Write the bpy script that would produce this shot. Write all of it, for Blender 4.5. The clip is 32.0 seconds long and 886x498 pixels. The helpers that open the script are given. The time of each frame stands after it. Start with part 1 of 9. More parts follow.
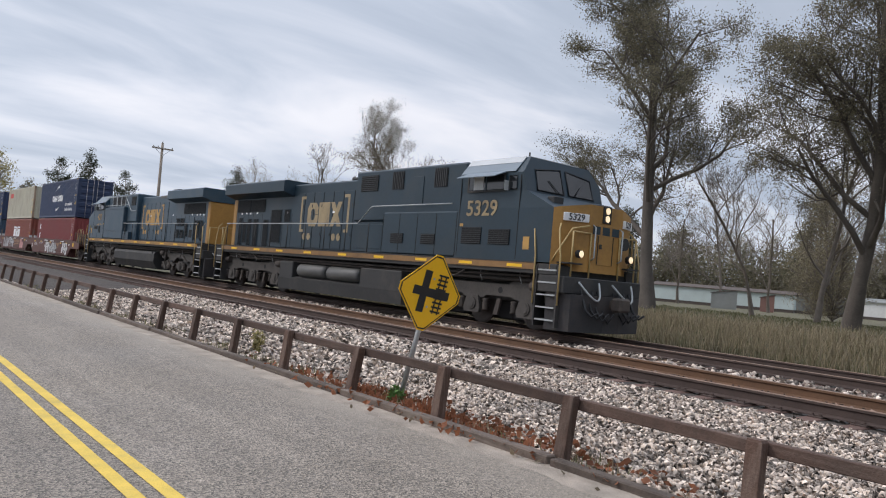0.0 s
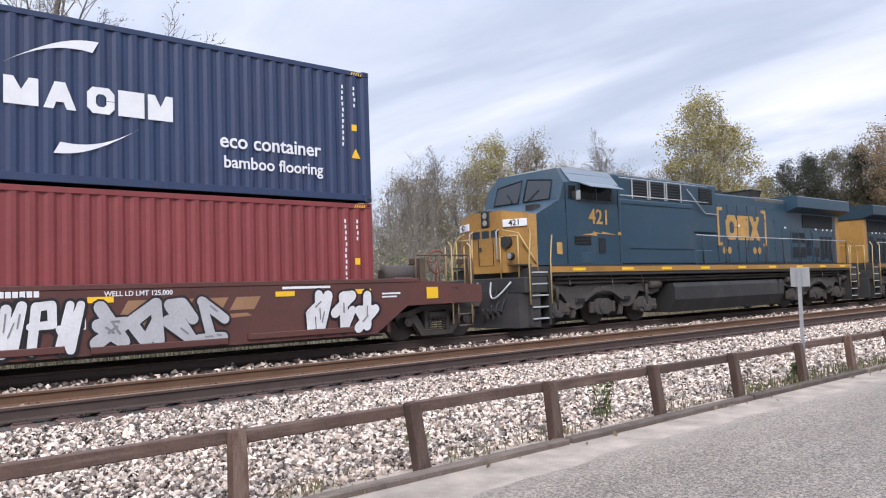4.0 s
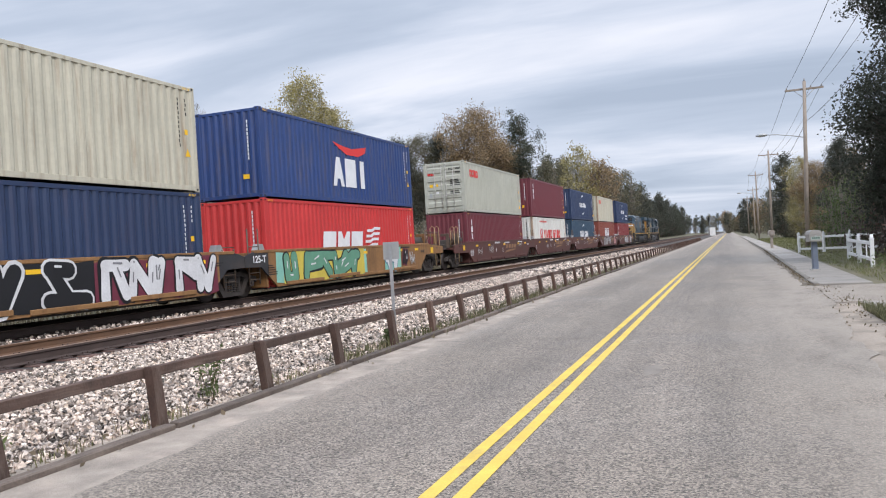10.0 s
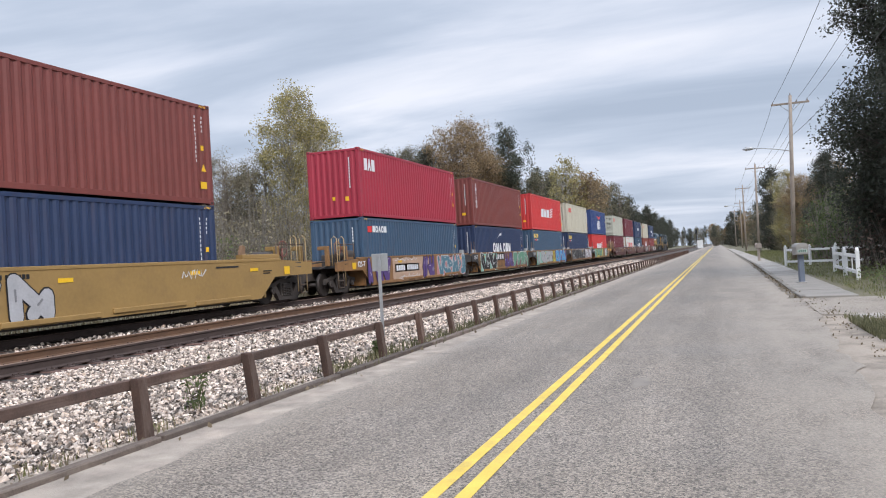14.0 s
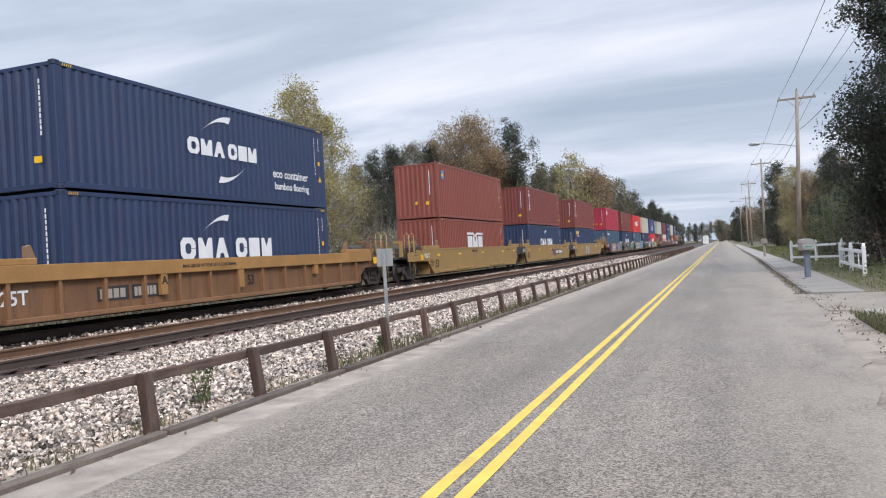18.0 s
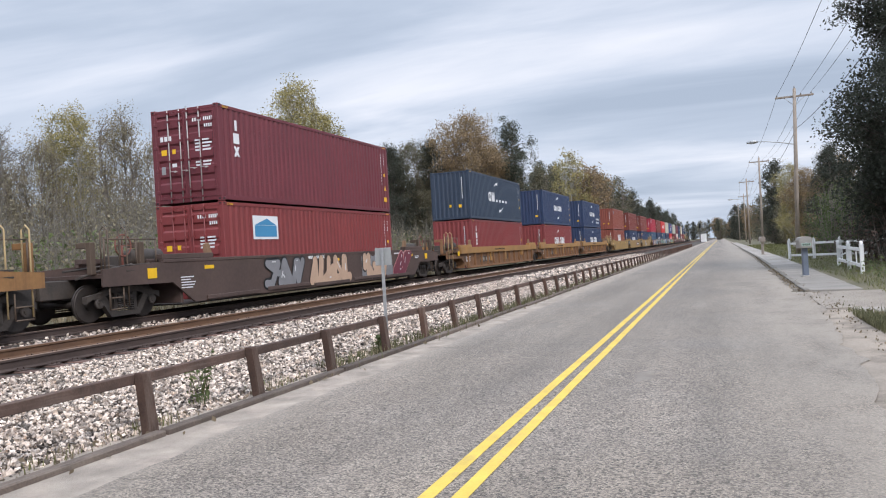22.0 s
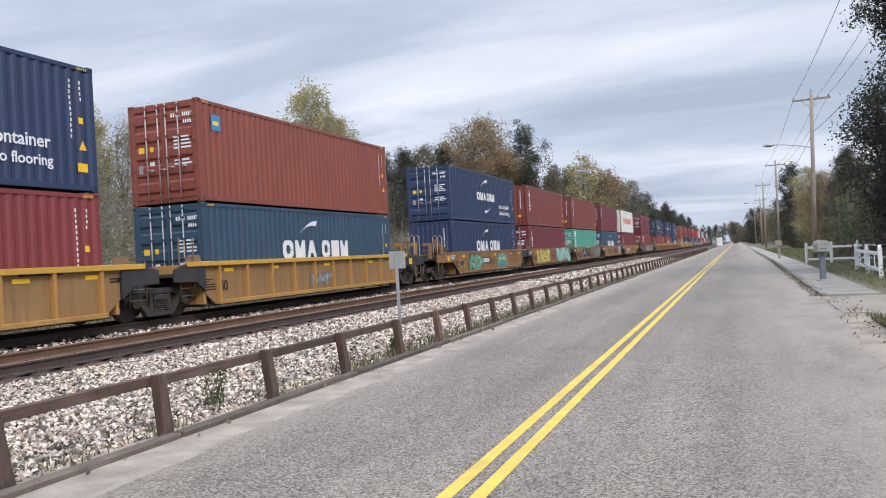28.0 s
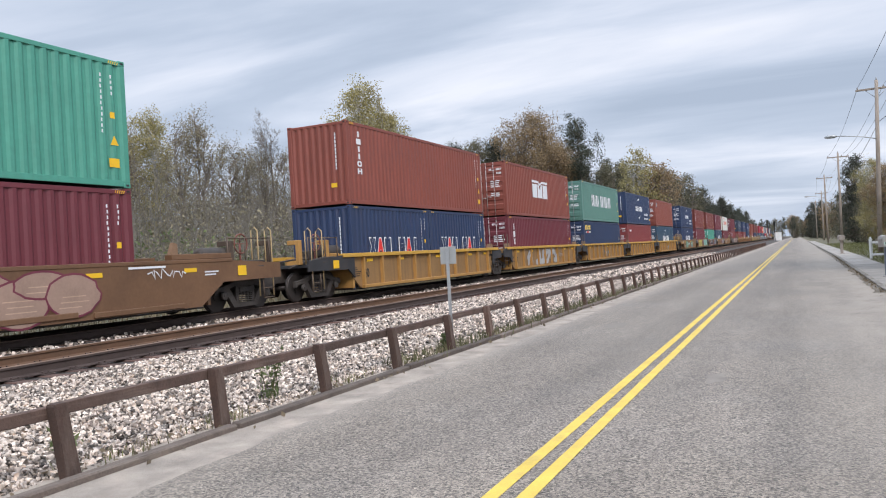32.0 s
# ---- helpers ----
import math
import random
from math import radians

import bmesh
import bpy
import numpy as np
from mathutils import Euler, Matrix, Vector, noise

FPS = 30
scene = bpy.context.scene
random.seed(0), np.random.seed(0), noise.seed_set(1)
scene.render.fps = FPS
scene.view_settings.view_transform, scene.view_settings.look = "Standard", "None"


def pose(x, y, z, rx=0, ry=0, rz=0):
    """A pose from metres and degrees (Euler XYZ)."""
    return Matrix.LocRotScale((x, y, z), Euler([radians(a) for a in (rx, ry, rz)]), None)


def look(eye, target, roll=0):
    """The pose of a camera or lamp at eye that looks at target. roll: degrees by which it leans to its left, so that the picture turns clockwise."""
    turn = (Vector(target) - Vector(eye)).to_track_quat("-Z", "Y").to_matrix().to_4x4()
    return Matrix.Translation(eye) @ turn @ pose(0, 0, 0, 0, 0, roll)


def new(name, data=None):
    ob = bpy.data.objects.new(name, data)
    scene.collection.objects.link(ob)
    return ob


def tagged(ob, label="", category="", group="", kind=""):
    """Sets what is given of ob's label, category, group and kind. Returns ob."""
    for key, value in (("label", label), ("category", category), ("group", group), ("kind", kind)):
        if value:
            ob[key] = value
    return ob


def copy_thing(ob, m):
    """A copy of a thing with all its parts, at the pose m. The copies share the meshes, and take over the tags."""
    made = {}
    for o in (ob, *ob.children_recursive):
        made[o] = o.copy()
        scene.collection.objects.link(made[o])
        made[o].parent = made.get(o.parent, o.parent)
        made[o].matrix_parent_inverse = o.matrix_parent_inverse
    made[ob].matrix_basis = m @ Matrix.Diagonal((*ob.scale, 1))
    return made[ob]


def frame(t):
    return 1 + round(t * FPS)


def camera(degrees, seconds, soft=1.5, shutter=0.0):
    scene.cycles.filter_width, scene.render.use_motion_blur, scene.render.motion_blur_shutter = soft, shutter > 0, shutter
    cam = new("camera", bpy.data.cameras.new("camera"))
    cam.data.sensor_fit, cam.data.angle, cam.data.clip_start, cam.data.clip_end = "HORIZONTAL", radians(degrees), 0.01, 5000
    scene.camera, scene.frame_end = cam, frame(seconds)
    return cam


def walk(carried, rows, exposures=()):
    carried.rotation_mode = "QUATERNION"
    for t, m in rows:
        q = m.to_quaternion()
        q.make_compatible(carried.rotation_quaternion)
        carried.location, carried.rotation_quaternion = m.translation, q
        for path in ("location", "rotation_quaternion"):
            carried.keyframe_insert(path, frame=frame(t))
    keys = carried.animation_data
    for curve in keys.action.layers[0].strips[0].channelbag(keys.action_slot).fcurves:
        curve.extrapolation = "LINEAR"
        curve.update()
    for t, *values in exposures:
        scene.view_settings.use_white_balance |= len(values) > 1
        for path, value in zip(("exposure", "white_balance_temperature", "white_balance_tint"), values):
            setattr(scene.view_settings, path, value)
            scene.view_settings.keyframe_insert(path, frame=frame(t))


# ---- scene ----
# World: y runs along the road and the tracks, x to the right of them, z up; the road's surface is z = 0.
cam = camera(60.18, 32.0, 1.1)
PATH = [
    (0, pose(0, 0, 1.61, 92.04, -4.94, 141.12)),
    (0.5, pose(0, 0, 1.61, 92.85, -4.24, 129.36)),
    (1, pose(0, 0, 1.61, 93.60, -3.60, 116.72)),
    (1.5, pose(0, 0, 1.61, 94.10, -2.51, 104.76)),
    (2, pose(0, 0, 1.61, 94.36, -1.67, 93.39)),
    (2.5, pose(0, 0, 1.61, 94.41, -0.70, 82.09)),
    (3, pose(0, 0, 1.61, 94.13, 0.34, 70.42)),
    (3.5, pose(0, 0, 1.61, 93.63, 1.07, 59.14)),
    (4, pose(0, 0, 1.61, 93.04, 1.91, 49.50)),
    (4.5, pose(0, 0, 1.61, 92.44, 2.51, 42.07)),
    (6.5, pose(0, 0, 1.61, 91.00, 3.23, 29.13)),
    (7, pose(0, 0, 1.61, 90.89, 3.24, 27.82)),
    (8, pose(0, 0, 1.61, 90.66, 3.22, 25.29)),
    (8.5, pose(0, 0, 1.61, 90.50, 3.30, 23.82)),
    (9, pose(0, 0, 1.61, 90.24, 3.38, 22.44)),
    (10, pose(0, 0, 1.61, 89.93, 3.47, 20.57)),
    (11, pose(0, 0, 1.61, 90.00, 3.48, 19.83)),
    (12, pose(0, 0, 1.61, 90.26, 3.50, 19.51)),
    (13, pose(0, 0, 1.61, 90.56, 3.45, 19.56)),
    (14, pose(0, 0, 1.61, 90.77, 3.32, 19.74)),
    (14.5, pose(0, 0, 1.61, 90.85, 3.35, 19.83)),
    (16.5, pose(0, 0, 1.61, 90.89, 3.22, 20.11)),
    (17, pose(0, 0, 1.61, 90.77, 3.22, 20.19)),
    (18, pose(0, 0, 1.61, 90.44, 3.26, 20.11)),
    (19, pose(0, 0, 1.61, 90.22, 3.26, 19.79)),
    (20, pose(0, 0, 1.61, 90.22, 3.24, 19.71)),
    (21, pose(0, 0, 1.61, 90.33, 3.40, 19.89)),
    (22, pose(0, 0, 1.61, 90.34, 3.40, 19.98)),
    (23, pose(0, 0, 1.61, 90.31, 3.48, 19.98)),
    (24, pose(0, 0, 1.61, 90.29, 3.49, 20.01)),
    (25, pose(0, 0, 1.61, 90.36, 3.41, 20.16)),
    (26, pose(0, 0, 1.61, 90.51, 3.36, 20.52)),
    (26.5, pose(0, 0, 1.61, 90.61, 3.35, 20.72)),
    (28.5, pose(0, 0, 1.61, 90.66, 3.32, 21.05)),
    (29, pose(0, 0, 1.61, 90.52, 3.34, 20.96)),
    (30, pose(0, 0, 1.61, 90.24, 3.46, 20.83)),
    (31, pose(0, 0, 1.61, 90.17, 3.49, 21.10)),
    (31.5, pose(0, 0, 1.61, 90.28, 3.46, 22.12)),
    (32, pose(0, 0, 1.61, 90.54, 3.36, 24.85)),
]
walk(cam, PATH, [(0, -0.34, 6850, 16), (0.5, -0.16, 6850, 17), (1.0, 0.12, 6800, 19), (2.0, 0.31, 6700, 21), (3.0, 0.35, 6650, 20), (4.0, 0.28, 6600, 19), (6.5, 0.10, 6650, 16), (32, 0.10, 6600, 15)])

RAIL = 0.44           # rail head
TRACK_A = -10.67      # empty track
TRACK_B = -14.94      # the train's track
GAUGE = 1.435


# ---------------------------------------------------------------- world and sun
def build_world():
    w = bpy.data.worlds.new("overcast_sky")
    scene.world = w
    w.use_nodes = True
    nt = w.node_tree
    nt.nodes.clear()
    N, L = nt.nodes.new, nt.links.new
    out = N("ShaderNodeOutputWorld")
    bg = N("ShaderNodeBackground")
    bg.inputs["Strength"].default_value = 0.1
    sky = N("ShaderNodeTexSky")
    sky.sky_type = "NISHITA"
    sky.sun_disc = False
    sky.sun_elevation, sky.sun_rotation = radians(40), radians(135)
    sky.air_density, sky.dust_density = 1.0, 2.0
    tc = N("ShaderNodeTexCoord")
    # cloud sheet: project the view direction on a flat layer so that the bands close up towards the horizon
    sep = N("ShaderNodeSeparateXYZ")
    L(tc.outputs["Generated"], sep.inputs[0])
    zc = N("ShaderNodeMath"); zc.operation = "MAXIMUM"; zc.inputs[1].default_value = 0.0
    L(sep.outputs["Z"], zc.inputs[0])
    za = N("ShaderNodeMath"); za.operation = "ADD"; za.inputs[1].default_value = 0.16
    L(zc.outputs[0], za.inputs[0])
    dx = N("ShaderNodeMath"); dx.operation = "DIVIDE"
    dy = N("ShaderNodeMath"); dy.operation = "DIVIDE"
    L(sep.outputs["X"], dx.inputs[0]); L(za.outputs[0], dx.inputs[1])
    L(sep.outputs["Y"], dy.inputs[0]); L(za.outputs[0], dy.inputs[1])
    com = N("ShaderNodeCombineXYZ")
    L(dx.outputs[0], com.inputs[0]); L(dy.outputs[0], com.inputs[1])
    mp = N("ShaderNodeMapping")
    mp.inputs["Scale"].default_value = (0.55, 1.25, 1.0)
    mp.inputs["Rotation"].default_value = (0, 0, radians(-32))
    L(com.outputs[0], mp.inputs[0])
    n1 = N("ShaderNodeTexNoise")
    n1.inputs["Scale"].default_value = 1.15
    n1.inputs["Detail"].default_value = 9
    n1.inputs["Roughness"].default_value = 0.52
    n1.inputs["Distortion"].default_value = 0.5
    L(mp.outputs[0], n1.inputs["Vector"])
    ramp = N("ShaderNodeValToRGB")
    e = ramp.color_ramp.elements
    e[0].position, e[0].color = 0.33, (4.5, 5.55, 6.9, 1)
    e[1].position, e[1].color = 0.69, (9.0, 9.75, 10.7, 1)
    m = e.new(0.45); m.color = (5.5, 6.6, 8.0, 1)
    m = e.new(0.56); m.color = (7.1, 8.1, 9.4, 1)
    L(n1.outputs["Fac"], ramp.inputs[0])
    mix = N("ShaderNodeMixRGB")
    mix.inputs[0].default_value = 0.93
    L(sky.outputs[0], mix.inputs[1]); L(ramp.outputs[0], mix.inputs[2])
    # an overcast sky is brightest overhead
    up = N("ShaderNodeMapRange"); up.interpolation_type = "SMOOTHSTEP"
    up.inputs["From Min"].default_value, up.inputs["From Max"].default_value = 0.30, 0.95
    up.inputs["To Min"].default_value, up.inputs["To Max"].default_value = 1.0, 2.3
    L(sep.outputs["Z"], up.inputs["Value"])
    gain = N("ShaderNodeVectorMath"); gain.operation = "SCALE"
    # and brighter on the sun's side
    side = N("ShaderNodeVectorMath"); side.operation = "DOT_PRODUCT"
    side.inputs[1].default_value = (0.3, -0.95, 0.0)
    L(tc.outputs["Generated"], side.inputs[0])
    lean = N("ShaderNodeMapRange"); lean.interpolation_type = "SMOOTHSTEP"
    lean.inputs["From Min"].default_value, lean.inputs["From Max"].default_value = -1.0, 1.0
    lean.inputs["To Min"].default_value, lean.inputs["To Max"].default_value = 0.93, 1.28
    L(side.outputs["Value"], lean.inputs["Value"])
    both = N("ShaderNodeMath"); both.operation = "MULTIPLY"
    L(up.outputs[0], both.inputs[0]); L(lean.outputs[0], both.inputs[1])
    L(mix.outputs[0], gain.inputs[0]); L(both.outputs[0], gain.inputs["Scale"])
    L(gain.outputs[0], bg.inputs[0]); L(bg.outputs[0], out.inputs[0])


build_world()
sun = new("sun", bpy.data.lights.new("sun", "SUN"))
sun.data.energy, sun.data.angle, sun.data.color = 1.65, radians(16), (1.0, 0.965, 0.91)
sun.matrix_world = look((23, -21, 27), (0, 0, 0))


# ---------------------------------------------------------------- materials
MATS = {}


def mat(name, base, rough=0.6, metal=0.0, var=0.18, scale=1.5, fine=30.0, bump=0.15, depth=0.01, stain=None, stains=0.35,
        stain_scale=1.2, streak="", island=0.0, random_ob=0.0, coat=0.0):
    """A procedural surface: base colour, uneven at two scales, with stains of a second colour and a fine relief."""
    if name in MATS:
        return MATS[name]
    m = bpy.data.materials.new(name)
    MATS[name] = m
    m.use_nodes = True
    nt = m.node_tree
    N, L = nt.nodes.new, nt.links.new
    b = nt.nodes["Principled BSDF"]
    b.inputs["Metallic"].default_value = metal
    b.inputs["Coat Weight"].default_value = coat
    tc = N("ShaderNodeTexCoord")
    n1 = N("ShaderNodeTexNoise"); n1.inputs["Scale"].default_value = scale; n1.inputs["Detail"].default_value = 5
    n2 = N("ShaderNodeTexNoise"); n2.inputs["Scale"].default_value = fine; n2.inputs["Detail"].default_value = 4
    L(tc.outputs["Object"], n1.inputs["Vector"]); L(tc.outputs["Object"], n2.inputs["Vector"])
    add = N("ShaderNodeMath"); add.operation = "MULTIPLY_ADD"
    add.inputs[1].default_value = 0.65
    half = N("ShaderNodeMath"); half.operation = "MULTIPLY"; half.inputs[1].default_value = 0.35
    L(n2.outputs["Fac"], half.inputs[0]); L(n1.outputs["Fac"], add.inputs[0]); L(half.outputs[0], add.inputs[2])
    ramp = N("ShaderNodeValToRGB")
    e = ramp.color_ramp.elements
    e[0].position, e[1].position = 0.3, 0.7
    e[0].color = (*[max(0, c * (1 - var)) for c in base], 1)
    e[1].color = (*[min(1, c * (1 + var)) for c in base], 1)
    L(add.outputs[0], ramp.inputs[0])
    col = ramp.outputs[0]
    if stain:
        mp = N("ShaderNodeMapping")
        mp.inputs["Scale"].default_value = {"": (1, 1, 1), "z": (6, 6, 0.5), "y": (6, 0.5, 9)}[streak]
        mp.inputs["Location"].default_value = (7.1, 3.3, 1.7)
        L(tc.outputs["Object"], mp.inputs[0])
        n3 = N("ShaderNodeTexNoise"); n3.inputs["Scale"].default_value = stain_scale; n3.inputs["Detail"].default_value = 7
        n3.inputs["Roughness"].default_value = 0.65
        L(mp.outputs[0], n3.inputs["Vector"])
        r3 = N("ShaderNodeValToRGB")
        r3.color_ramp.elements[0].position, r3.color_ramp.elements[1].position = 0.5, 0.78
        r3.color_ramp.elements[1].color = (stains, stains, stains, 1)
        L(n3.outputs["Fac"], r3.inputs[0])
        mx = N("ShaderNodeMixRGB")
        L(r3.outputs[0], mx.inputs[0]); L(col, mx.inputs[1])
        mx.inputs[2].default_value = (*stain, 1)
        col = mx.outputs[0]
    if island or random_ob:
        src = N("ShaderNodeNewGeometry").outputs["Random Per Island"] if island else N("ShaderNodeObjectInfo").outputs["Random"]
        k = island or random_ob
        mr = N("ShaderNodeMapRange")
        mr.inputs["To Min"].default_value, mr.inputs["To Max"].default_value = 1 - k, 1 + k
        L(src, mr.inputs["Value"])
        hv = N("ShaderNodeHueSaturation")
        L(mr.outputs[0], hv.inputs["Value"]); L(col, hv.inputs["Color"])
        col = hv.outputs[0]
    L(col, b.inputs["Base Color"])
    rr = N("ShaderNodeMapRange")
    rr.inputs["To Min"].default_value, rr.inputs["To Max"].default_value = max(0.02, rough - 0.1), min(1, rough + 0.12)
    L(n1.outputs["Fac"], rr.inputs["Value"]); L(rr.outputs[0], b.inputs["Roughness"])
    if bump:
        bp = N("ShaderNodeBump"); bp.inputs["Strength"].default_value = bump; bp.inputs["Distance"].default_value = depth
        L(n2.outputs["Fac"], bp.inputs["Height"]); L(bp.outputs[0], b.inputs["Normal"])
    return m


def glow(name, color, strength):
    m = mat(name, color, 0.3)
    b = m.node_tree.nodes["Principled BSDF"]
    b.inputs["Emission Color"].default_value = (*color, 1)
    b.inputs["Emission Strength"].default_value = strength
    return m


def glass(name, tint=(0.02, 0.025, 0.03), rough=0.06):
    m = bpy.data.materials.new(name)
    m.use_nodes = True
    b = m.node_tree.nodes["Principled BSDF"]
    b.inputs["Base Color"].default_value = (*tint, 1)
    b.inputs["Roughness"].default_value = rough
    b.inputs["Specular IOR Level"].default_value = 0.8
    return m


# ---------------------------------------------------------------- mesh helpers
def mesh_of(name, bm, material=None, smooth=False):
    me = bpy.data.meshes.new(name)
    bm.normal_update()
    bm.to_mesh(me)
    bm.free()
    if material:
        for x in (material if isinstance(material, (list, tuple)) else [material]):
            me.materials.append(x)
    if smooth:
        for p in me.polygons:
            p.use_smooth = True
    return me


def part(name, bm, material, parent, label="", smooth=False, at=None):
    """One mesh object under a thing or a part. bm: a bmesh or a mesh that is shared."""
    me = bm if isinstance(bm, bpy.types.Mesh) else mesh_of(name, bm, material, smooth)
    ob = new(name, me)
    ob.parent = parent
    if at is not None:
        ob.matrix_basis = at if isinstance(at, Matrix) else Matrix.Translation(at)
    if isinstance(bm, bpy.types.Mesh) and material and (not me.materials or me.materials[0] != material):
        if not me.materials:
            me.materials.append(material)
        else:
            ob.material_slots[0].link = "OBJECT"
            ob.material_slots[0].material = material
    if label:
        ob["label"] = label
    return ob


def thing(name, m, label, category, group="", kind=""):
    ob = new(name)
    ob.empty_display_size = 0.1
    ob.matrix_basis = m if isinstance(m, Matrix) else Matrix.Translation(m)
    return tagged(ob, label, category, group, kind)


def structure(name, bm, material, label="", smooth=False):
    ob = new(name, mesh_of(name, bm, material, smooth))
    return tagged(ob, label, kind="structure")


def BM():
    return bmesh.new()


def box(bm, x0, x1, y0, y1, z0, z1, bevel=0.0, mi=0):
    """A box in a bmesh, its edges rounded by bevel."""
    vs = [bm.verts.new((x, y, z)) for x in (x0, x1) for y in (y0, y1) for z in (z0, z1)]
    fs = [bm.faces.new([vs[i] for i in q]) for q in ((0, 1, 3, 2), (4, 6, 7, 5), (0, 4, 5, 1), (2, 3, 7, 6), (0, 2, 6, 4), (1, 5, 7, 3))]
    for f in fs:
        f.material_index = mi
    if bevel:
        es = list({e for f in fs for e in f.edges})
        bmesh.ops.bevel(bm, geom=es, offset=bevel, segments=1, affect="EDGES", material=mi)
    return bm


def prism(bm, poly, axis, a, b, mi=0):
    """A polygon (list of 2D points) drawn out along an axis from a to b."""
    def p(u, v, w):
        return {"x": (w, u, v), "y": (u, w, v), "z": (u, v, w)}[axis]
    lo = [bm.verts.new(p(u, v, a)) for u, v in poly]
    hi = [bm.verts.new(p(u, v, b)) for u, v in poly]
    n = len(poly)
    fs = [bm.faces.new(lo[::-1]), bm.faces.new(hi)]
    for i in range(n):
        fs.append(bm.faces.new((lo[i], lo[(i + 1) % n], hi[(i + 1) % n], hi[i])))
    for f in fs:
        f.material_index = mi
    bmesh.ops.recalc_face_normals(bm, faces=fs)
    return bm


def tube(bm, pts, radii, sides=6, cap=True, mi=0):
    """A tube along points, with a radius at each."""
    pts = [Vector(p) for p in pts]
    if not isinstance(radii, (list, tuple)):
        radii = [radii] * len(pts)
    rings = []
    for i, p in enumerate(pts):
        d = (pts[min(i + 1, len(pts) - 1)] - pts[max(i - 1, 0)]).normalized()
        a = d.cross(Vector((0, 0, 1)) if abs(d.z) < 0.9 else Vector((1, 0, 0))).normalized()
        c = d.cross(a)
        rings.append([bm.verts.new(p + radii[i] * (a * math.cos(2 * math.pi * k / sides) + c * math.sin(2 * math.pi * k / sides))) for k in range(sides)])
    for r0, r1 in zip(rings, rings[1:]):
        for k in range(sides):
            f = bm.faces.new((r0[k], r0[(k + 1) % sides], r1[(k + 1) % sides], r1[k]))
            f.material_index = mi
            f.smooth = True
    if cap:
        bm.faces.new(rings[0][::-1]).material_index = mi
        bm.faces.new(rings[-1]).material_index = mi
    return bm


def disc(bm, x0, x1, cy, cz, r, sides=24, r1=None):
    """A wheel-like cylinder with its axis along x."""
    return tube(bm, [(x0, cy, cz), (x1, cy, cz)], [r, r if r1 is None else r1], sides)


def sheet_x(bm, x, polys):
    """Flat shapes in (y, z), facing +x."""
    for poly in polys:
        vs = [bm.verts.new((x, u, v)) for u, v in poly]
        f = bm.faces.new(vs)
        f.normal_update()
        if f.normal.x < 0:
            f.normal_flip()
    return bm


FONT_DATA = {}


def lettering(text, size, material, parent, m, name="lettering", squeeze=1.0):
    """Words in the built-in font, facing +x at m, centred."""
    key = (text, size, material.name, squeeze)
    if key not in FONT_DATA:
        c = bpy.data.curves.new(name, "FONT")
        c.body, c.size, c.align_x, c.align_y, c.extrude = text, size, "CENTER", "CENTER", 0.003
        c.resolution_u = 3
        c.offset = 0.016 * size
        c.materials.append(material)
        FONT_DATA[key] = c
    ob = new(name, FONT_DATA[key])
    ob.parent = parent
    ob.matrix_basis = Matrix.Translation(m) @ pose(0, 0, 0, 90, 0, 90) @ Matrix.Diagonal((squeeze, 1, 1, 1))
    return ob


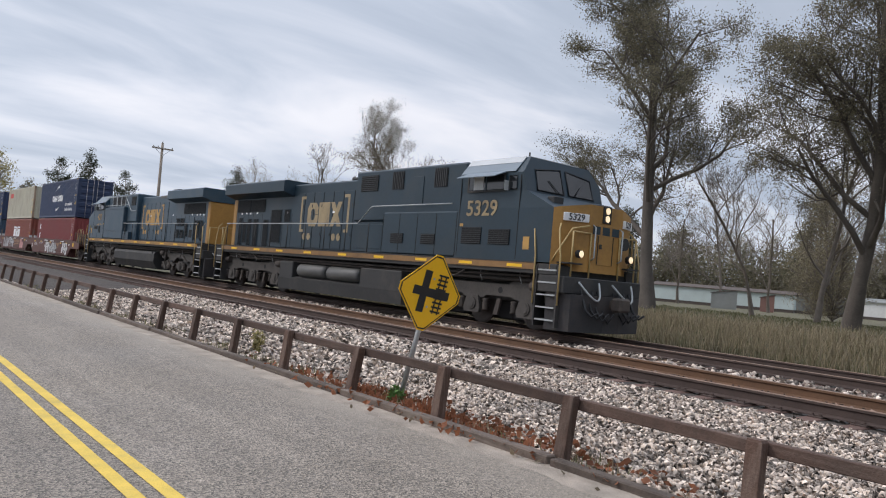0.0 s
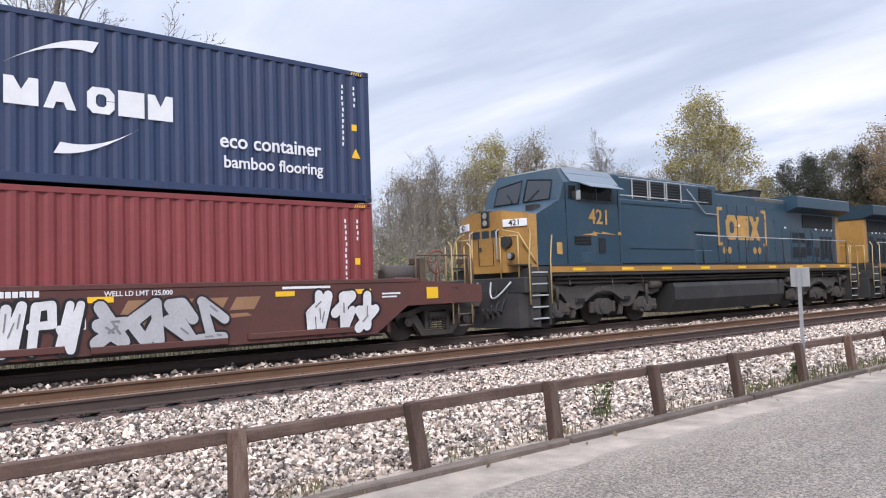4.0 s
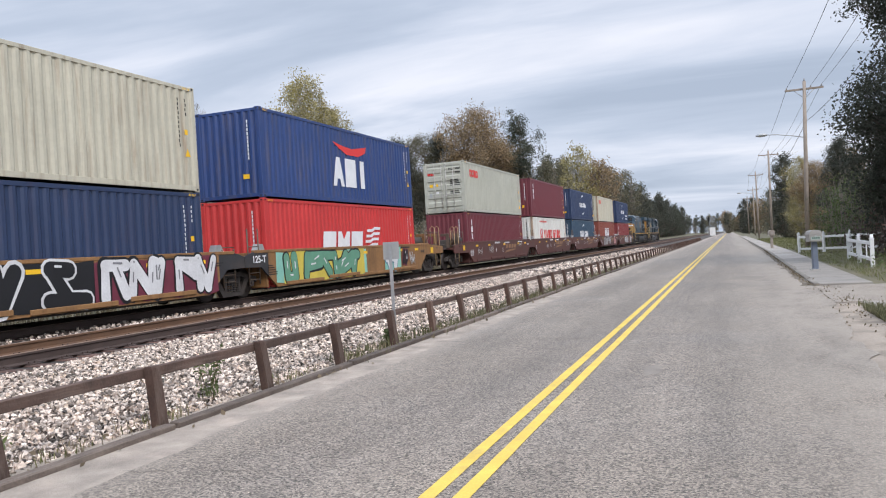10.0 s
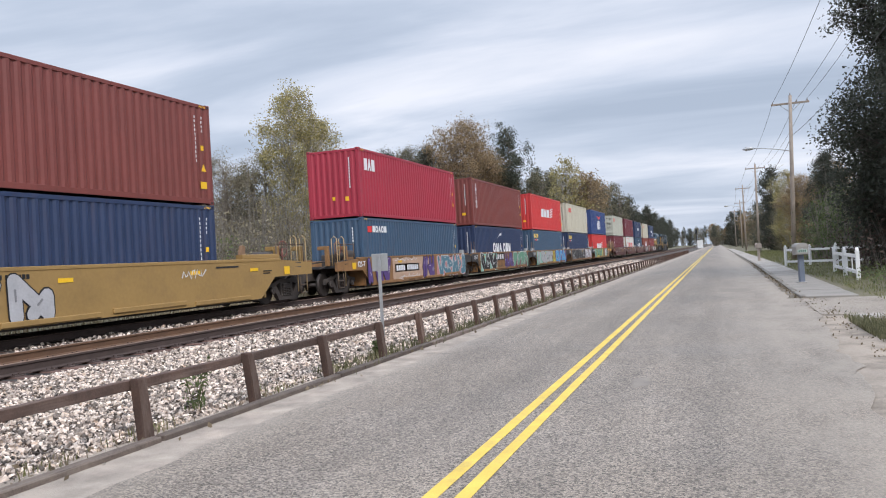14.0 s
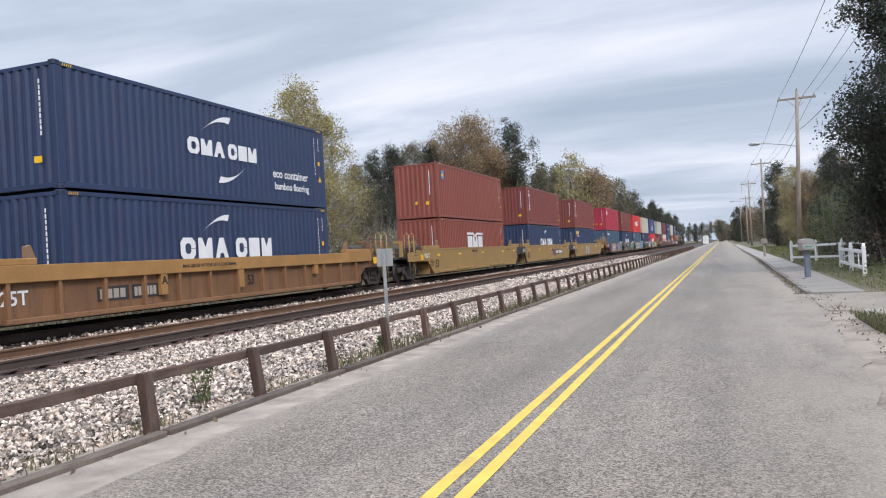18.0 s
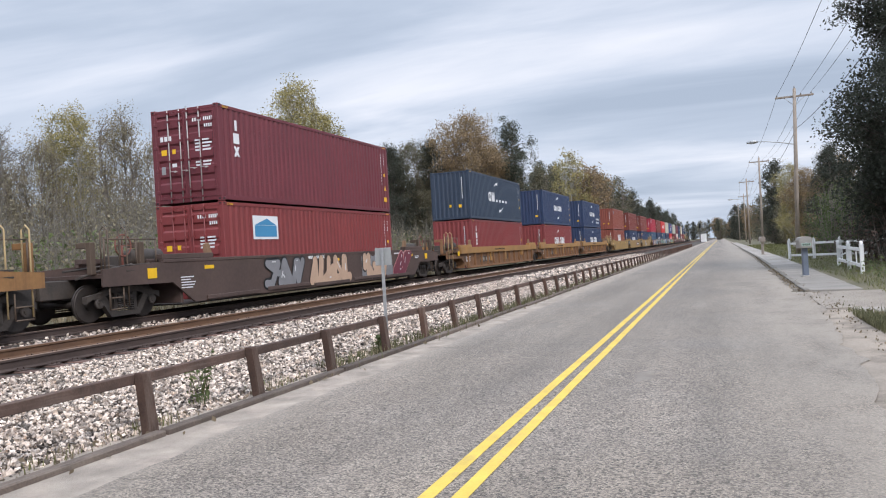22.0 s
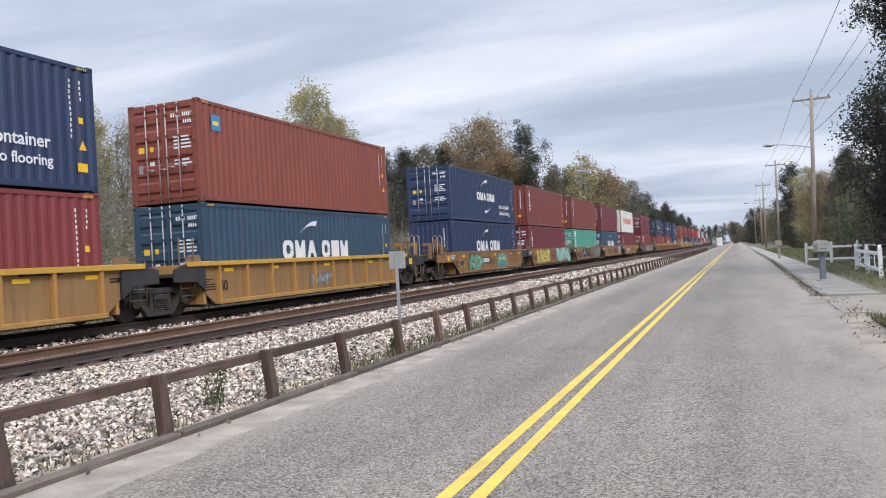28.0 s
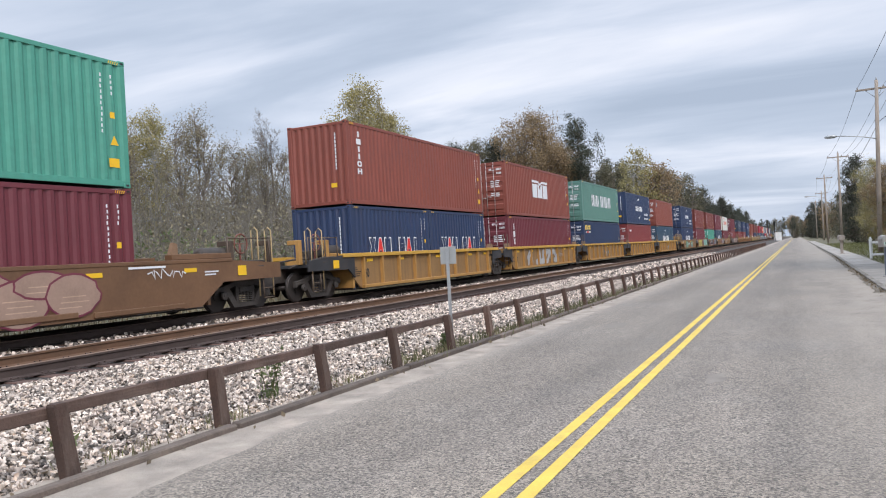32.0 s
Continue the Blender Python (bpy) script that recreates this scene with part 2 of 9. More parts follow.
# ---------------------------------------------------------------- palette
def asphalt_surface():
    """Worn asphalt: light and dark aggregate, wheel paths, patches and hairline cracks."""
    m = mat("asphalt", (0.208, 0.173, 0.137), 0.60, var=0.12, scale=0.35, fine=3, bump=0.0, stain=(0.27, 0.235, 0.20), stains=0.5, stain_scale=0.3)
    nt = m.node_tree
    N, L = nt.nodes.new, nt.links.new
    b = nt.nodes["Principled BSDF"]
    col = b.inputs["Base Color"].links[0].from_socket
    tc = N("ShaderNodeTexCoord")
    def noise_tex(scale, detail=2.0, rough=0.6, sx=1, sy=1):
        mp = N("ShaderNodeMapping"); mp.inputs["Scale"].default_value = (sx, sy, 1)
        n = N("ShaderNodeTexNoise"); n.inputs["Scale"].default_value = scale; n.inputs["Detail"].default_value = detail; n.inputs["Roughness"].default_value = rough
        L(tc.outputs["Object"], mp.inputs[0]); L(mp.outputs[0], n.inputs["Vector"])
        return n.outputs["Fac"]
    def ramp(fac, p0, p1, c0, c1):
        r = N("ShaderNodeValToRGB")
        r.color_ramp.elements[0].position, r.color_ramp.elements[1].position = p0, p1
        r.color_ramp.elements[0].color, r.color_ramp.elements[1].color = (c0, c0, c0, 1), (c1, c1, c1, 1)
        L(fac, r.inputs[0])
        return r.outputs[0]
    def times(a, c):
        x = N("ShaderNodeMixRGB"); x.blend_type = "MULTIPLY"; x.inputs[0].default_value = 1
        L(a, x.inputs[1]); L(c, x.inputs[2])
        return x.outputs[0]
    v = N("ShaderNodeTexVoronoi"); v.inputs["Scale"].default_value = 70
    L(tc.outputs["Object"], v.inputs["Vector"])
    sp = N("ShaderNodeSeparateColor"); L(v.outputs["Color"], sp.inputs[0])
    col = times(col, ramp(sp.outputs[0], 0.0, 1.0, 0.22, 1.80))
    col = times(col, ramp(noise_tex(150, 3), 0.3, 0.7, 0.68, 1.32))
    col = times(col, ramp(noise_tex(40, 4, 0.8), 0.3, 0.7, 0.92, 1.08))
    col = times(col, ramp(noise_tex(0.45, 6, 0.7, 1, 0.4), 0.42, 0.62, 0.90, 1.08))
    col = times(col, ramp(noise_tex(1.0, 4, 0.6, 1.1, 0.06), 0.35, 0.65, 0.82, 1.14))
    crack = N("ShaderNodeTexVoronoi"); crack.feature = "DISTANCE_TO_EDGE"; crack.inputs["Scale"].default_value = 0.55
    wob = N("ShaderNodeMapping"); wob.inputs["Scale"].default_value = (1.6, 0.6, 1)
    L(tc.outputs["Object"], wob.inputs[0]); L(wob.outputs[0], crack.inputs["Vector"])
    col = times(col, ramp(crack.outputs["Distance"], 0.0, 0.004, 0.86, 1.0))
    # scattered pale aggregate, and sand that has drifted in from both edges
    chip = N("ShaderNodeTexVoronoi"); chip.inputs["Scale"].default_value = 34
    L(tc.outputs["Object"], chip.inputs["Vector"])
    col = times(col, ramp(chip.outputs["Distance"], 0.10, 0.24, 1.7, 1.0))
    sepx = N("ShaderNodeSeparateXYZ"); L(tc.outputs["Object"], sepx.inputs[0])
    for x0, x1 in ((-0.5, 1.6), (-3.9, -5.0)):
        mr = N("ShaderNodeMapRange"); mr.interpolation_type = "SMOOTHSTEP"
        mr.inputs["From Min"].default_value, mr.inputs["From Max"].default_value = x0, x1
        mr.inputs["To Max"].default_value = 0.75
        L(sepx.outputs["X"], mr.inputs["Value"])
        k = N("ShaderNodeMath"); k.operation = "MULTIPLY"
        L(mr.outputs[0], k.inputs[0]); L(ramp(noise_tex(1.4, 6, 0.7, 1, 0.45), 0.28, 0.55, 0.0, 1.0), k.inputs[1])
        sand = N("ShaderNodeMixRGB"); sand.inputs[2].default_value = (0.34, 0.29, 0.235, 1)
        L(k.outputs[0], sand.inputs[0]); L(col, sand.inputs[1])
        col = sand.outputs[0]
    L(col, b.inputs["Base Color"])
    bp = N("ShaderNodeBump"); bp.inputs["Strength"].default_value = 0.7; bp.inputs["Distance"].default_value = 0.008
    L(v.outputs["Distance"], bp.inputs["Height"]); L(bp.outputs[0], b.inputs["Normal"])
    return m


ASPHALT = asphalt_surface()
SHOULDER = mat("sandy_shoulder", (0.335, 0.285, 0.235), 0.95, var=0.4, scale=2.6, fine=110, bump=0.9, stain=(0.52, 0.42, 0.345), stains=0.8, stain_scale=2.4)
CONCRETE = mat("old_concrete", (0.36, 0.325, 0.285), 0.9, var=0.25, scale=0.8, fine=50, bump=0.3, random_ob=0.14, stain=(0.15, 0.135, 0.11), stains=0.85, stain_scale=1.5)
YELLOW_PAINT = mat("yellow_road_paint", (0.70, 0.485, 0.09), 0.8, var=0.18, scale=3, fine=60, bump=0.4, stain=(0.3, 0.25, 0.12), stains=0.5, stain_scale=5)
# bed far darker than its stones: shade of the gaps put into its colour
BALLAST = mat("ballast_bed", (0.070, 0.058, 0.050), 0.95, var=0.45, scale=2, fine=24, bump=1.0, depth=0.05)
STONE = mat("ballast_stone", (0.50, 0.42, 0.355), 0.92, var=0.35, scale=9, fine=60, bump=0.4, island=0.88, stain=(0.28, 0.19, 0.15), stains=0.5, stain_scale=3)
RAIL_RUST = mat("rusty_rail", (0.080, 0.056, 0.048), 0.75, metal=0.2, var=0.25, scale=4, fine=50, bump=0.2)
RAIL_OCHRE = mat("ochre_rail", (0.14, 0.075, 0.042), 0.8, var=0.25, scale=2, fine=40, bump=0.2, stain=(0.10, 0.06, 0.04), stains=0.6)
RAIL_TOP = mat("worn_rail_head", (0.24, 0.155, 0.11), 0.5, metal=0.4, var=0.2, scale=3, fine=50, bump=0.1)
TIE = mat("creosoted_tie", (0.115, 0.066, 0.052), 0.9, var=0.3, scale=3, fine=40, bump=0.5, random_ob=0.35, stain=(0.2, 0.15, 0.12), stains=0.5)
FENCE_WOOD = mat("weathered_dark_wood", (0.082, 0.046, 0.033), 0.85, var=0.4, scale=5, fine=45, bump=0.7, random_ob=0.3, stain=(0.24, 0.185, 0.15), stains=0.75, stain_scale=1.6, streak="z")
BEAM_WOOD = mat("greyed_beam_wood", (0.12, 0.092, 0.075), 0.9, var=0.4, scale=5, fine=45, bump=0.8, random_ob=0.3, stain=(0.25, 0.21, 0.17), stains=0.7, stain_scale=2, streak="y")
RAIL_WOOD = mat("weathered_rail_wood", (0.085, 0.052, 0.040), 0.85, var=0.4, scale=5, fine=45, bump=0.7, random_ob=0.3, stain=(0.22, 0.17, 0.14), stains=0.6, stain_scale=2, streak="y")
GROUND = mat("rough_grass_ground", (0.118, 0.108, 0.062), 0.95, var=0.4, scale=0.25, fine=9, bump=0.8, depth=0.05, stain=(0.19, 0.155, 0.10), stains=0.8, stain_scale=0.5)
KERB = mat("worn_dark_kerb", (0.20, 0.18, 0.155), 0.9, var=0.3, scale=1.5, fine=50, bump=0.4, random_ob=0.15, stain=(0.09, 0.08, 0.065), stains=0.8, stain_scale=3)
WHITE_PAINT = mat("white_paint", (0.74, 0.74, 0.72), 0.5, var=0.06, scale=2, bump=0.08, stain=(0.5, 0.48, 0.42), stains=0.4)
STEEL = mat("galvanised_steel", (0.42, 0.43, 0.43), 0.5, metal=0.6, var=0.15, scale=3, bump=0.1)
SIGN_YELLOW = mat("sign_yellow", (0.85, 0.47, 0.01), 0.4, var=0.06, scale=2, bump=0.02)
BLACK = mat("black_paint", (0.015, 0.015, 0.016), 0.6, var=0.2, bump=0.05)


# ---------------------------------------------------------------- ground, road
def grid_sheet(name, xs, ys, zf, material, label):
    me = bpy.data.meshes.new(name)
    v = [(x, y, zf(x, y)) for y in ys for x in xs]
    n = len(xs)
    f = [(j * n + i, j * n + i + 1, (j + 1) * n + i + 1, (j + 1) * n + i) for j in range(len(ys) - 1) for i in range(n - 1)]
    me.from_pydata(v, [], f)
    me.materials.append(material)
    for p in me.polygons:
        p.use_smooth = True
    return tagged(new(name, me), label, kind="structure")


def ground_height(x, y):
    if x > -5.5:
        base = -0.03 if x < 2.6 else -0.03 + min(1, (x - 2.6) / 2.5) * 0.06
    elif x > -19:
        base = -0.06
    else:
        base = -0.06 + min(1, (-19 - x) / 5) * 0.55
    bumps = 0.05 * noise.noise(Vector((x * 0.25, y * 0.25, 0))) if (x < -19 or x > 4.5) and abs(x) < 150 else 0
    return base + bumps


xs = [-3000, -900, -300, -150] + [-100 + 4 * i for i in range(20)] + [-19.5, -17, -5.5, -5.0, 1, 2.6, 4, 6, 9, 13, 18, 26, 40, 70, 150, 400, 3000]
ys = [-3000, -900, -300, -150] + [-100 + 5 * i for i in range(45)] + [150, 200, 300, 600, 1200, 3000]
grid_sheet("ground", xs, ys, ground_height, GROUND, "rough dry grass and earth beside the railway")


def right_edge(y):
    for (y0, x0), (y1, x1) in zip(EDGE, EDGE[1:]):
        if y0 <= y <= y1:
            return x0 + (x1 - x0) * (y - y0) / (y1 - y0)
    return EDGE[-1][1]


EDGE = [(-3000, 1.5), (0, 1.25), (7.5, 1.32), (11, 1.55), (15, 1.75), (18.5, 1.98), (29, 2.08), (58, 2.35), (3000, 2.6)]


def strip(name, ys, left, right, z, material, label):
    bm = BM()
    rows = []
    for y in ys:
        a, b = left(y), right(y)
        rows.append([bm.verts.new((a + (b - a) * k / 6, y, z)) for k in range(7)])
    for r0, r1 in zip(rows, rows[1:]):
        for k in range(6):
            bm.faces.new((r0[k], r0[k + 1], r1[k + 1], r1[k]))
    return structure(name, bm, material, label)


def wobble(y, k, s):
    return k * noise.noise(Vector((y * 0.7, s, 0))) + 0.5 * k * noise.noise(Vector((y * 2.3, s + 5, 0)))


road_ys = [-3000, -400, -100] + [-30 + 0.2 * i for i in range(401)] + [50.5 + i for i in range(50)] + [130, 200, 400, 3000]
strip("road", road_ys, lambda y: -4.62 - (0.25 if y < 0 else 0.25 * max(0, 1 - y / 8)) + 0.3 * max(0, 1 - abs(y - 3.5) / 3.5) + wobble(y, 0.17, 1) + 0.06 * noise.noise(Vector((y * 5, 0, 3))), lambda y: right_edge(y) + wobble(y, 0.22, 2) + 0.05 * noise.noise(Vector((y * 5, 7, 3))), 0.0, ASPHALT, "worn grey asphalt road")
strip("pavement", road_ys, lambda y: -5.62, lambda y: -4.3, -0.006, SHOULDER, "pale sandy strip along the road's edge")
strip("pavement_edge", road_ys, lambda y: 1.0, lambda y: right_edge(y) + 0.75 + wobble(y, 0.2, 6), -0.012, mat("dirt_verge", (0.30, 0.25, 0.20), 0.95, var=0.35, scale=1.2, fine=40, bump=0.8, stain=(0.085, 0.07, 0.05), stains=1.0, stain_scale=1.9), "strip of dirt and leaves along the asphalt")
for x0 in (-1.985, -1.76):
    strip("road_marking", road_ys, lambda y: x0 + wobble(y, 0.006, x0), lambda y: x0 + 0.11 + wobble(y, 0.006, x0 + 3), 0.005, YELLOW_PAINT, "worn yellow centre line")


PATCHED = mat("pale_worn_asphalt", (0.245, 0.214, 0.18), 0.92, var=0.22, scale=3, fine=70, bump=0.5, stain=(0.20, 0.175, 0.15), stains=0.8, stain_scale=5)
TAR = mat("tar_seam", (0.125, 0.11, 0.096), 0.85, var=0.3, scale=4, fine=60, bump=0.4, stain=(0.2, 0.18, 0.155), stains=0.8, stain_scale=6)


def road_patch(cx, cy, rx, ry, seed):
    rng = random.Random(seed)
    pts = [(cx + rx * rng.uniform(0.6, 1.1) * math.cos(0.35 * k), cy + ry * rng.uniform(0.6, 1.1) * math.sin(0.35 * k)) for k in range(18)]
    bm = BM()
    bm.faces.new([bm.verts.new((x, y, 0.003)) for x, y in pts])
    structure("road_patch", bm, PATCHED, "pale worn patch in the asphalt")


def road_seam(points, width, seed):
    rng = random.Random(seed)
    bm = BM()
    row = None
    n = 30
    for k in range(n + 1):
        t = k / n * (len(points) - 1)
        i = min(int(t), len(points) - 2)
        p = Vector((*points[i], 0)).lerp(Vector((*points[i + 1], 0)), t - i)
        d = (Vector((*points[i + 1], 0)) - Vector((*points[i], 0))).normalized()
        nrm = Vector((-d.y, d.x, 0))
        p = p + nrm * rng.uniform(-0.035, 0.035)
        w = width * rng.uniform(0.35, 1.0)
        cur = (bm.verts.new(p + nrm * w + Vector((0, 0, 0.0035))), bm.verts.new(p - nrm * w + Vector((0, 0, 0.0035))))
        if row:
            bm.faces.new((row[0], row[1], cur[1], cur[0]))
        row = cur
    bmesh.ops.recalc_face_normals(bm, faces=bm.faces)
    structure("road_seam", bm, TAR, "dark crack across the asphalt")


for p in ((-0.7, 21.0, 0.5, 0.6, 1), (-0.95, 9.4, 0.13, 0.45, 2), (0.5, 27.5, 0.6, 1.2, 3), (-3.4, 15.5, 0.25, 0.7, 4)):
    road_patch(*p)
for p, w in ((((-4.6, 4.75), (-3.9, 4.8), (-3.2, 5.0)), 0.005), (((-1.2, 27.0), (-0.3, 25.0), (0.5, 23.1)), 0.022), (((-1.1, 16.8), (-0.3, 17.3), (0.3, 17.6)), 0.016), (((-4.7, 12.2), (-3.2, 12.6), (-2.1, 12.4)), 0.012)):
    road_seam(p, w, int(p[0][1] * 10))


# ---------------------------------------------------------------- railway
def ballast_height(x):
    pts = [(-19.2, -0.1), (-17.4, 0.18), (-16.6, 0.235), (-9.1, 0.225), (-8.2, 0.16), (-6.6, 0.03), (-5.45, -0.03)]
    for (x0, z0), (x1, z1) in zip(pts, pts[1:]):
        if x0 <= x <= x1:
            return z0 + (z1 - z0) * (x - x0) / (x1 - x0)
    return -0.1


bxs = [-19.2, -18.3, -17.4, -16.6, -14, -12.8, -11, -9.1] + [-8.8 + 0.3 * i for i in range(11)] + [-5.45]
bys = [-600, -200, -90] + [-60 + 1.0 * i for i in range(181)] + [160, 300, 1500]
grid_sheet("ballast_bed", bxs, bys, lambda x, y: ballast_height(x) + 0.03 * noise.noise(Vector((x * 1.3, y * 1.3, 2))), BALLAST, "crushed-stone ballast under the tracks, darkened as the shade between its stones")


STONE_RUST = mat("rust_stained_stone", (0.24, 0.165, 0.13), 0.92, var=0.3, scale=9, fine=60, bump=0.3, island=0.6)


def stones(name, n, x0, x1, y0, y1, size, seed, label, material=None):
    """Loose ballast stones: squashed random lumps of eight corners, all in one mesh."""
    rng = np.random.default_rng(seed)
    cx, cy = rng.uniform(x0, x1, n), rng.uniform(y0, y1, n)
    cz = np.array([ballast_height(x) for x in cx]) + rng.uniform(-0.042, 0.034, n)
    sx = rng.uniform(0.55, 1.25, (n, 3)) * size * np.array([1.25, 0.95, 0.62])
    base = np.array([(-1, -1, -1), (1, -1, -1), (1, 1, -1), (-1, 1, -1), (-.7, -.7, 1), (.7, -.7, 1), (.7, .7, 1), (-.7, .7, 1)]) * 0.5
    v = base[None] * (1 + rng.uniform(-0.4, 0.4, (n, 8, 3)))
    v = v * sx[:, None]
    q = rng.normal(size=(n, 4)); q[:, 1:3] *= 0.75
    q /= np.linalg.norm(q, axis=1)[:, None]
    w, a, b, c = q.T
    R = np.stack([1 - 2 * (b * b + c * c), 2 * (a * b - c * w), 2 * (a * c + b * w), 2 * (a * b + c * w), 1 - 2 * (a * a + c * c), 2 * (b * c - a * w),
                  2 * (a * c - b * w), 2 * (b * c + a * w), 1 - 2 * (a * a + b * b)], 1).reshape(n, 3, 3)
    v = np.einsum("nij,nkj->nki", R, v) + np.stack([cx, cy, cz], 1)[:, None]
    quads = np.array([(4, 5, 6, 7), (0, 1, 5, 4), (1, 2, 6, 5), (2, 3, 7, 6), (3, 0, 4, 7)])
    f = (quads[None] + 8 * np.arange(n)[:, None, None]).reshape(-1, 4)
    me = bpy.data.meshes.new(name)
    me.vertices.add(8 * n); me.vertices.foreach_set("co", v.reshape(-1))
    me.loops.add(4 * len(f)); me.loops.foreach_set("vertex_index", f.reshape(-1))
    me.polygons.add(len(f)); me.polygons.foreach_set("loop_start", np.arange(len(f)) * 4)
    me.update(calc_edges=True)
    me.materials.append(material or STONE)
    return tagged(new(name, me), label, "gravel", kind="stuff")


stones("ballast_stones", 118000, -9.33, -5.55, -9, 11, 0.041, 3, "loose angular grey and pinkish ballast stones")
stones("ballast_stones", 60000, -9.33, -5.55, 11, 34, 0.055, 4, "loose angular grey and pinkish ballast stones")
stones("ballast_stones", 26000, -9.33, -5.55, -28, -9, 0.070, 5, "loose angular grey and pinkish ballast stones")
stones("ballast_stones", 9000, -9.6, -5.6, 34, 90, 0.12, 6, "loose angular grey and pinkish ballast stones")
stones("ballast_stones", 12000, -11.3, -10.0, -30, 60, 0.07, 7, "rust-stained stones between the rails", STONE_RUST)
stones("ballast_stones", 12000, -14.1, -11.5, -30, 60, 0.08, 8, "grey stones between the tracks")

RAIL_POLY = [(-0.07, 0), (0.07, 0), (0.07, 0.012), (0.012, 0.035), (0.012, 0.125), (0.036, 0.138), (0.036, 0.168), (0.026, 0.175), (-0.026, 0.175), (-0.036, 0.168), (-0.036, 0.138), (-0.012, 0.125), (-0.012, 0.035), (-0.07, 0.012)]


def track(xc, name, label):
    for sx in (-1, 1):
        bm = BM()
        x = xc + sx * (GAUGE / 2 + 0.035)
        prism(bm, [(x + u, RAIL - 0.175 + v) for u, v in RAIL_POLY], "y", -500, 1500)
        # the far rail of the empty track takes the ochre colour
        ob = structure("rail", bm, [RAIL_OCHRE if sx < 0 and xc == TRACK_A else RAIL_RUST, RAIL_TOP], label)
        for p in ob.data.polygons:
            if p.normal.z > 0.5 and p.center.z > RAIL - 0.03:
                p.material_index = 1


track(TRACK_A, "rail", "long rust-brown steel rail of the empty track")
track(TRACK_B, "rail", "steel rail under the train with a worn head")


def build_ties():
    tb = box(BM(), -1.3, 1.3, -0.115, 0.115, -0.17, 0.0, 0.012)
    me = mesh_of("tie", tb, TIE)
    pl = BM()
    for sx in (-1, 1):
        x = sx * (GAUGE / 2 + 0.035)
        box(pl, x - 0.18, x + 0.18, -0.09, 0.09, 0, 0.018)
        for dx, dy in ((-0.11, -0.05), (-0.11, 0.05), (0.11, 0.05), (0.11, -0.05)):
            box(pl, x + dx - 0.012, x + dx + 0.012, dy - 0.012, dy + 0.012, 0.018, 0.05)
    plate = mesh_of("tie_plate", pl, RAIL_RUST)
    rng = random.Random(5)
    root = tagged(new("ties"), "dark creosoted wooden ties under the empty track", "railway ties", kind="structure")
    far = BM()
    top = RAIL - 0.175 - 0.02
    for i in range(-120, 400):
        y = i * 0.5 + rng.uniform(-0.04, 0.04)
        m = pose(TRACK_A + rng.uniform(-0.06, 0.06), y, top, 0, 0, rng.uniform(-1.5, 1.5))
        if -30 <= y <= 65:
            o = part("tie", me, TIE, root, at=m)
            part("tie_plate", plate, RAIL_RUST, o)
        else:
            box(far, TRACK_A - 1.3, TRACK_A + 1.3, y - 0.115, y + 0.115, top - 0.17, top)
    for i in range(-120, 400):
        box(far, TRACK_B - 1.3, TRACK_B + 1.3, i * 0.5 - 0.115, i * 0.5 + 0.115, top - 0.17, top)
    tagged(new("tie_row", mesh_of("tie_row", far, TIE)), "row of dark wooden ties under the rails", "railway ties", kind="stuff")


# ---------------------------------------------------------------- guard fence between road and ballast
FENCE_X, POST0, STEP, FENCE_TOP = -5.465, 6.21, 1.83, 0.604
POST_SHIFT = {-1: -0.086, 0: -0.12, 1: -0.06, 2: -0.02, 3: 0.09, 4: 0.063, 5: 0.03, -4: 0.044, -5: 0.043, -6: 0.03, -7: 0.025, -8: 0.043}


def post_y(k):
    return POST0 + STEP * k + POST_SHIFT.get(k, 0.0)


def build_fence():
    root = thing("guard_fence", pose(0, 0, 0), "low weathered dark-brown wooden rail fence beside the road", "fence")
    rng = random.Random(11)
    for k in range(-38, 85):
        y = post_y(k)
        bm = BM()
        w = 0.062
        lean = rng.uniform(-0.07, 0.06)
        vs = []
        for z, s in ((-0.1, 1.05), (0.25, 1.0), (FENCE_TOP - 0.012, 0.97), (FENCE_TOP + 0.006, 0.85)):
            vs.append([bm.verts.new((sx * w * 0.8 * s + 0.075 * (1 - z / FENCE_TOP) + rng.uniform(-.003, .003), sy * w * s + lean * z + rng.uniform(-.004, .004), z)) for sx, sy in ((-1, -1), (1, -1), (1, 1), (-1, 1))])
        for r0, r1 in zip(vs, vs[1:]):
            for i in range(4):
                bm.faces.new((r0[i], r0[(i + 1) % 4], r1[(i + 1) % 4], r1[i]))
        bm.faces.new(vs[-1])
        part("post", bm, FENCE_WOOD, root, at=(FENCE_X, y, 0))
        y1 = post_y(k + 1)
        bm = BM()
        dz = rng.uniform(-0.012, 0.008)
        box(bm, FENCE_X - 0.135, FENCE_X - 0.055, y + rng.uniform(-0.01, 0.005), y1 - 0.006, FENCE_TOP - 0.112 + dz, FENCE_TOP - 0.01 + dz, 0.008)
        part("rail_board", bm, RAIL_WOOD, root)
    for k in range(-38, 85, 2):
        bm = BM()
        dx = rng.uniform(-0.03, 0.03)
        box(bm, FENCE_X + 0.145 + dx, FENCE_X + 0.275 + dx, post_y(k) + 0.02, post_y(k + 2) - 0.02, -0.06, 0.062 + rng.uniform(-0.02, 0.02), 0.012)
        part("ground_beam", bm, BEAM_WOOD, root)
    return root


build_fence()


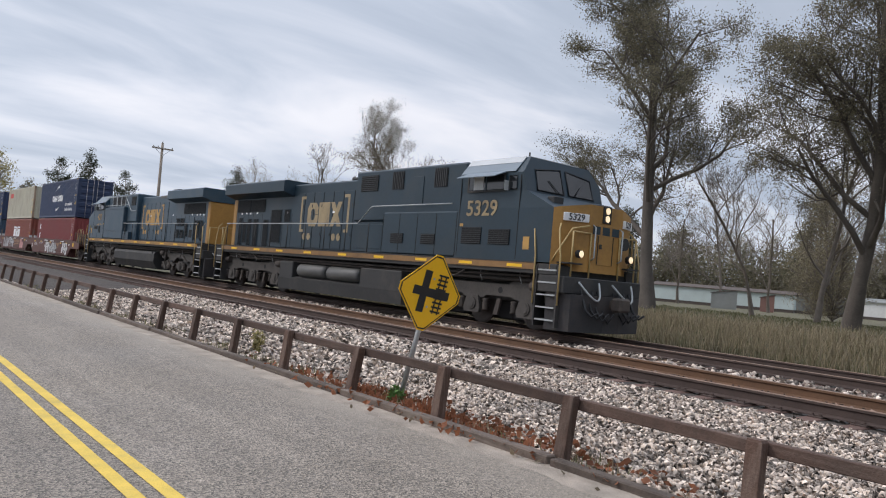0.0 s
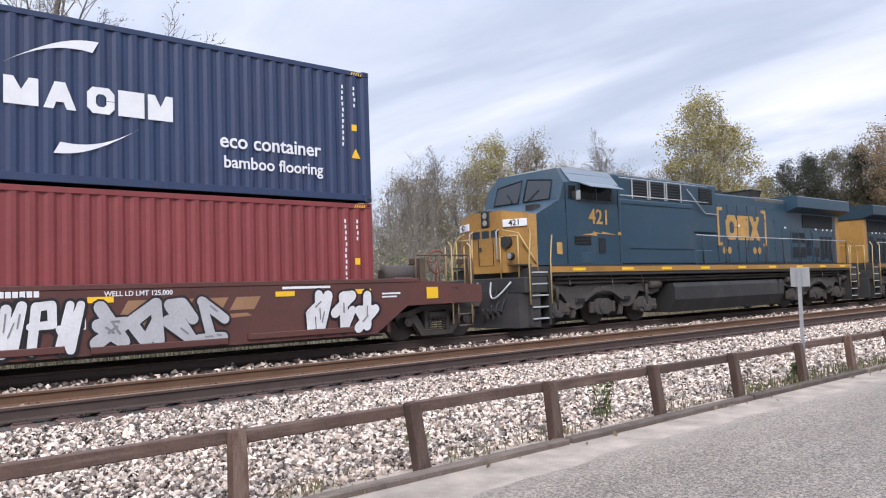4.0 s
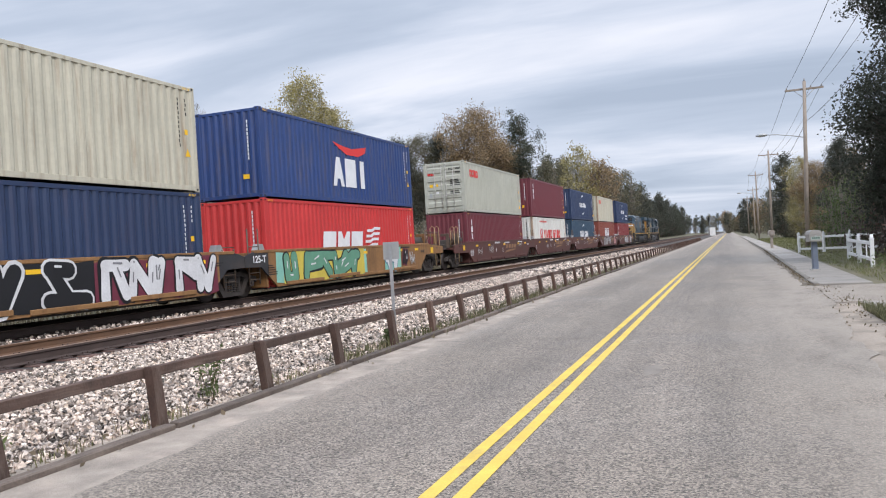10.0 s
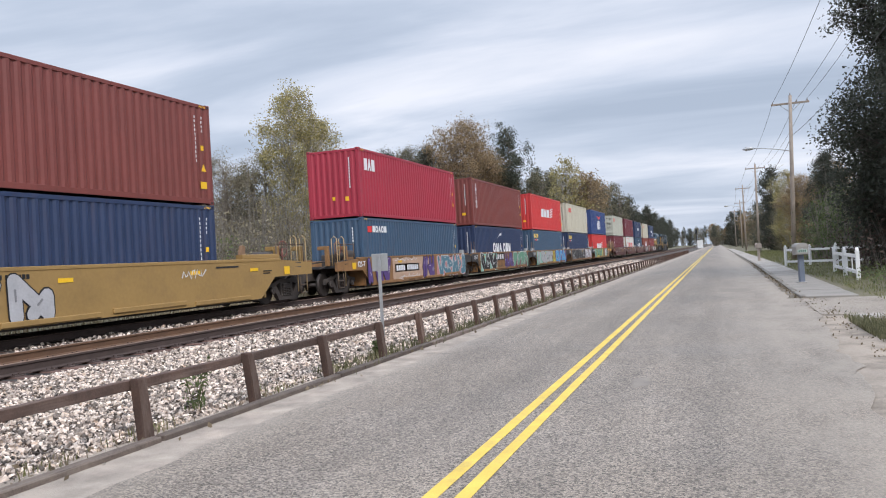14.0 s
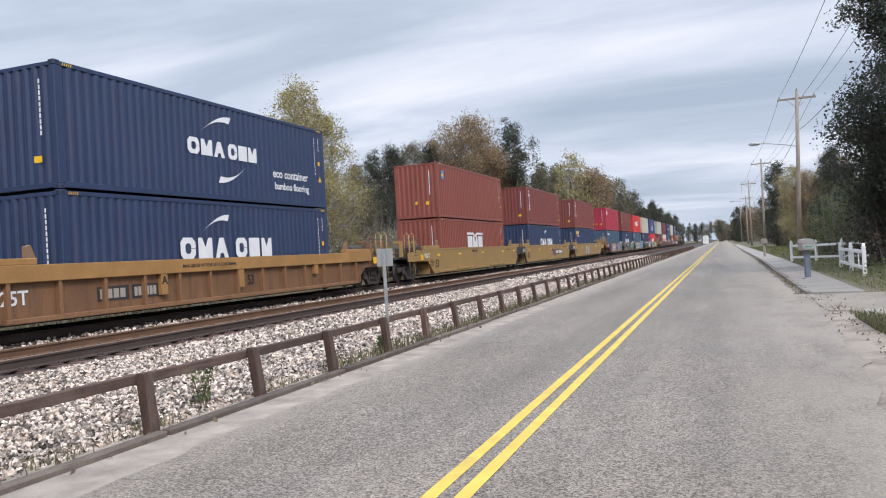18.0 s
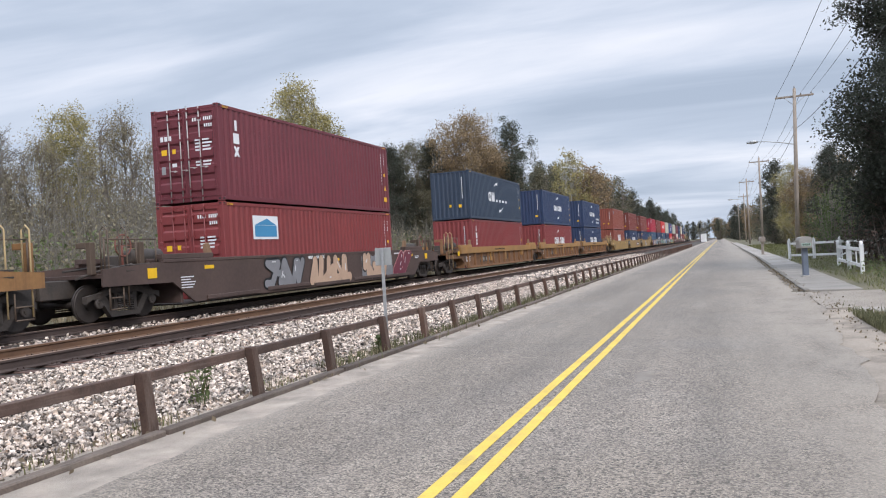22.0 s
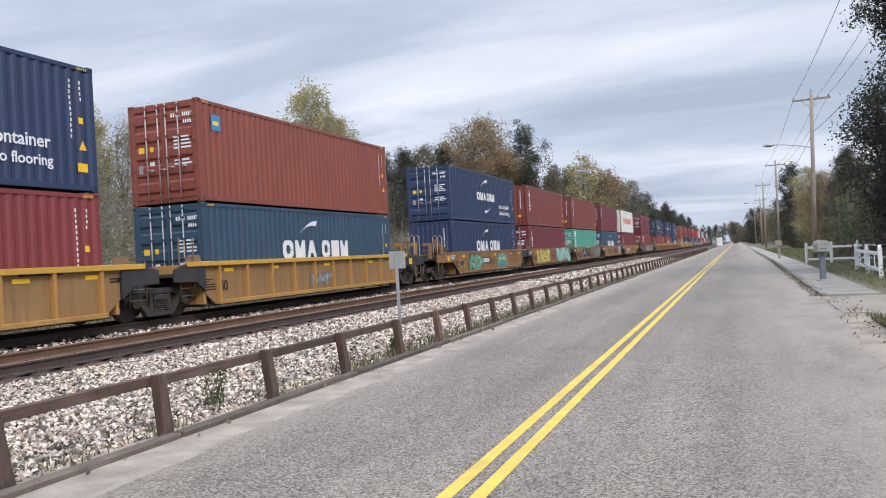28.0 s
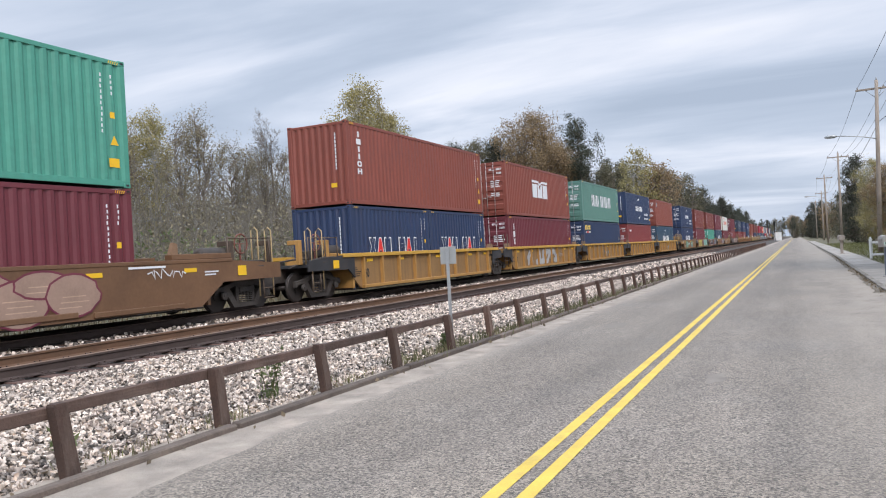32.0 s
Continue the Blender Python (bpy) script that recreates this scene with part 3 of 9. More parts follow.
# ---------------------------------------------------------------- shipping containers
CL, CW, CH = 12.19, 2.44, 2.896
WELL_FLOOR = 0.66
WHITE_MARK = mat("white_marking", (0.74, 0.75, 0.76), 0.55, var=0.08, scale=3, bump=0.02)
RED_MARK = mat("red_marking", (0.72, 0.035, 0.03), 0.5, var=0.08, scale=3, bump=0.02)
ORANGE_MARK = mat("orange_red_marking", (0.72, 0.15, 0.07), 0.55, var=0.12, scale=3, bump=0.02)
BLUE_MARK = mat("blue_marking", (0.05, 0.25, 0.45), 0.5, var=0.1, bump=0.02)
YELLOW_MARK = mat("yellow_sticker", (0.85, 0.5, 0.02), 0.5, var=0.1, bump=0.02)
GOLD_MARK = mat("gold_marking", (0.82, 0.58, 0.12), 0.5, var=0.1, bump=0.02)


def paint(name, rgb, rust=0.35, rust_rgb=(0.13, 0.055, 0.03), rough=0.5):
    return mat(name, rgb, rough, var=0.13, scale=0.7, fine=9, bump=0.06, stain=rust_rgb, stains=rust, stain_scale=1.1, streak="z")


PAINT = {
    "navy": paint("navy_container_paint", (0.021, 0.040, 0.096), 0.2),
    "worn_navy": paint("worn_dark_navy_container_paint", (0.028, 0.045, 0.075), 0.3, (0.12, 0.13, 0.15)),
    "slate": paint("slate_blue_container_paint", (0.045, 0.090, 0.150), 0.25),
    "teal": paint("teal_blue_container_paint", (0.030, 0.068, 0.112), 0.25),
    "blue": paint("blue_container_paint", (0.020, 0.052, 0.175), 0.55, (0.15, 0.11, 0.06)),
    "maroon": paint("maroon_container_paint", (0.150, 0.030, 0.039), 0.2, (0.06, 0.02, 0.02)),
    "brick": paint("brick_red_container_paint", (0.215, 0.040, 0.040), 0.25, (0.1, 0.03, 0.02)),
    "rust": paint("rust_red_container_paint", (0.235, 0.062, 0.042), 0.3, (0.1, 0.04, 0.03)),
    "brown": paint("brown_red_container_paint", (0.185, 0.045, 0.036), 0.3, (0.08, 0.03, 0.02)),
    "red": paint("bright_red_container_paint", (0.55, 0.040, 0.038), 0.2, (0.25, 0.03, 0.03)),
    "crimson": paint("crimson_container_paint", (0.36, 0.028, 0.050), 0.2, (0.2, 0.03, 0.03)),
    "beige": paint("beige_container_paint", (0.50, 0.475, 0.375), 0.65, (0.22, 0.13, 0.07)),
    "grey": paint("pale_grey_green_container_paint", (0.43, 0.435, 0.365), 0.3, (0.2, 0.17, 0.12)),
    "white": paint("white_container_paint", (0.66, 0.67, 0.62), 0.55, (0.28, 0.12, 0.05)),
    "green": paint("sea_green_container_paint", (0.07, 0.30, 0.22), 0.25, (0.08, 0.14, 0.12)),
    "sage": paint("sage_green_container_paint", (0.10, 0.225, 0.185), 0.35, (0.12, 0.13, 0.1)),
}
RUSTY_POST = mat("rust_stained_paint", (0.36, 0.27, 0.19), 0.7, var=0.25, scale=2, fine=14, bump=0.15, stain=(0.16, 0.06, 0.03), stains=0.85, stain_scale=2.0)
COLOUR_WORDS = {"navy": "navy-blue", "worn_navy": "faded dark-navy", "slate": "slate-blue", "teal": "teal-blue", "blue": "blue", "maroon": "maroon", "brick": "brick-red",
                "rust": "rust-red", "brown": "brown-red", "red": "bright red", "crimson": "crimson", "beige": "beige", "grey": "pale grey-green", "white": "rust-streaked white", "green": "sea-green", "sage": "sage-green"}


def wave(a, b, pitch=0.278, depth=0.036):
    """Corrugation of a container wall: (distance along, depth) pairs."""
    n = max(2, round((b - a) / pitch))
    p = (b - a) / n
    out = []
    for i in range(n):
        s = a + i * p
        out += [(s, 0), (s + 0.28 * p, 0), (s + 0.5 * p, -depth), (s + 0.78 * p, -depth)]
    return out + [(b, 0)]


def corrugated(axis, at, a, b, z0, z1, sign, depth=0.036):
    """A corrugated wall standing on axis 'x' (facing +-x, running along y) or 'y'."""
    bm = BM()
    lo, hi = [], []
    for s, d in wave(a, b, depth=depth):
        o = at + sign * d
        p = (o, s) if axis == "x" else (s, o)
        lo.append(bm.verts.new((*p, z0))); hi.append(bm.verts.new((*p, z1)))
    for i in range(len(lo) - 1):
        bm.faces.new((lo[i], lo[i + 1], hi[i + 1], hi[i]))
    bmesh.ops.recalc_face_normals(bm, faces=bm.faces)
    bm.faces.ensure_lookup_table()
    nrm = Vector((sign, 0, 0)) if axis == "x" else Vector((0, sign, 0))
    if bm.faces[0].normal.dot(nrm) < 0:
        bmesh.ops.reverse_faces(bm, faces=bm.faces)
    return bm


def container_meshes(length):
    h = length / 2
    M = {}
    M["side"] = mesh_of("side_panel", corrugated("x", CW / 2 - 0.012, -h + 0.15, h - 0.15, 0.15, CH - 0.1, 1), PAINT["navy"])
    M["far_side"] = mesh_of("side_panel", corrugated("x", -CW / 2 + 0.012, -h + 0.15, h - 0.15, 0.15, CH - 0.1, -1), PAINT["navy"])
    M["end"] = mesh_of("end_panel", corrugated("y", -h + 0.02, -CW / 2 + 0.14, CW / 2 - 0.14, 0.15, CH - 0.1, -1, 0.045), PAINT["navy"])
    M["end_front"] = mesh_of("end_panel", corrugated("y", h - 0.02, -CW / 2 + 0.14, CW / 2 - 0.14, 0.15, CH - 0.1, 1, 0.045), PAINT["navy"])
    bm = BM()
    lo, hi = [], []
    for s, d in wave(-h + 0.1, h - 0.1, 0.3, 0.02):
        lo.append(bm.verts.new((-CW / 2 + 0.05, s, CH - 0.05 + d))); hi.append(bm.verts.new((CW / 2 - 0.05, s, CH - 0.05 + d)))
    for i in range(len(lo) - 1):
        bm.faces.new((lo[i], hi[i], hi[i + 1], lo[i + 1]))
    M["roof"] = mesh_of("roof_panel", bm, PAINT["navy"])
    bm = BM()
    box(bm, -CW / 2 + 0.05, CW / 2 - 0.05, -h + 0.1, h - 0.1, 0.1, 0.14)
    M["floor"] = mesh_of("floor", bm, BLACK)
    M["post"] = mesh_of("corner_post", box(BM(), -0.075, 0.075, -0.075, 0.075, 0.118, CH - 0.118, 0.012), PAINT["navy"])
    bm = box(BM(), -0.085, 0.085, -0.09, 0.09, -0.059, 0.059, 0.012)
    # black pads on three faces: the shade inside the holes as colour
    box(bm, 0.0855, 0.0875, -0.04, 0.04, -0.024, 0.024, mi=1)
    box(bm, -0.04, 0.03, 0.0905, 0.0925, -0.024, 0.024, mi=1)
    box(bm, -0.04, 0.03, -0.0925, -0.0905, -0.024, 0.024, mi=1)
    M["casting"] = mesh_of("corner_casting", bm, [PAINT["navy"], BLACK])
    M["top_rail"] = mesh_of("top_rail", box(BM(), -0.032, 0.032, -h + 0.178, h - 0.178, CH - 0.125, CH - 0.024, 0.006), PAINT["navy"])
    M["bottom_rail"] = mesh_of("bottom_rail", box(BM(), -0.03, 0.03, -h + 0.178, h - 0.178, 0.03, 0.165, 0.006), PAINT["navy"])
    M["end_head"] = mesh_of("end_rail", box(BM(), -CW / 2 + 0.155, CW / 2 - 0.155, -0.05, 0.05, CH - 0.12, CH - 0.03, 0.006), PAINT["navy"])
    M["end_sill"] = mesh_of("end_rail", box(BM(), -CW / 2 + 0.155, CW / 2 - 0.155, -0.05, 0.05, 0.035, 0.15, 0.006), PAINT["navy"])
    # one door leaf facing -y, hinge side at x = 0: a frame round a panel pressed in five level folds
    bm = BM()
    w = CW / 2 - 0.155
    z0, z1 = 0.155, CH - 0.125
    for x0, x1, a, b in ((0, 0.07, z0, z1), (w - 0.076, w - 0.006, z0, z1), (0.07, w - 0.076, z0, z0 + 0.09), (0.07, w - 0.076, z1 - 0.09, z1)):
        box(bm, x0, x1, -0.022, 0.02, a, b, 0.004)
    prof, n = [(0.012, z0 + 0.09)], 5
    p = (z1 - z0 - 0.18) / n
    for k in range(n):
        a = z0 + 0.09 + k * p
        prof += [(0.012, a + 0.14 * p), (-0.030, a + 0.26 * p), (-0.030, a + 0.74 * p), (0.012, a + 0.86 * p)]
    prof.append((0.012, z1 - 0.09))
    rows = [(bm.verts.new((0.07, y, z)), bm.verts.new((w - 0.076, y, z))) for y, z in prof]
    for (a, b), (c, d) in zip(rows, rows[1:]):
        bm.faces.new((a, b, d, c))
    for name, side in (("door", (0.46, 0.86)), ("door_right", (0.12, 0.52))):
        leaf = bm.copy()
        for fx in side:
            for z in (0.17, 0.42, 1.3, 1.9, 2.5, CH - 0.14):
                box(leaf, fx * w - 0.045, fx * w + 0.045, -0.086, -0.018, z - 0.03, z + 0.03)
        M[name] = mesh_of("door", leaf, PAINT["navy"])
    bm.free()
    bm = BM()
    tube(bm, [(0, 0, 0.03), (0, 0, CH - 0.03)], 0.018, 8)
    M["bar"] = mesh_of("locking_bar", bm, STEEL)
    bm = BM()
    tube(bm, [(0, -0.03, 0), (0.08, -0.05, 0.012), (0.24, -0.05, 0.0), (0.3, -0.045, -0.012)], 0.012, 6)
    box(bm, 0.17, 0.23, -0.06, 0.0, -0.03, 0.02, 0.006)
    M["door_handle"] = mesh_of("door_handle", bm, STEEL)
    M["hinge"] = mesh_of("hinge", box(BM(), -0.07, 0.05, -0.04, 0.0, -0.05, 0.05, 0.008), PAINT["navy"])
    M["gasket"] = mesh_of("door_gasket", box(BM(), -CW / 2 + 0.153, CW / 2 - 0.153, 0.021, 0.03, 0.15, CH - 0.12), BLACK)
    return M


CONT = {40: container_meshes(CL), 20: container_meshes(6.058)}


def quad(y, z, w, h, skew=0.0):
    return [(y, z), (y + w, z), (y + w + skew, z + h), (y + skew, z + h)]


SHAPES = {
    "b": [(0, 0), (1, 0), (1, 1), (0, 1)],
    "n": [(0.12, 0), (1, 0), (1, 0.27), (0.38, 0.27), (0.38, 0.73), (1, 0.73), (1, 1), (0.12, 1), (0, 0.88), (0, 0.12)],
    "v": [(0, 0), (1, 0), (1, 1), (0.72, 1), (0.5, 0.55), (0.28, 1), (0, 1)],
    "t": [(0, 0), (0.3, 0), (0.39, 0.26), (0.61, 0.26), (0.7, 0), (1, 0), (0.66, 1), (0.34, 1)],
    "w": [(0, 0), (0.34, 0), (0.5, 0.24), (0.66, 0), (1, 0), (0.7, 0.5), (1, 1), (0.66, 1), (0.5, 0.76), (0.34, 1), (0, 1), (0.3, 0.5)],
    "s": [(0, 0), (0.88, 0), (1, 0.12), (1, 0.58), (0.4, 0.66), (0.4, 0.76), (1, 0.76), (1, 1), (0.12, 1), (0, 0.88), (0, 0.44), (0.6, 0.36), (0.6, 0.24), (0, 0.24)],
    "h": [(0, 0), (0.34, 0), (0.34, 0.4), (0.66, 0.4), (0.66, 0), (1, 0), (1, 1), (0.66, 1), (0.66, 0.62), (0.34, 0.62), (0.34, 1), (0, 1)],
    "o": [(0.2, 0), (0.8, 0), (1, 0.22), (1, 0.49), (0.7, 0.49), (0.7, 0.36), (0.6, 0.26), (0.42, 0.26), (0.32, 0.36), (0.32, 0.64), (0.42, 0.74), (0.6, 0.74), (0.7, 0.64), (0.7, 0.51), (1, 0.51), (1, 0.78), (0.8, 1), (0.2, 1), (0, 0.78), (0, 0.22)],
    "i": [(0.3, 0), (0.7, 0), (0.7, 1), (0.3, 1)],
    "y": [(0.36, 0), (0.64, 0), (0.64, 0.45), (1, 1), (0.68, 1), (0.5, 0.66), (0.32, 1), (0, 1), (0.36, 0.45)],
}


def blocks(y, z, w, h, n, gap=0.18, skew=0.0, cut=0.16, shapes=""):
    """A row of n plain shapes, in place of a maker's letters."""
    out = []
    shapes = shapes or "b" * n
    pitch = w / n
    for i in range(n):
        a, ww = y + i * pitch, pitch * (1 - gap)
        out.append([(a + p * ww + skew * q * h, z + q * h) for p, q in SHAPES[shapes[i % len(shapes)]]])
    return out


def swoosh(y, z, w, h, flip=False):
    """A crescent that starts as a point and ends as a broad slanted end."""
    up, lo = [], []
    n = 10
    for i in range(n + 1):
        t = i / n
        up.append((t, math.sin(t * math.pi / 2 * 1.05)))
        lo.append((t * 0.93, math.sin(t * math.pi / 2) * (1 - 0.32 * t) ** 1.0 - 0.02 * t))
    polys = []
    for i in range(n):
        q = [lo[i], lo[i + 1], up[i + 1], up[i]]
        if flip:
            q = [(1 - a, -b) for a, b in q]
        polys.append([(y + a * w, z + b * h) for a, b in q])
    return polys


SX = CW / 2 - 0.0075


def marks(parent, name, polys, material):
    return part(name, sheet_x(BM(), SX, polys), material, parent)


def code_column(y, z, n, rng):
    return [quad(y + rng.uniform(-0.012, 0.012), z - i * 0.125, 0.04, 0.078) for i in range(n)]


def logo(parent, kind, big=1.0):
    """The painted side marks of one container: plain shapes in the makers' colours, and the words that can be read."""
    def M(name, polys, m, lift=0.0):
        if name == "name_block" and len(polys) > 1:
            for q in polys:
                M(name, [q], m, lift)
            return None
        o = marks(parent, name, polys, m)
        if lift:
            o.matrix_basis = Matrix.Translation((lift, 0, 0))
        return o
    if kind in ("swoosh", "swoosh_eco"):
        M("emblem", swoosh(-1.1, 1.92, 1.5, 0.6), WHITE_MARK)
        M("name_block", blocks(-1.65, 1.27, 1.75, 0.46, 3, 0.12, shapes="ovt") + blocks(0.2, 1.27, 1.55, 0.46, 3, 0.12, shapes="obv"), WHITE_MARK)
        M("emblem", swoosh(-0.33, 1.1, 1.45, 0.58, True), WHITE_MARK)
        if kind == "swoosh_eco":
            lettering("eco container", 0.40, WHITE_MARK, parent, (SX, 3.7, 1.03))
            lettering("bamboo flooring", 0.33, WHITE_MARK, parent, (SX, 3.76, 0.62))
    elif kind in ("swoosh_low", "swoosh_worn"):
        M("emblem", swoosh(-1.25, 1.95, 1.33, 0.55), WHITE_MARK)
        b = blocks(-2.17, 1.22, 2.25, 0.6, 3, 0.16, shapes="ovt") + blocks(0.33, 1.22, 2.05, 0.6, 3, 0.16, shapes="obv")
        if kind == "swoosh_worn":
            b = b[:2] + [quad(-0.5 + 0.75 * i, 1.22, 0.4, 0.16) for i in range(4)]
            M("emblem", swoosh(0.1, 1.1, 1.35, 0.55, True), WHITE_MARK)
        M("name_block", b, WHITE_MARK)
    elif kind == "oval":
        M("name_block", blocks(-5.1, 2.03, 1.6, 0.42, 4, 0.1, shapes="oobo"), RED_MARK)
    elif kind == "roof_mark":      # letters under a gabled bar
        y = -1.62
        M("name_block", blocks(y, 1.15, 3.0, 0.8, 3, 0.12, shapes="bvb"), WHITE_MARK)
        M("emblem", [[(y - 0.03, 2.03), (y + 1.1, 2.03), (y + 1.45, 1.88), (y + 1.8, 2.03), (y + 2.98, 2.03), (y + 2.98, 2.16), (y + 1.8, 2.16), (y + 1.45, 2.01), (y + 1.1, 2.16), (y - 0.03, 2.16)]], WHITE_MARK)
    elif kind == "wind":           # slanted letters with streamers
        y = -2.5
        M("name_block", blocks(y, 1.13, 3.3, 0.68, 3, 0.12, 0.16, shapes="bvb"), WHITE_MARK)
        M("emblem", [[(y + 3.35 + 0.1 * i + a, 1.13 + 0.22 * i + b) for a, b in ((0, 0), (0.5, 0.0), (0.75, 0.09), (1.25, 0.09), (1.3, 0.2), (0.7, 0.2), (0.45, 0.11), (0.04, 0.11))] for i in range(4)], WHITE_MARK)
    elif kind == "vertical":       # lessor's letters one below the other
        M("name_block", [[(-5.45 + 0.3 * p, 2.38 - 0.26 * i + 0.2 * q) for p, q in SHAPES[c]] for i, c in enumerate("ibiioh")], WHITE_MARK)
    elif kind == "vertical_short":
        M("name_block", [[(-5.37 + 0.3 * p, 2.16 - 0.4 * i + 0.32 * q) for p, q in SHAPES[c]] for i, c in enumerate("ibw")], WHITE_MARK)
    elif kind == "pair_short":     # two slanted letters, white
        M("name_block", [[(-5.31 + 0.32 * p + 0.08 * q, 2.0 - 0.72 * i + 0.42 * q) for p, q in SHAPES[c]] for i, c in enumerate("bb")], WHITE_MARK)
    elif kind == "gold":
        M("name_block", blocks(-5.68, 2.25, 1.55, 0.33, 5, 0.12, shapes="botob"), GOLD_MARK)
        M("sub_line", [quad(-5.5, 2.04, 0.2, 0.1), quad(-4.7, 2.04, 0.55, 0.1)], WHITE_MARK)
        M("sub_emblem", [quad(-5.2, 2.02, 0.42, 0.14)], RED_MARK)
    elif kind == "white_gold":
        M("name_block", blocks(-5.12, 2.27, 1.5, 0.28, 5, 0.12, shapes="botob"), WHITE_MARK)
        M("sub_emblem", [quad(-5.6, 2.27, 0.42, 0.26)], RED_MARK)
    elif kind == "square_name":    # a square emblem and a long red name
        mm = RED_MARK if big == "low" else ORANGE_MARK
        M("emblem", [quad(-3.72, 1.12, 0.85, 0.88)], mm)
        M("emblem_cross", [[(-3.72 + 0.85 * (0.12 + 0.76 * p), 1.14 + 0.84 * q) for p, q in SHAPES["y"]]], BLUE_MARK if big != "low" else WHITE_MARK, 0.004)
        M("name_block", blocks(-2.5, 1.16, 3.05, 0.76, 4, 0.14, shapes="ytbo") + blocks(0.9, 1.16, 2.8, 0.76, 4, 0.14, shapes="vibo"), mm)
        M("web_line", [quad(-3.78 + 0.19 * i, 2.5, 0.14, 0.09 + 0.04 * (i % 2)) for i in range(13)], mm)
    elif kind == "big_white":      # long white name
        M("name_block", blocks(-3.25, 1.13, 2.4, 0.86, 5, 0.2, shapes="obibt") + blocks(-0.4, 1.13, 3.6, 0.86, 8, 0.28, shapes="bbibbibo"), WHITE_MARK)
    elif kind == "eagle":
        M("emblem", [[(-1.35 + a, 1.88 + b) for a, b in ((0, 0.42), (0.5, 0.2), (1.1, 0.0), (2.1, 0.0), (2.75, 0.2), (2.85, 0.45), (1.6, 0.26), (0.9, 0.3))]], RED_MARK)
        M("name_block", blocks(-1.42, 0.62, 3.0, 1.1, 3, 0.1, shapes="tbi"), WHITE_MARK)
    elif kind == "crown":
        M("name_block", blocks(-5.6, 1.98, 1.1, 0.5, 3, 0.12, shapes="btb"), WHITE_MARK)
    elif kind == "small":
        M("name_block", blocks(-5.2, 2.2, 0.9, 0.18, 5, 0.16), WHITE_MARK)
    elif kind == "flag":
        M("emblem", [quad(-5.5, 2.05, 0.42, 0.45)], BLUE_MARK)
        M("emblem_stripe", [quad(-5.43, 2.2, 0.26, 0.12)], GOLD_MARK, 0.004)
    elif kind == "panel_white":    # white plate with dark upright letters
        M("plate", [quad(-5.42, 1.22, 0.54, 1.46)], WHITE_MARK)
        M("plate_letters", [[(-5.28 + 0.24 * p, 2.0 - 0.24 * i + 0.18 * q) for p, q in SHAPES[c]] for i, c in enumerate("bovn")], BLACK, 0.004)
        M("dark_panel", [quad(-1.3, 0.75, 1.5, 0.55)], mat("darker_green_patch", (0.05, 0.2, 0.19), 0.5, var=0.15), 0.002)
    elif kind == "poster":
        M("plate", [quad(-4.6, 1.75, 1.45, 0.75)], WHITE_MARK)
        M("plate_picture", [quad(-4.5, 1.83, 1.25, 0.36), [(-4.5, 2.2), (-3.8, 2.42), (-3.25, 2.2)]], BLUE_MARK, 0.004)
    elif kind == "outline":        # outlined letters with two red ones
        for i, c in enumerate("wtv hti"):
            if c == " ":
                continue
            y = -1.9 + 0.56 * i
            M("name_block", [[(y - 0.02 + 0.54 * p, 1.12 + 0.66 * q) for p, q in SHAPES[c]]], WHITE_MARK)
            M("name_block", [[(y + 0.04 + 0.42 * p, 1.17 + 0.56 * q) for p, q in SHAPES[c]]], RED_MARK if i in (1, 5) else PAINT["navy"], 0.004)


BAR_PALE = mat("pale_galvanised_bar", (0.44, 0.42, 0.40), 0.5, metal=0.2, var=0.2, scale=3, bump=0.05)


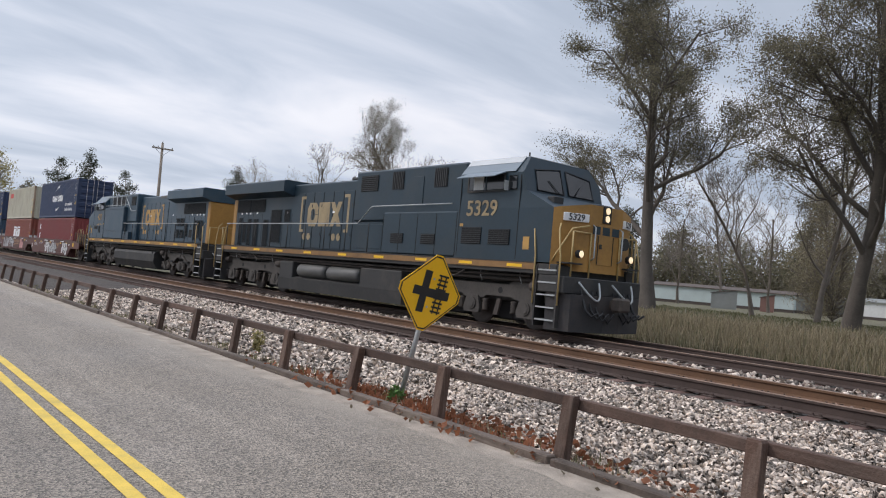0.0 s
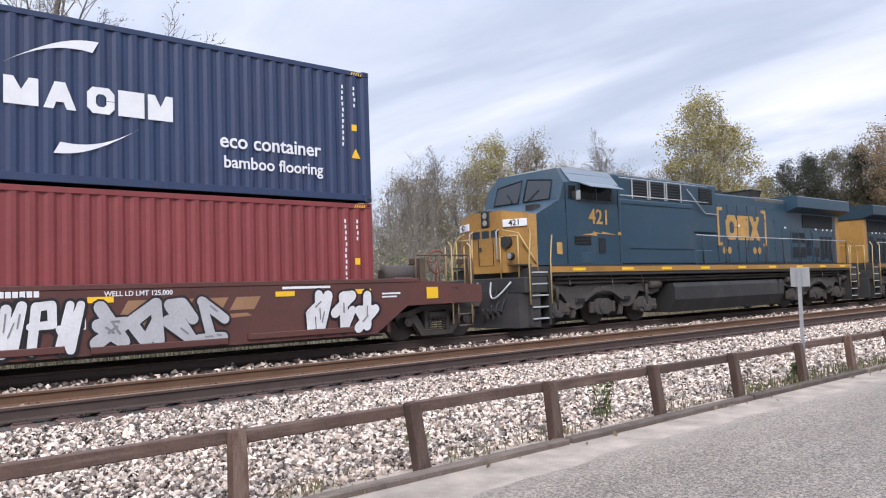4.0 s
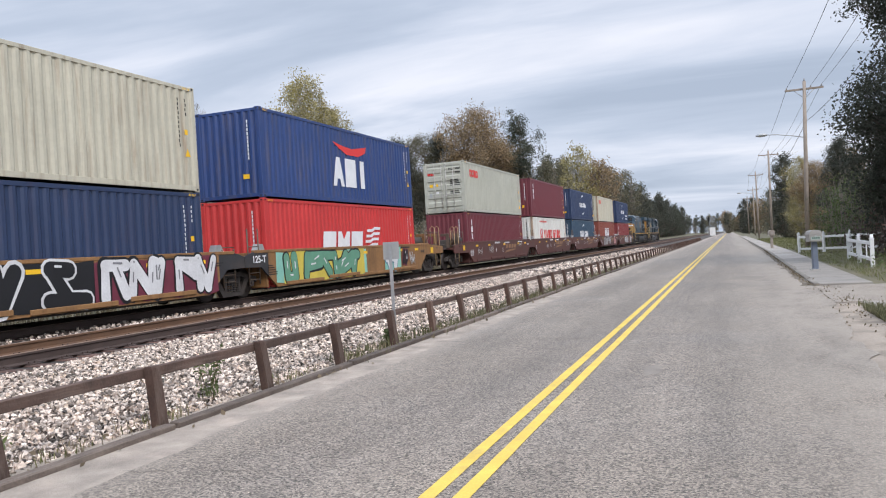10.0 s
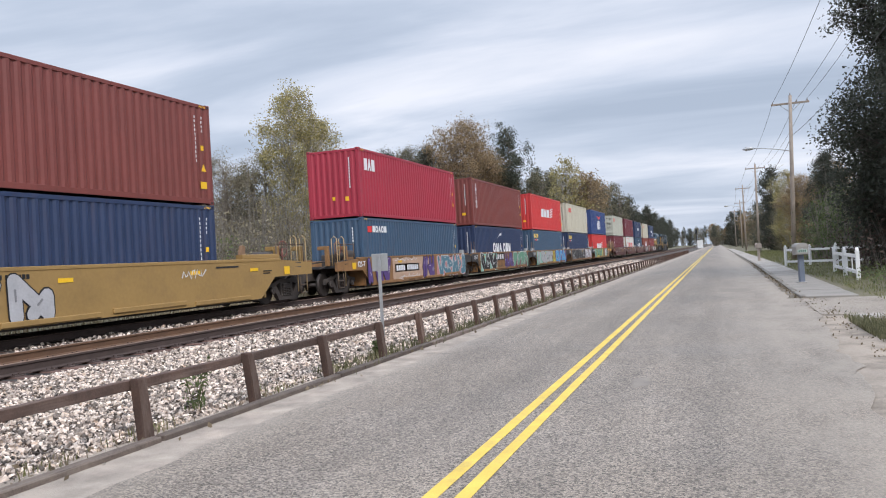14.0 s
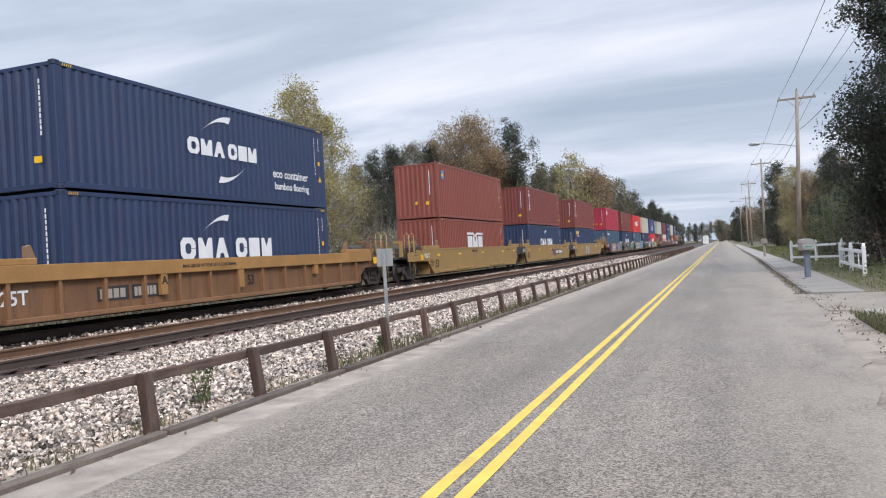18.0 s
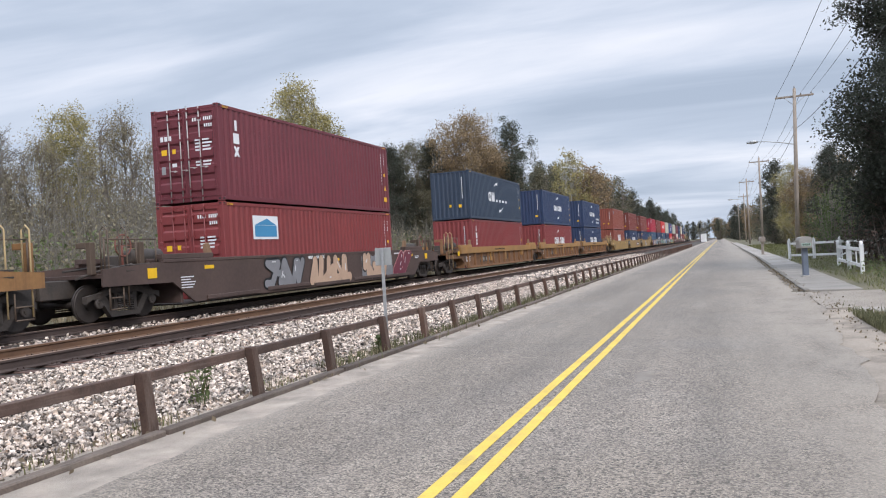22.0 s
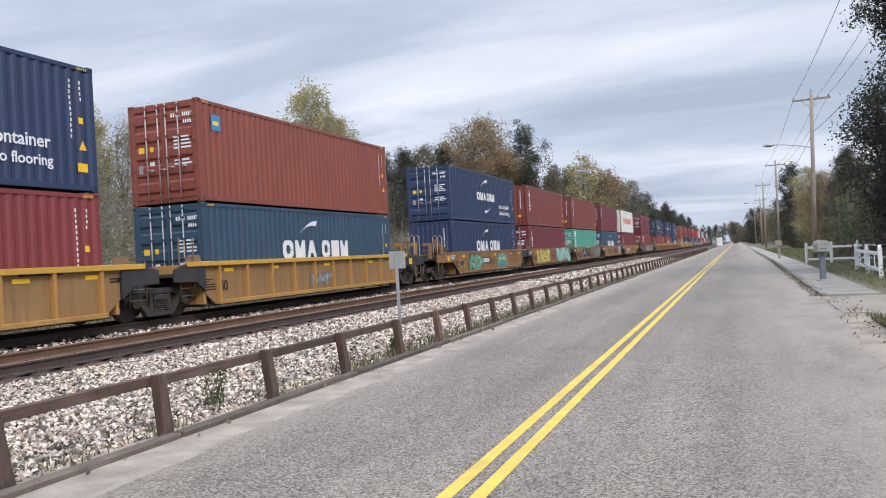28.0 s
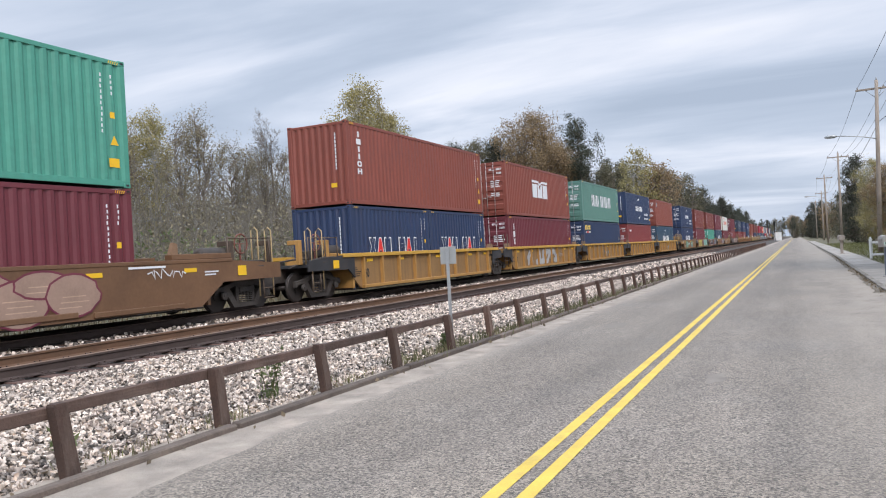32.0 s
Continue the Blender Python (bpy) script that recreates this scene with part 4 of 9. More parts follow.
def container(u, z, colour, kind, doors="", size=40, seed=0, big=1.0):
    """One container with its parts, standing at the place u of the train (metres from the train's zero) on height z."""
    rng = random.Random(seed)
    M, p = CONT[size], PAINT[colour]
    h = (CL if size == 40 else 6.058) / 2
    words = {"swoosh": "white crescent emblem", "swoosh_eco": "white crescent emblem and slogan", "swoosh_low": "white crescent emblem", "swoosh_worn": "half worn-off white lettering", "oval": "red letters",
             "roof_mark": "white letters under a gabled bar", "wind": "slanted white letters and streamers", "vertical": "upright white letters", "vertical_short": "upright white letters", "gold": "gold letters",
             "white_gold": "white letters and red emblem", "square_name": "square emblem and red letters", "big_white": "large white letters", "eagle": "red bird emblem and white letters", "outline": "outlined letters",
             "crown": "white letters", "panel_white": "white upright name plate", "poster": "white picture plate"}.get(kind, "small white marks")
    root = thing("shipping_container", pose(TRACK_B, u, z), f"{COLOUR_WORDS[colour]} corrugated steel container with {words}", "container", "containers on the train")
    part("side_panel", M["side"], p, root)
    part("side_panel", M["far_side"], p, root)
    part("roof_panel", M["roof"], p, root)
    part("floor", M["floor"], BLACK, root)
    for end, sg in (("r", -1), ("f", 1)):
        if end == doors:
            turn = pose(0, sg * (h - 0.03), 0, 0, 0, 0 if sg < 0 else 180)
            w = CW / 2 - 0.155
            part("door_gasket", M["gasket"], BLACK, root, at=turn)
            bar_paint = BAR_PALE if colour not in ("brick", "beige") else p
            for side, x in ((0, -CW / 2 + 0.155), (1, 0.003)):
                d = part("door", M["door_right" if side else "door"], p, root, at=turn @ pose(x, 0, 0))
                for fx in ((0.12, 0.52) if side else (0.46, 0.86)):
                    part("locking_bar", M["bar"], bar_paint, d, at=(fx * w, -0.062, 0))
                    part("door_handle", M["door_handle"], bar_paint, d, at=pose(fx * w, -0.06, 0.98 + 0.05 * side))
                for zh in (0.4, 1.05, 1.75, 2.45):
                    part("hinge", M["hinge"], p, d, at=(0.0 if not side else w - 0.006, 0, zh))
        else:
            part("end_panel", M["end"] if sg < 0 else M["end_front"], p, root)
        part("end_rail", M["end_head"], p, root, at=(0, sg * (h - 0.075), 0))
        part("end_rail", M["end_sill"], p, root, at=(0, sg * (h - 0.075), 0))
        post_paint = RUSTY_POST if colour in ("white", "beige") and seed % 3 else p
        for sx in (-1, 1):
            m = pose(sx * (CW / 2 - 0.078), sg * (h - 0.078), 0)
            part("corner_post", M["post"], post_paint, root, at=m)
            for zc in (0.0595, CH - 0.0595):
                part("corner_casting", M["casting"], post_paint, root, at=pose(sx * (CW / 2 - 0.085), sg * (h - 0.09), zc, 0, 0, 0 if sx > 0 else 180))
    for sx in (-1, 1):
        part("top_rail", M["top_rail"], p, root, at=(sx * (CW / 2 - 0.038), 0, 0))
        part("bottom_rail", M["bottom_rail"], p, root, at=(sx * (CW / 2 - 0.036), 0, 0))
    logo(root, kind, big)
    # codes and stickers at the forward end of the side, and on the rear end
    dark = colour in ("white", "beige", "grey")
    cm = BLACK if dark else WHITE_MARK
    tagged(marks(root, "code_mark", code_column(h - 0.72, 2.45, 11, rng) + code_column(h - 0.42, 2.45, 4, rng), cm), kind="stuff")
    st = [quad(h - 0.48, 1.55, 0.13, 0.14), [(h - 0.5, 0.95), (h - 0.28, 0.95), (h - 0.39, 1.17)]]
    if rng.random() < 0.4:
        st.append(quad(h - 0.56, 0.45, 0.28, 0.2))
    for q in st:
        marks(root, "warning_sticker", [q], YELLOW_MARK)
    if doors != "r":
        for y0, z0, ww, hh in ((0.5, 0.62, 0.24, 0.15),) if seed % 3 else ((0.5, 0.7, 0.17, 0.18), (-0.1, 0.75, 0.13, 0.15)):
            bm = BM()
            vs = [bm.verts.new((y0 + a, -h + 0.016, z0 + b)) for a, b in ((0, 0), (ww, 0), (ww, hh), (0, hh))]
            bm.faces.new(vs)
            part("warning_sticker", bm, YELLOW_MARK, root)
        bm = BM()
        for i in range(10):
            vs = [bm.verts.new((0.72 + a, -h + 0.016, 2.4 - 0.13 * i + b)) for a, b in ((0, 0), (0.05, 0), (0.05, 0.1), (0, 0.1))]
            bm.faces.new(vs)
        tagged(part("code_mark", bm, cm, root), kind="stuff")
    else:
        # code lines and plates on the door leaves
        def plate_on_door(name, rects, m, y=-h - 0.005):
            bm = BM()
            for a, b, ww, hh in rects:
                bm.faces.new([bm.verts.new((a + p, y, b + q)) for p, q in ((0, 0), (ww, 0), (ww, hh), (0, hh))])
            return part(name, bm, m, root)
        rows = [(0.30 + 0.085 * i, 2.42, 0.055, 0.11) for i in range(4)] + [(0.70 + 0.07 * i, 2.42, 0.048, 0.11) for i in range(5)] + [(0.72 + 0.075 * i, 2.22, 0.05, 0.1) for i in range(4)]
        rows += [(0.36, 1.83 - 0.1 * i - (0.25 if i > 3 else 0), 0.2, 0.05) for i in range(6)] + [(0.62, 1.83 - 0.1 * i - (0.25 if i > 3 else 0), rng.uniform(0.18, 0.36), 0.05) for i in range(6)]
        tagged(plate_on_door("code_mark", rows, cm), kind="stuff")
        plate_on_door("warning_sticker", [(-0.88, 1.5, 0.2, 0.17)], YELLOW_MARK)
        plate_on_door("warning_sticker", [(-0.48, 1.52, 0.13, 0.14)], YELLOW_MARK)
        plate_on_door("data_plate", [(-0.5, 1.12, 0.17, 0.11)], WHITE_MARK)
        plate_on_door("data_plate", [(-0.9, 0.92, 0.15, 0.24)], STEEL)
        if kind in ("oval", "square_name", "roof_mark"):
            plate_on_door("name_block", [(-0.97 + 0.1 * i, 2.16, 0.08, 0.13) for i in range(4)], RED_MARK if kind != "roof_mark" else WHITE_MARK)
        elif kind == "vertical_short":
            plate_on_door("name_block", [(-0.9 + 0.15 * i, 1.92, 0.11, 0.15) for i in range(3)], WHITE_MARK)
    # black and yellow hatching by the top corners
    bm = BM()
    sheet_x(bm, CW / 2 - 0.0045, [quad(s * (h - 0.35) + 0.06 * i - 0.12, CH - 0.112, 0.024, 0.066, 0.03) for s in (-1, 1) for i in range(5)])
    tagged(part("hatch_mark", bm, YELLOW_MARK, root), kind="stuff")
    return root


# ---------------------------------------------------------------- well cars
CAR_PAINT = {
    "brown": mat("brown_car_paint", (0.105, 0.038, 0.030), 0.6, var=0.2, scale=0.9, fine=14, bump=0.08, stain=(0.06, 0.04, 0.035), stains=0.6, stain_scale=0.8),
    "tan": mat("ochre_car_paint", (0.27, 0.138, 0.052), 0.65, var=0.25, scale=0.7, fine=12, bump=0.08, stain=(0.10, 0.052, 0.028), stains=0.85, stain_scale=0.7, streak="z"),
    "clean_tan": mat("mustard_car_paint", (0.33, 0.205, 0.070), 0.6, var=0.15, scale=0.7, fine=12, bump=0.08, stain=(0.16, 0.1, 0.05), stains=0.4),
    "ribbed": mat("yellow_ochre_car_paint", (0.42, 0.222, 0.062), 0.6, var=0.18, scale=0.8, fine=12, bump=0.08, stain=(0.2, 0.1, 0.04), stains=0.6),
    "old_ribbed": mat("rusty_ochre_car_paint", (0.235, 0.118, 0.055), 0.7, var=0.3, scale=0.8, fine=12, bump=0.12, stain=(0.08, 0.04, 0.025), stains=0.7),
    "umber": mat("umber_car_paint", (0.165, 0.085, 0.042), 0.6, var=0.2, scale=0.9, fine=14, bump=0.08, stain=(0.09, 0.045, 0.025), stains=0.6, stain_scale=0.8),
    "dark": mat("sooty_brown_car_paint", (0.082, 0.053, 0.044), 0.7, var=0.3, scale=0.8, fine=12, bump=0.1, stain=(0.12, 0.08, 0.06), stains=0.4),
}
CHORD_PAINT = {"ribbed": mat("bright_yellow_chord_paint", (0.56, 0.315, 0.05), 0.55, var=0.15, bump=0.06), "old_ribbed": mat("worn_yellow_chord_paint", (0.35, 0.185, 0.06), 0.6, var=0.25, bump=0.08)}
# recessed panels: grime, plus a darker tone painted as shade between the ribs
PANEL_PAINT = {"ribbed": mat("grimy_shaded_yellow_panel_paint", (0.29, 0.165, 0.065), 0.65, var=0.25, scale=0.8, bump=0.08, stain=(0.13, 0.075, 0.04), stains=0.8, stain_scale=0.7, streak="z"),
               "old_ribbed": mat("rusty_shaded_panel_paint", (0.19, 0.096, 0.047), 0.7, var=0.3, scale=0.8, bump=0.1, stain=(0.07, 0.04, 0.028), stains=0.8, stain_scale=0.7, streak="z")}
GEAR = mat("grimy_running_gear", (0.058, 0.048, 0.042), 0.75, var=0.4, scale=2, fine=20, bump=0.2, stain=(0.15, 0.11, 0.08), stains=0.5)
WHEEL_STEEL = mat("wheel_steel", (0.06, 0.05, 0.045), 0.55, metal=0.5, var=0.3, bump=0.1)
RAIL_GOLD_DULL = mat("dull_yellow_grab_iron", (0.42, 0.30, 0.15), 0.6, var=0.2, bump=0.05)
HAND_GREY = mat("grab_iron", (0.12, 0.085, 0.062), 0.6, metal=0.3, var=0.2, bump=0.05)


def truck_meshes():
    M = {}
    # cast side frame in (y, z) about the truck centre
    zc = RAIL + 0.46
    bm = BM()
    for arch in ([(-1.22, zc + 0.02), (-1.22, zc + 0.19), (-0.8, zc + 0.25), (-0.45, zc + 0.36), (0.45, zc + 0.36), (0.8, zc + 0.25), (1.22, zc + 0.19), (1.22, zc + 0.02), (1.06, zc + 0.11), (0.8, zc + 0.11), (0.45, zc + 0.23), (-0.45, zc + 0.23), (-0.8, zc + 0.11), (-1.06, zc + 0.11)],
                 [(-0.80, zc + 0.10), (-0.62, zc + 0.16), (-0.36, zc - 0.22), (0.36, zc - 0.22), (0.62, zc + 0.16), (0.80, zc + 0.10), (0.48, zc - 0.34), (-0.48, zc - 0.34)],
                 [(-0.38, zc - 0.21), (-0.27, zc - 0.21), (-0.27, zc + 0.24), (-0.38, zc + 0.24)], [(0.27, zc - 0.21), (0.38, zc - 0.21), (0.38, zc + 0.24), (0.27, zc + 0.24)]):
        prism(bm, arch, "x", -0.07, 0.07)
    box(bm, -0.02, 0.11, -0.26, 0.26, zc + 0.06, zc + 0.2, 0.02)
    M["frame"] = mesh_of("side_frame", bm, GEAR)
    bm = BM()
    for y in (-0.2, -0.07, 0.07, 0.2):
        for k in range(5):
            z = zc - 0.2 + 0.055 * k
            tube(bm, [(0.02, y, z), (0.02, y, z + 0.035)], 0.055, 8)
    M["springs"] = mesh_of("spring_group", bm, GEAR)
    bm = BM()
    disc(bm, 0.055, 0.14, 0, 0, 0.11, 12)
    disc(bm, 0.14, 0.16, 0, 0, 0.06, 10)
    M["bearing"] = mesh_of("bearing_cap", bm, GEAR)
    bm = BM()
    disc(bm, -0.02, 0.02, 0, 0, 0.46, 28)
    disc(bm, -0.07, 0.055, 0, 0, 0.43, 28)
    disc(bm, 0.055, 0.09, 0, 0, 0.14, 14)
    M["wheel"] = mesh_of("wheel", bm, WHEEL_STEEL)
    M["axle"] = mesh_of("axle", disc(BM(), -0.8, 0.8, 0, 0, 0.08, 10), WHEEL_STEEL)
    M["bolster"] = mesh_of("bolster", box(BM(), -1.0, 1.0, -0.22, 0.22, zc + 0.02, zc + 0.36, 0.03), GEAR)
    return M


TRUCK = truck_meshes()


def car_truck(parent, y):
    root = part("truck", TRUCK["bolster"], GEAR, parent, at=(0, y, 0))
    for sx in (-1, 1):
        turn = pose(sx * 1.0, 0, 0, 0, 0, 0 if sx > 0 else 180)
        part("side_frame", TRUCK["frame"], GEAR, root, at=turn)
        tagged(part("spring_group", TRUCK["springs"], GEAR, root, at=turn @ pose(0.03, 0, 0)), kind="stuff")
        for dy in (-0.89, 0.89):
            part("bearing_cap", TRUCK["bearing"], GEAR, root, at=turn @ pose(0, dy, RAIL + 0.46))
            part("wheel", TRUCK["wheel"], WHEEL_STEEL, root, at=pose(sx * 0.755, dy, RAIL + 0.462, 0, 0, 0 if sx > 0 else 180))
    for dy in (-0.89, 0.89):
        part("axle", TRUCK["axle"], WHEEL_STEEL, root, at=(0, dy, RAIL + 0.462))
    return root


END_BLACK = mat("sooty_black_end_paint", (0.035, 0.034, 0.036), 0.65, var=0.3, scale=2, bump=0.08, stain=(0.10, 0.07, 0.05), stains=0.4)


def spray(name, rgb):
    return mat("spray_" + name, rgb, 0.5, var=0.15, scale=2.5, fine=20, bump=0.03)


SPRAY = {"white": spray("white", (0.66, 0.66, 0.66)), "silver": spray("silver", (0.42, 0.42, 0.43)), "black": spray("black", (0.012, 0.012, 0.014)), "blue": spray("blue", (0.05, 0.33, 0.62)),
         "purple": spray("purple", (0.10, 0.055, 0.20)), "green": spray("green", (0.12, 0.30, 0.20)), "mint": spray("mint", (0.24, 0.52, 0.42)), "yellow": spray("yellow", (0.60, 0.48, 0.08)),
         "pink": spray("pink", (0.55, 0.25, 0.24)), "maroon": spray("maroon", (0.16, 0.03, 0.05)), "grey": spray("grey", (0.22, 0.22, 0.23)), "peach": spray("peach", (0.50, 0.34, 0.24)), "rose": spray("rose", (0.34, 0.225, 0.17)), "teal": spray("teal", (0.08, 0.20, 0.26))}


def graffiti(parent, x, y0, y1, z0, z1, n, fill, edge, ground="", seed=1, thick=1.0):
    """A sprayed piece: a painted ground and a row of swollen, unreadable letter shapes with an edge and a few inner strokes."""
    rng = random.Random(seed)
    if ground:
        pts = []
        m = 14
        for i in range(m):
            pts.append((y0 + (y1 - y0) * i / (m - 1), z0 + rng.uniform(0, 0.1)))
        for i in range(m):
            pts.append((y1 - (y1 - y0) * i / (m - 1), z1 - rng.uniform(0, 0.12)))
        part("sprayed_ground", sheet_x(BM(), x + 0.002, [pts]), SPRAY[ground], parent)
    pitch = (y1 - y0) / n
    H = z1 - z0 - 0.1
    outer, inner, shine = BM(), BM(), BM()
    grid = [(0, 0), (0, 1), (1, 0), (1, 1), (0.5, 0), (0.5, 1), (0, 0.5), (1, 0.55)]
    lift = 0.0

    def stroke(bm, p, q, w, xx):
        (a, b), (c, d) = p, q
        t0 = math.atan2(d - b, c - a)
        k = rng.uniform(0.8, 1.15)
        arc = [-1.57 + 0.628 * j for j in range(6)]
        sheet_x(bm, xx, [[(c + w * k * math.cos(t0 + t), d + w * k * math.sin(t0 + t)) for t in arc] + [(a - w * math.cos(t0 + t), b - w * math.sin(t0 + t)) for t in arc]])

    for i in range(n):
        cy = y0 + pitch * (i + 0.12)
        lean = rng.uniform(-0.1, 0.12) * pitch
        w = min(pitch * 0.17, H * 0.17) * rng.uniform(0.9, 1.12)
        k = rng.sample(grid, 5)
        if rng.random() < 0.6:
            k[0], k[1] = (0, 0), (rng.choice((0, 0.3)), 1)
        pts = [(cy + w * 0.6 + a * (pitch * 1.06 - 1.7 * w) + lean * b, z0 + 0.05 + w + b * (H - 2 * w) + rng.uniform(-0.03, 0.03)) for a, b in k]
        for p, q in zip(pts, pts[1:]):
            lift += 0.00012
            stroke(outer, p, q, w + 0.055 * thick, x + 0.003 + lift)
            stroke(inner, p, q, w, x + 0.012 + lift)
            if rng.random() < 0.5:
                f = rng.uniform(0.15, 0.5)
                m = (p[0] + (q[0] - p[0]) * f, p[1] + (q[1] - p[1]) * f + w * 0.4)
                o = (p[0] + (q[0] - p[0]) * (f + 0.3), p[1] + (q[1] - p[1]) * (f + 0.3) + w * 0.4)
                stroke(shine, m, o, w * 0.16, x + 0.021 + lift)
    tagged(part("sprayed_edge", outer, SPRAY[edge], parent), kind="stuff")
    tagged(part("sprayed_fill", inner, SPRAY[fill], parent), kind="stuff")
    tagged(part("sprayed_shine", shine, SPRAY["white" if fill not in ("white", "silver") else "grey"], parent), kind="stuff")


def scribble(parent, x, y, z, w, h, colour, seed):
    """A thin sprayed tag: a looping line."""
    rng = random.Random(seed)
    bm = BM()
    pts = []
    n = 16
    for i in range(n):
        pts.append((y + w * i / (n - 1) + rng.uniform(-0.05, 0.05) * w, z + h * (0.5 + 0.5 * math.sin(i * 2.3 + seed)) * rng.uniform(0.5, 1)))
    rows = []
    for j, (a, b) in enumerate(pts):
        (c, d), (e, f) = pts[max(j - 1, 0)], pts[min(j + 1, n - 1)]
        ln = math.hypot(e - c, f - d) or 1
        nx, nz = -(f - d) / ln * 0.018, (e - c) / ln * 0.018
        rows.append((bm.verts.new((x, a + nx, b + nz)), bm.verts.new((x, a - nx, b - nz))))
    for (p0, q0), (p1, q1) in zip(rows, rows[1:]):
        bm.faces.new((q0, q1, p1, p0))
    part("sprayed_tag", bm, SPRAY[colour], parent)


EMBLEM_TAN = mat("faded_tan_emblem", (0.30, 0.165, 0.085), 0.6, var=0.2, bump=0.04)


def well_car(u, kind, size, front, rear, seed=0, unit_mark="", big_mark="", plate="", label=""):
    """One unit of a double-stack well car. front, rear: 'c' a coupler end with its own truck, 'a' a jointed end (the truck belongs to the unit ahead)."""
    rng = random.Random(seed)
    p = CAR_PAINT[kind]
    hw = 6.3 if size == 40 else 8.25
    art = 7.76 if size == 40 else 9.86
    cpl = 9.93 if size == 40 else 12.0
    XS = 1.44
    root = thing("well_car", pose(TRACK_B, u, 0), label, "rail car", "well cars of the train")
    ends = {1: cpl if front == "c" else art, -1: cpl if rear == "c" else art}
    zt, zb, zr = (1.90 if kind == "clean_tan" else 1.83), 0.71, 1.28 if kind in ("brown", "umber", "dark", "old_ribbed") else 1.36
    def outline(sgn):
        e = ends[sgn] - (0.85 if ends[sgn] == cpl else 0.12)
        return [(sgn * (hw - 0.35), zb), (sgn * (hw + 0.5), zr), (sgn * e, zr + 0.02), (sgn * e, zt - 0.12), (sgn * (hw + 0.9), zt)]
    f, r = outline(1), outline(-1)
    two_tone = kind in ("tan", "clean_tan", "ribbed")
    if two_tone:
        ye = hw + 0.12
        zk = zb + (zr - zb) * (ye - hw + 0.35) / 0.85
        poly = [(hw - 0.35, zb), (ye, zk), (ye, zt), (-ye, zt), (-ye, zk), (-hw + 0.35, zb)]
    else:
        poly = f + r[::-1]
    for sx in (-1, 1):
        xp = sx * (XS - (0.09 if "ribbed" in kind else 0))
        o = part("side_plate", prism(BM(), poly, "x", xp - 0.03, xp + 0.03), PANEL_PAINT.get(kind, p), root)
        if two_tone:
            for sg, ol in ((1, f), (-1, r)):
                e = ol[2][0]
                part("end_plate", prism(BM(), [(sg * (ye + 0.002), zk), ol[1], ol[2], ol[3], ol[4], (sg * (ye + 0.002), zt)], "x", sx * XS - 0.028, sx * XS + 0.028), p if ends[sg] == cpl and kind != "ribbed" else END_BLACK, root)
        chord = part("top_chord", box(BM(), *sorted((sx * (XS - 0.1), sx * (XS + (0.07 if "ribbed" in kind else 0.045)))), -hw - 0.85, hw + 0.85, zt - {"ribbed": 0.07, "old_ribbed": 0.30}.get(kind, 0.03), zt + 0.06, 0.01), CHORD_PAINT.get(kind, p), root)
        if "ribbed" in kind:
            bm = box(BM(), sx * XS - 0.05, sx * XS + 0.09, -hw + 0.4, hw - 0.4, zb - 0.02, zb + 0.09, 0.01)
            part("bottom_chord", bm, p, root)
            n = 9 if size == 40 else 12
            rib = mesh_of("rib", box(BM(), -0.06, 0.05, -0.045, 0.045, zb + 0.09, zt - (0.071 if kind == "ribbed" else 0.301)), p)
            for k in range(n + 1):
                y = (hw - 0.5) * (2 * k / n - 1)
                part("rib", rib, p, root, at=pose(sx * XS, y, 0, 0, 0, 0 if sx > 0 else 180))
        else:
            bm = BM()
            seg = 4 if size == 40 else 5
            for k in range(seg):
                y0 = -hw + 0.7 + k * (2 * hw - 1.4) / seg
                box(bm, sx * XS - 0.05, sx * XS + 0.075, y0 + 0.15, y0 + (2 * hw - 1.4) / seg - 0.25, zb + 0.02 + 0.05 * (k % 2), zb + 0.14 + 0.05 * (k % 2), 0.012)
            part("bottom_chord", bm, p, root)
    part("well_floor", box(BM(), -1.25, 1.25, -hw + 0.05, hw - 0.05, zb - 0.02, WELL_FLOOR - 0.012), GEAR, root)
    for sgn in (1, -1):
        e = ends[sgn]
        last = e - (0.95 if e == cpl else 0.2)
        y0, y1 = sorted((sgn * (hw + 0.02), sgn * last))
        part("end_platform", box(BM(), -1.38, 1.38, y0, y1, 1.50, 1.60, 0.01), p if not two_tone else END_BLACK, root)
        ya, yb = sorted((sgn * hw, sgn * (hw + 0.1)))
        part("bulkhead", box(BM(), -1.36, 1.36, ya, yb, 0.72, zt, 0.01), p, root)
        ya, yb = sorted((sgn * (hw + 0.1), sgn * (e - 0.15)))
        part("draft_sill", box(BM(), -0.3, 0.3, ya, yb, 1.05, 1.50, 0.02), GEAR, root)
        if e == cpl:
            bm = BM()
            ya, yb = sorted((sgn * (e - 1.0), sgn * (e - 0.12)))
            box(bm, -0.1, 0.1, ya, yb, 1.16, 1.34, 0.02)
            ya, yb = sorted((sgn * (e - 0.3), sgn * (e + 0.02)))
            box(bm, -0.17, 0.17, ya, yb, 1.1, 1.4, 0.05)
            part("coupler", bm, GEAR, root)
            car_truck(root, sgn * (e - 1.95))
            # brake gear and crossing steps on the end platform
            bm = BM()
            for yy in (hw + 0.9, hw + 1.6, e - 1.1):
                tube(bm, [(1.3, sgn * yy, 1.6), (1.3, sgn * yy, 2.45)], 0.022, 6)
            tube(bm, [(1.3, sgn * (hw + 0.9), 2.42), (1.3, sgn * (e - 1.1), 2.42)], 0.02, 6)
            part("handrail", bm, HAND_GREY, root)
            bm = BM()
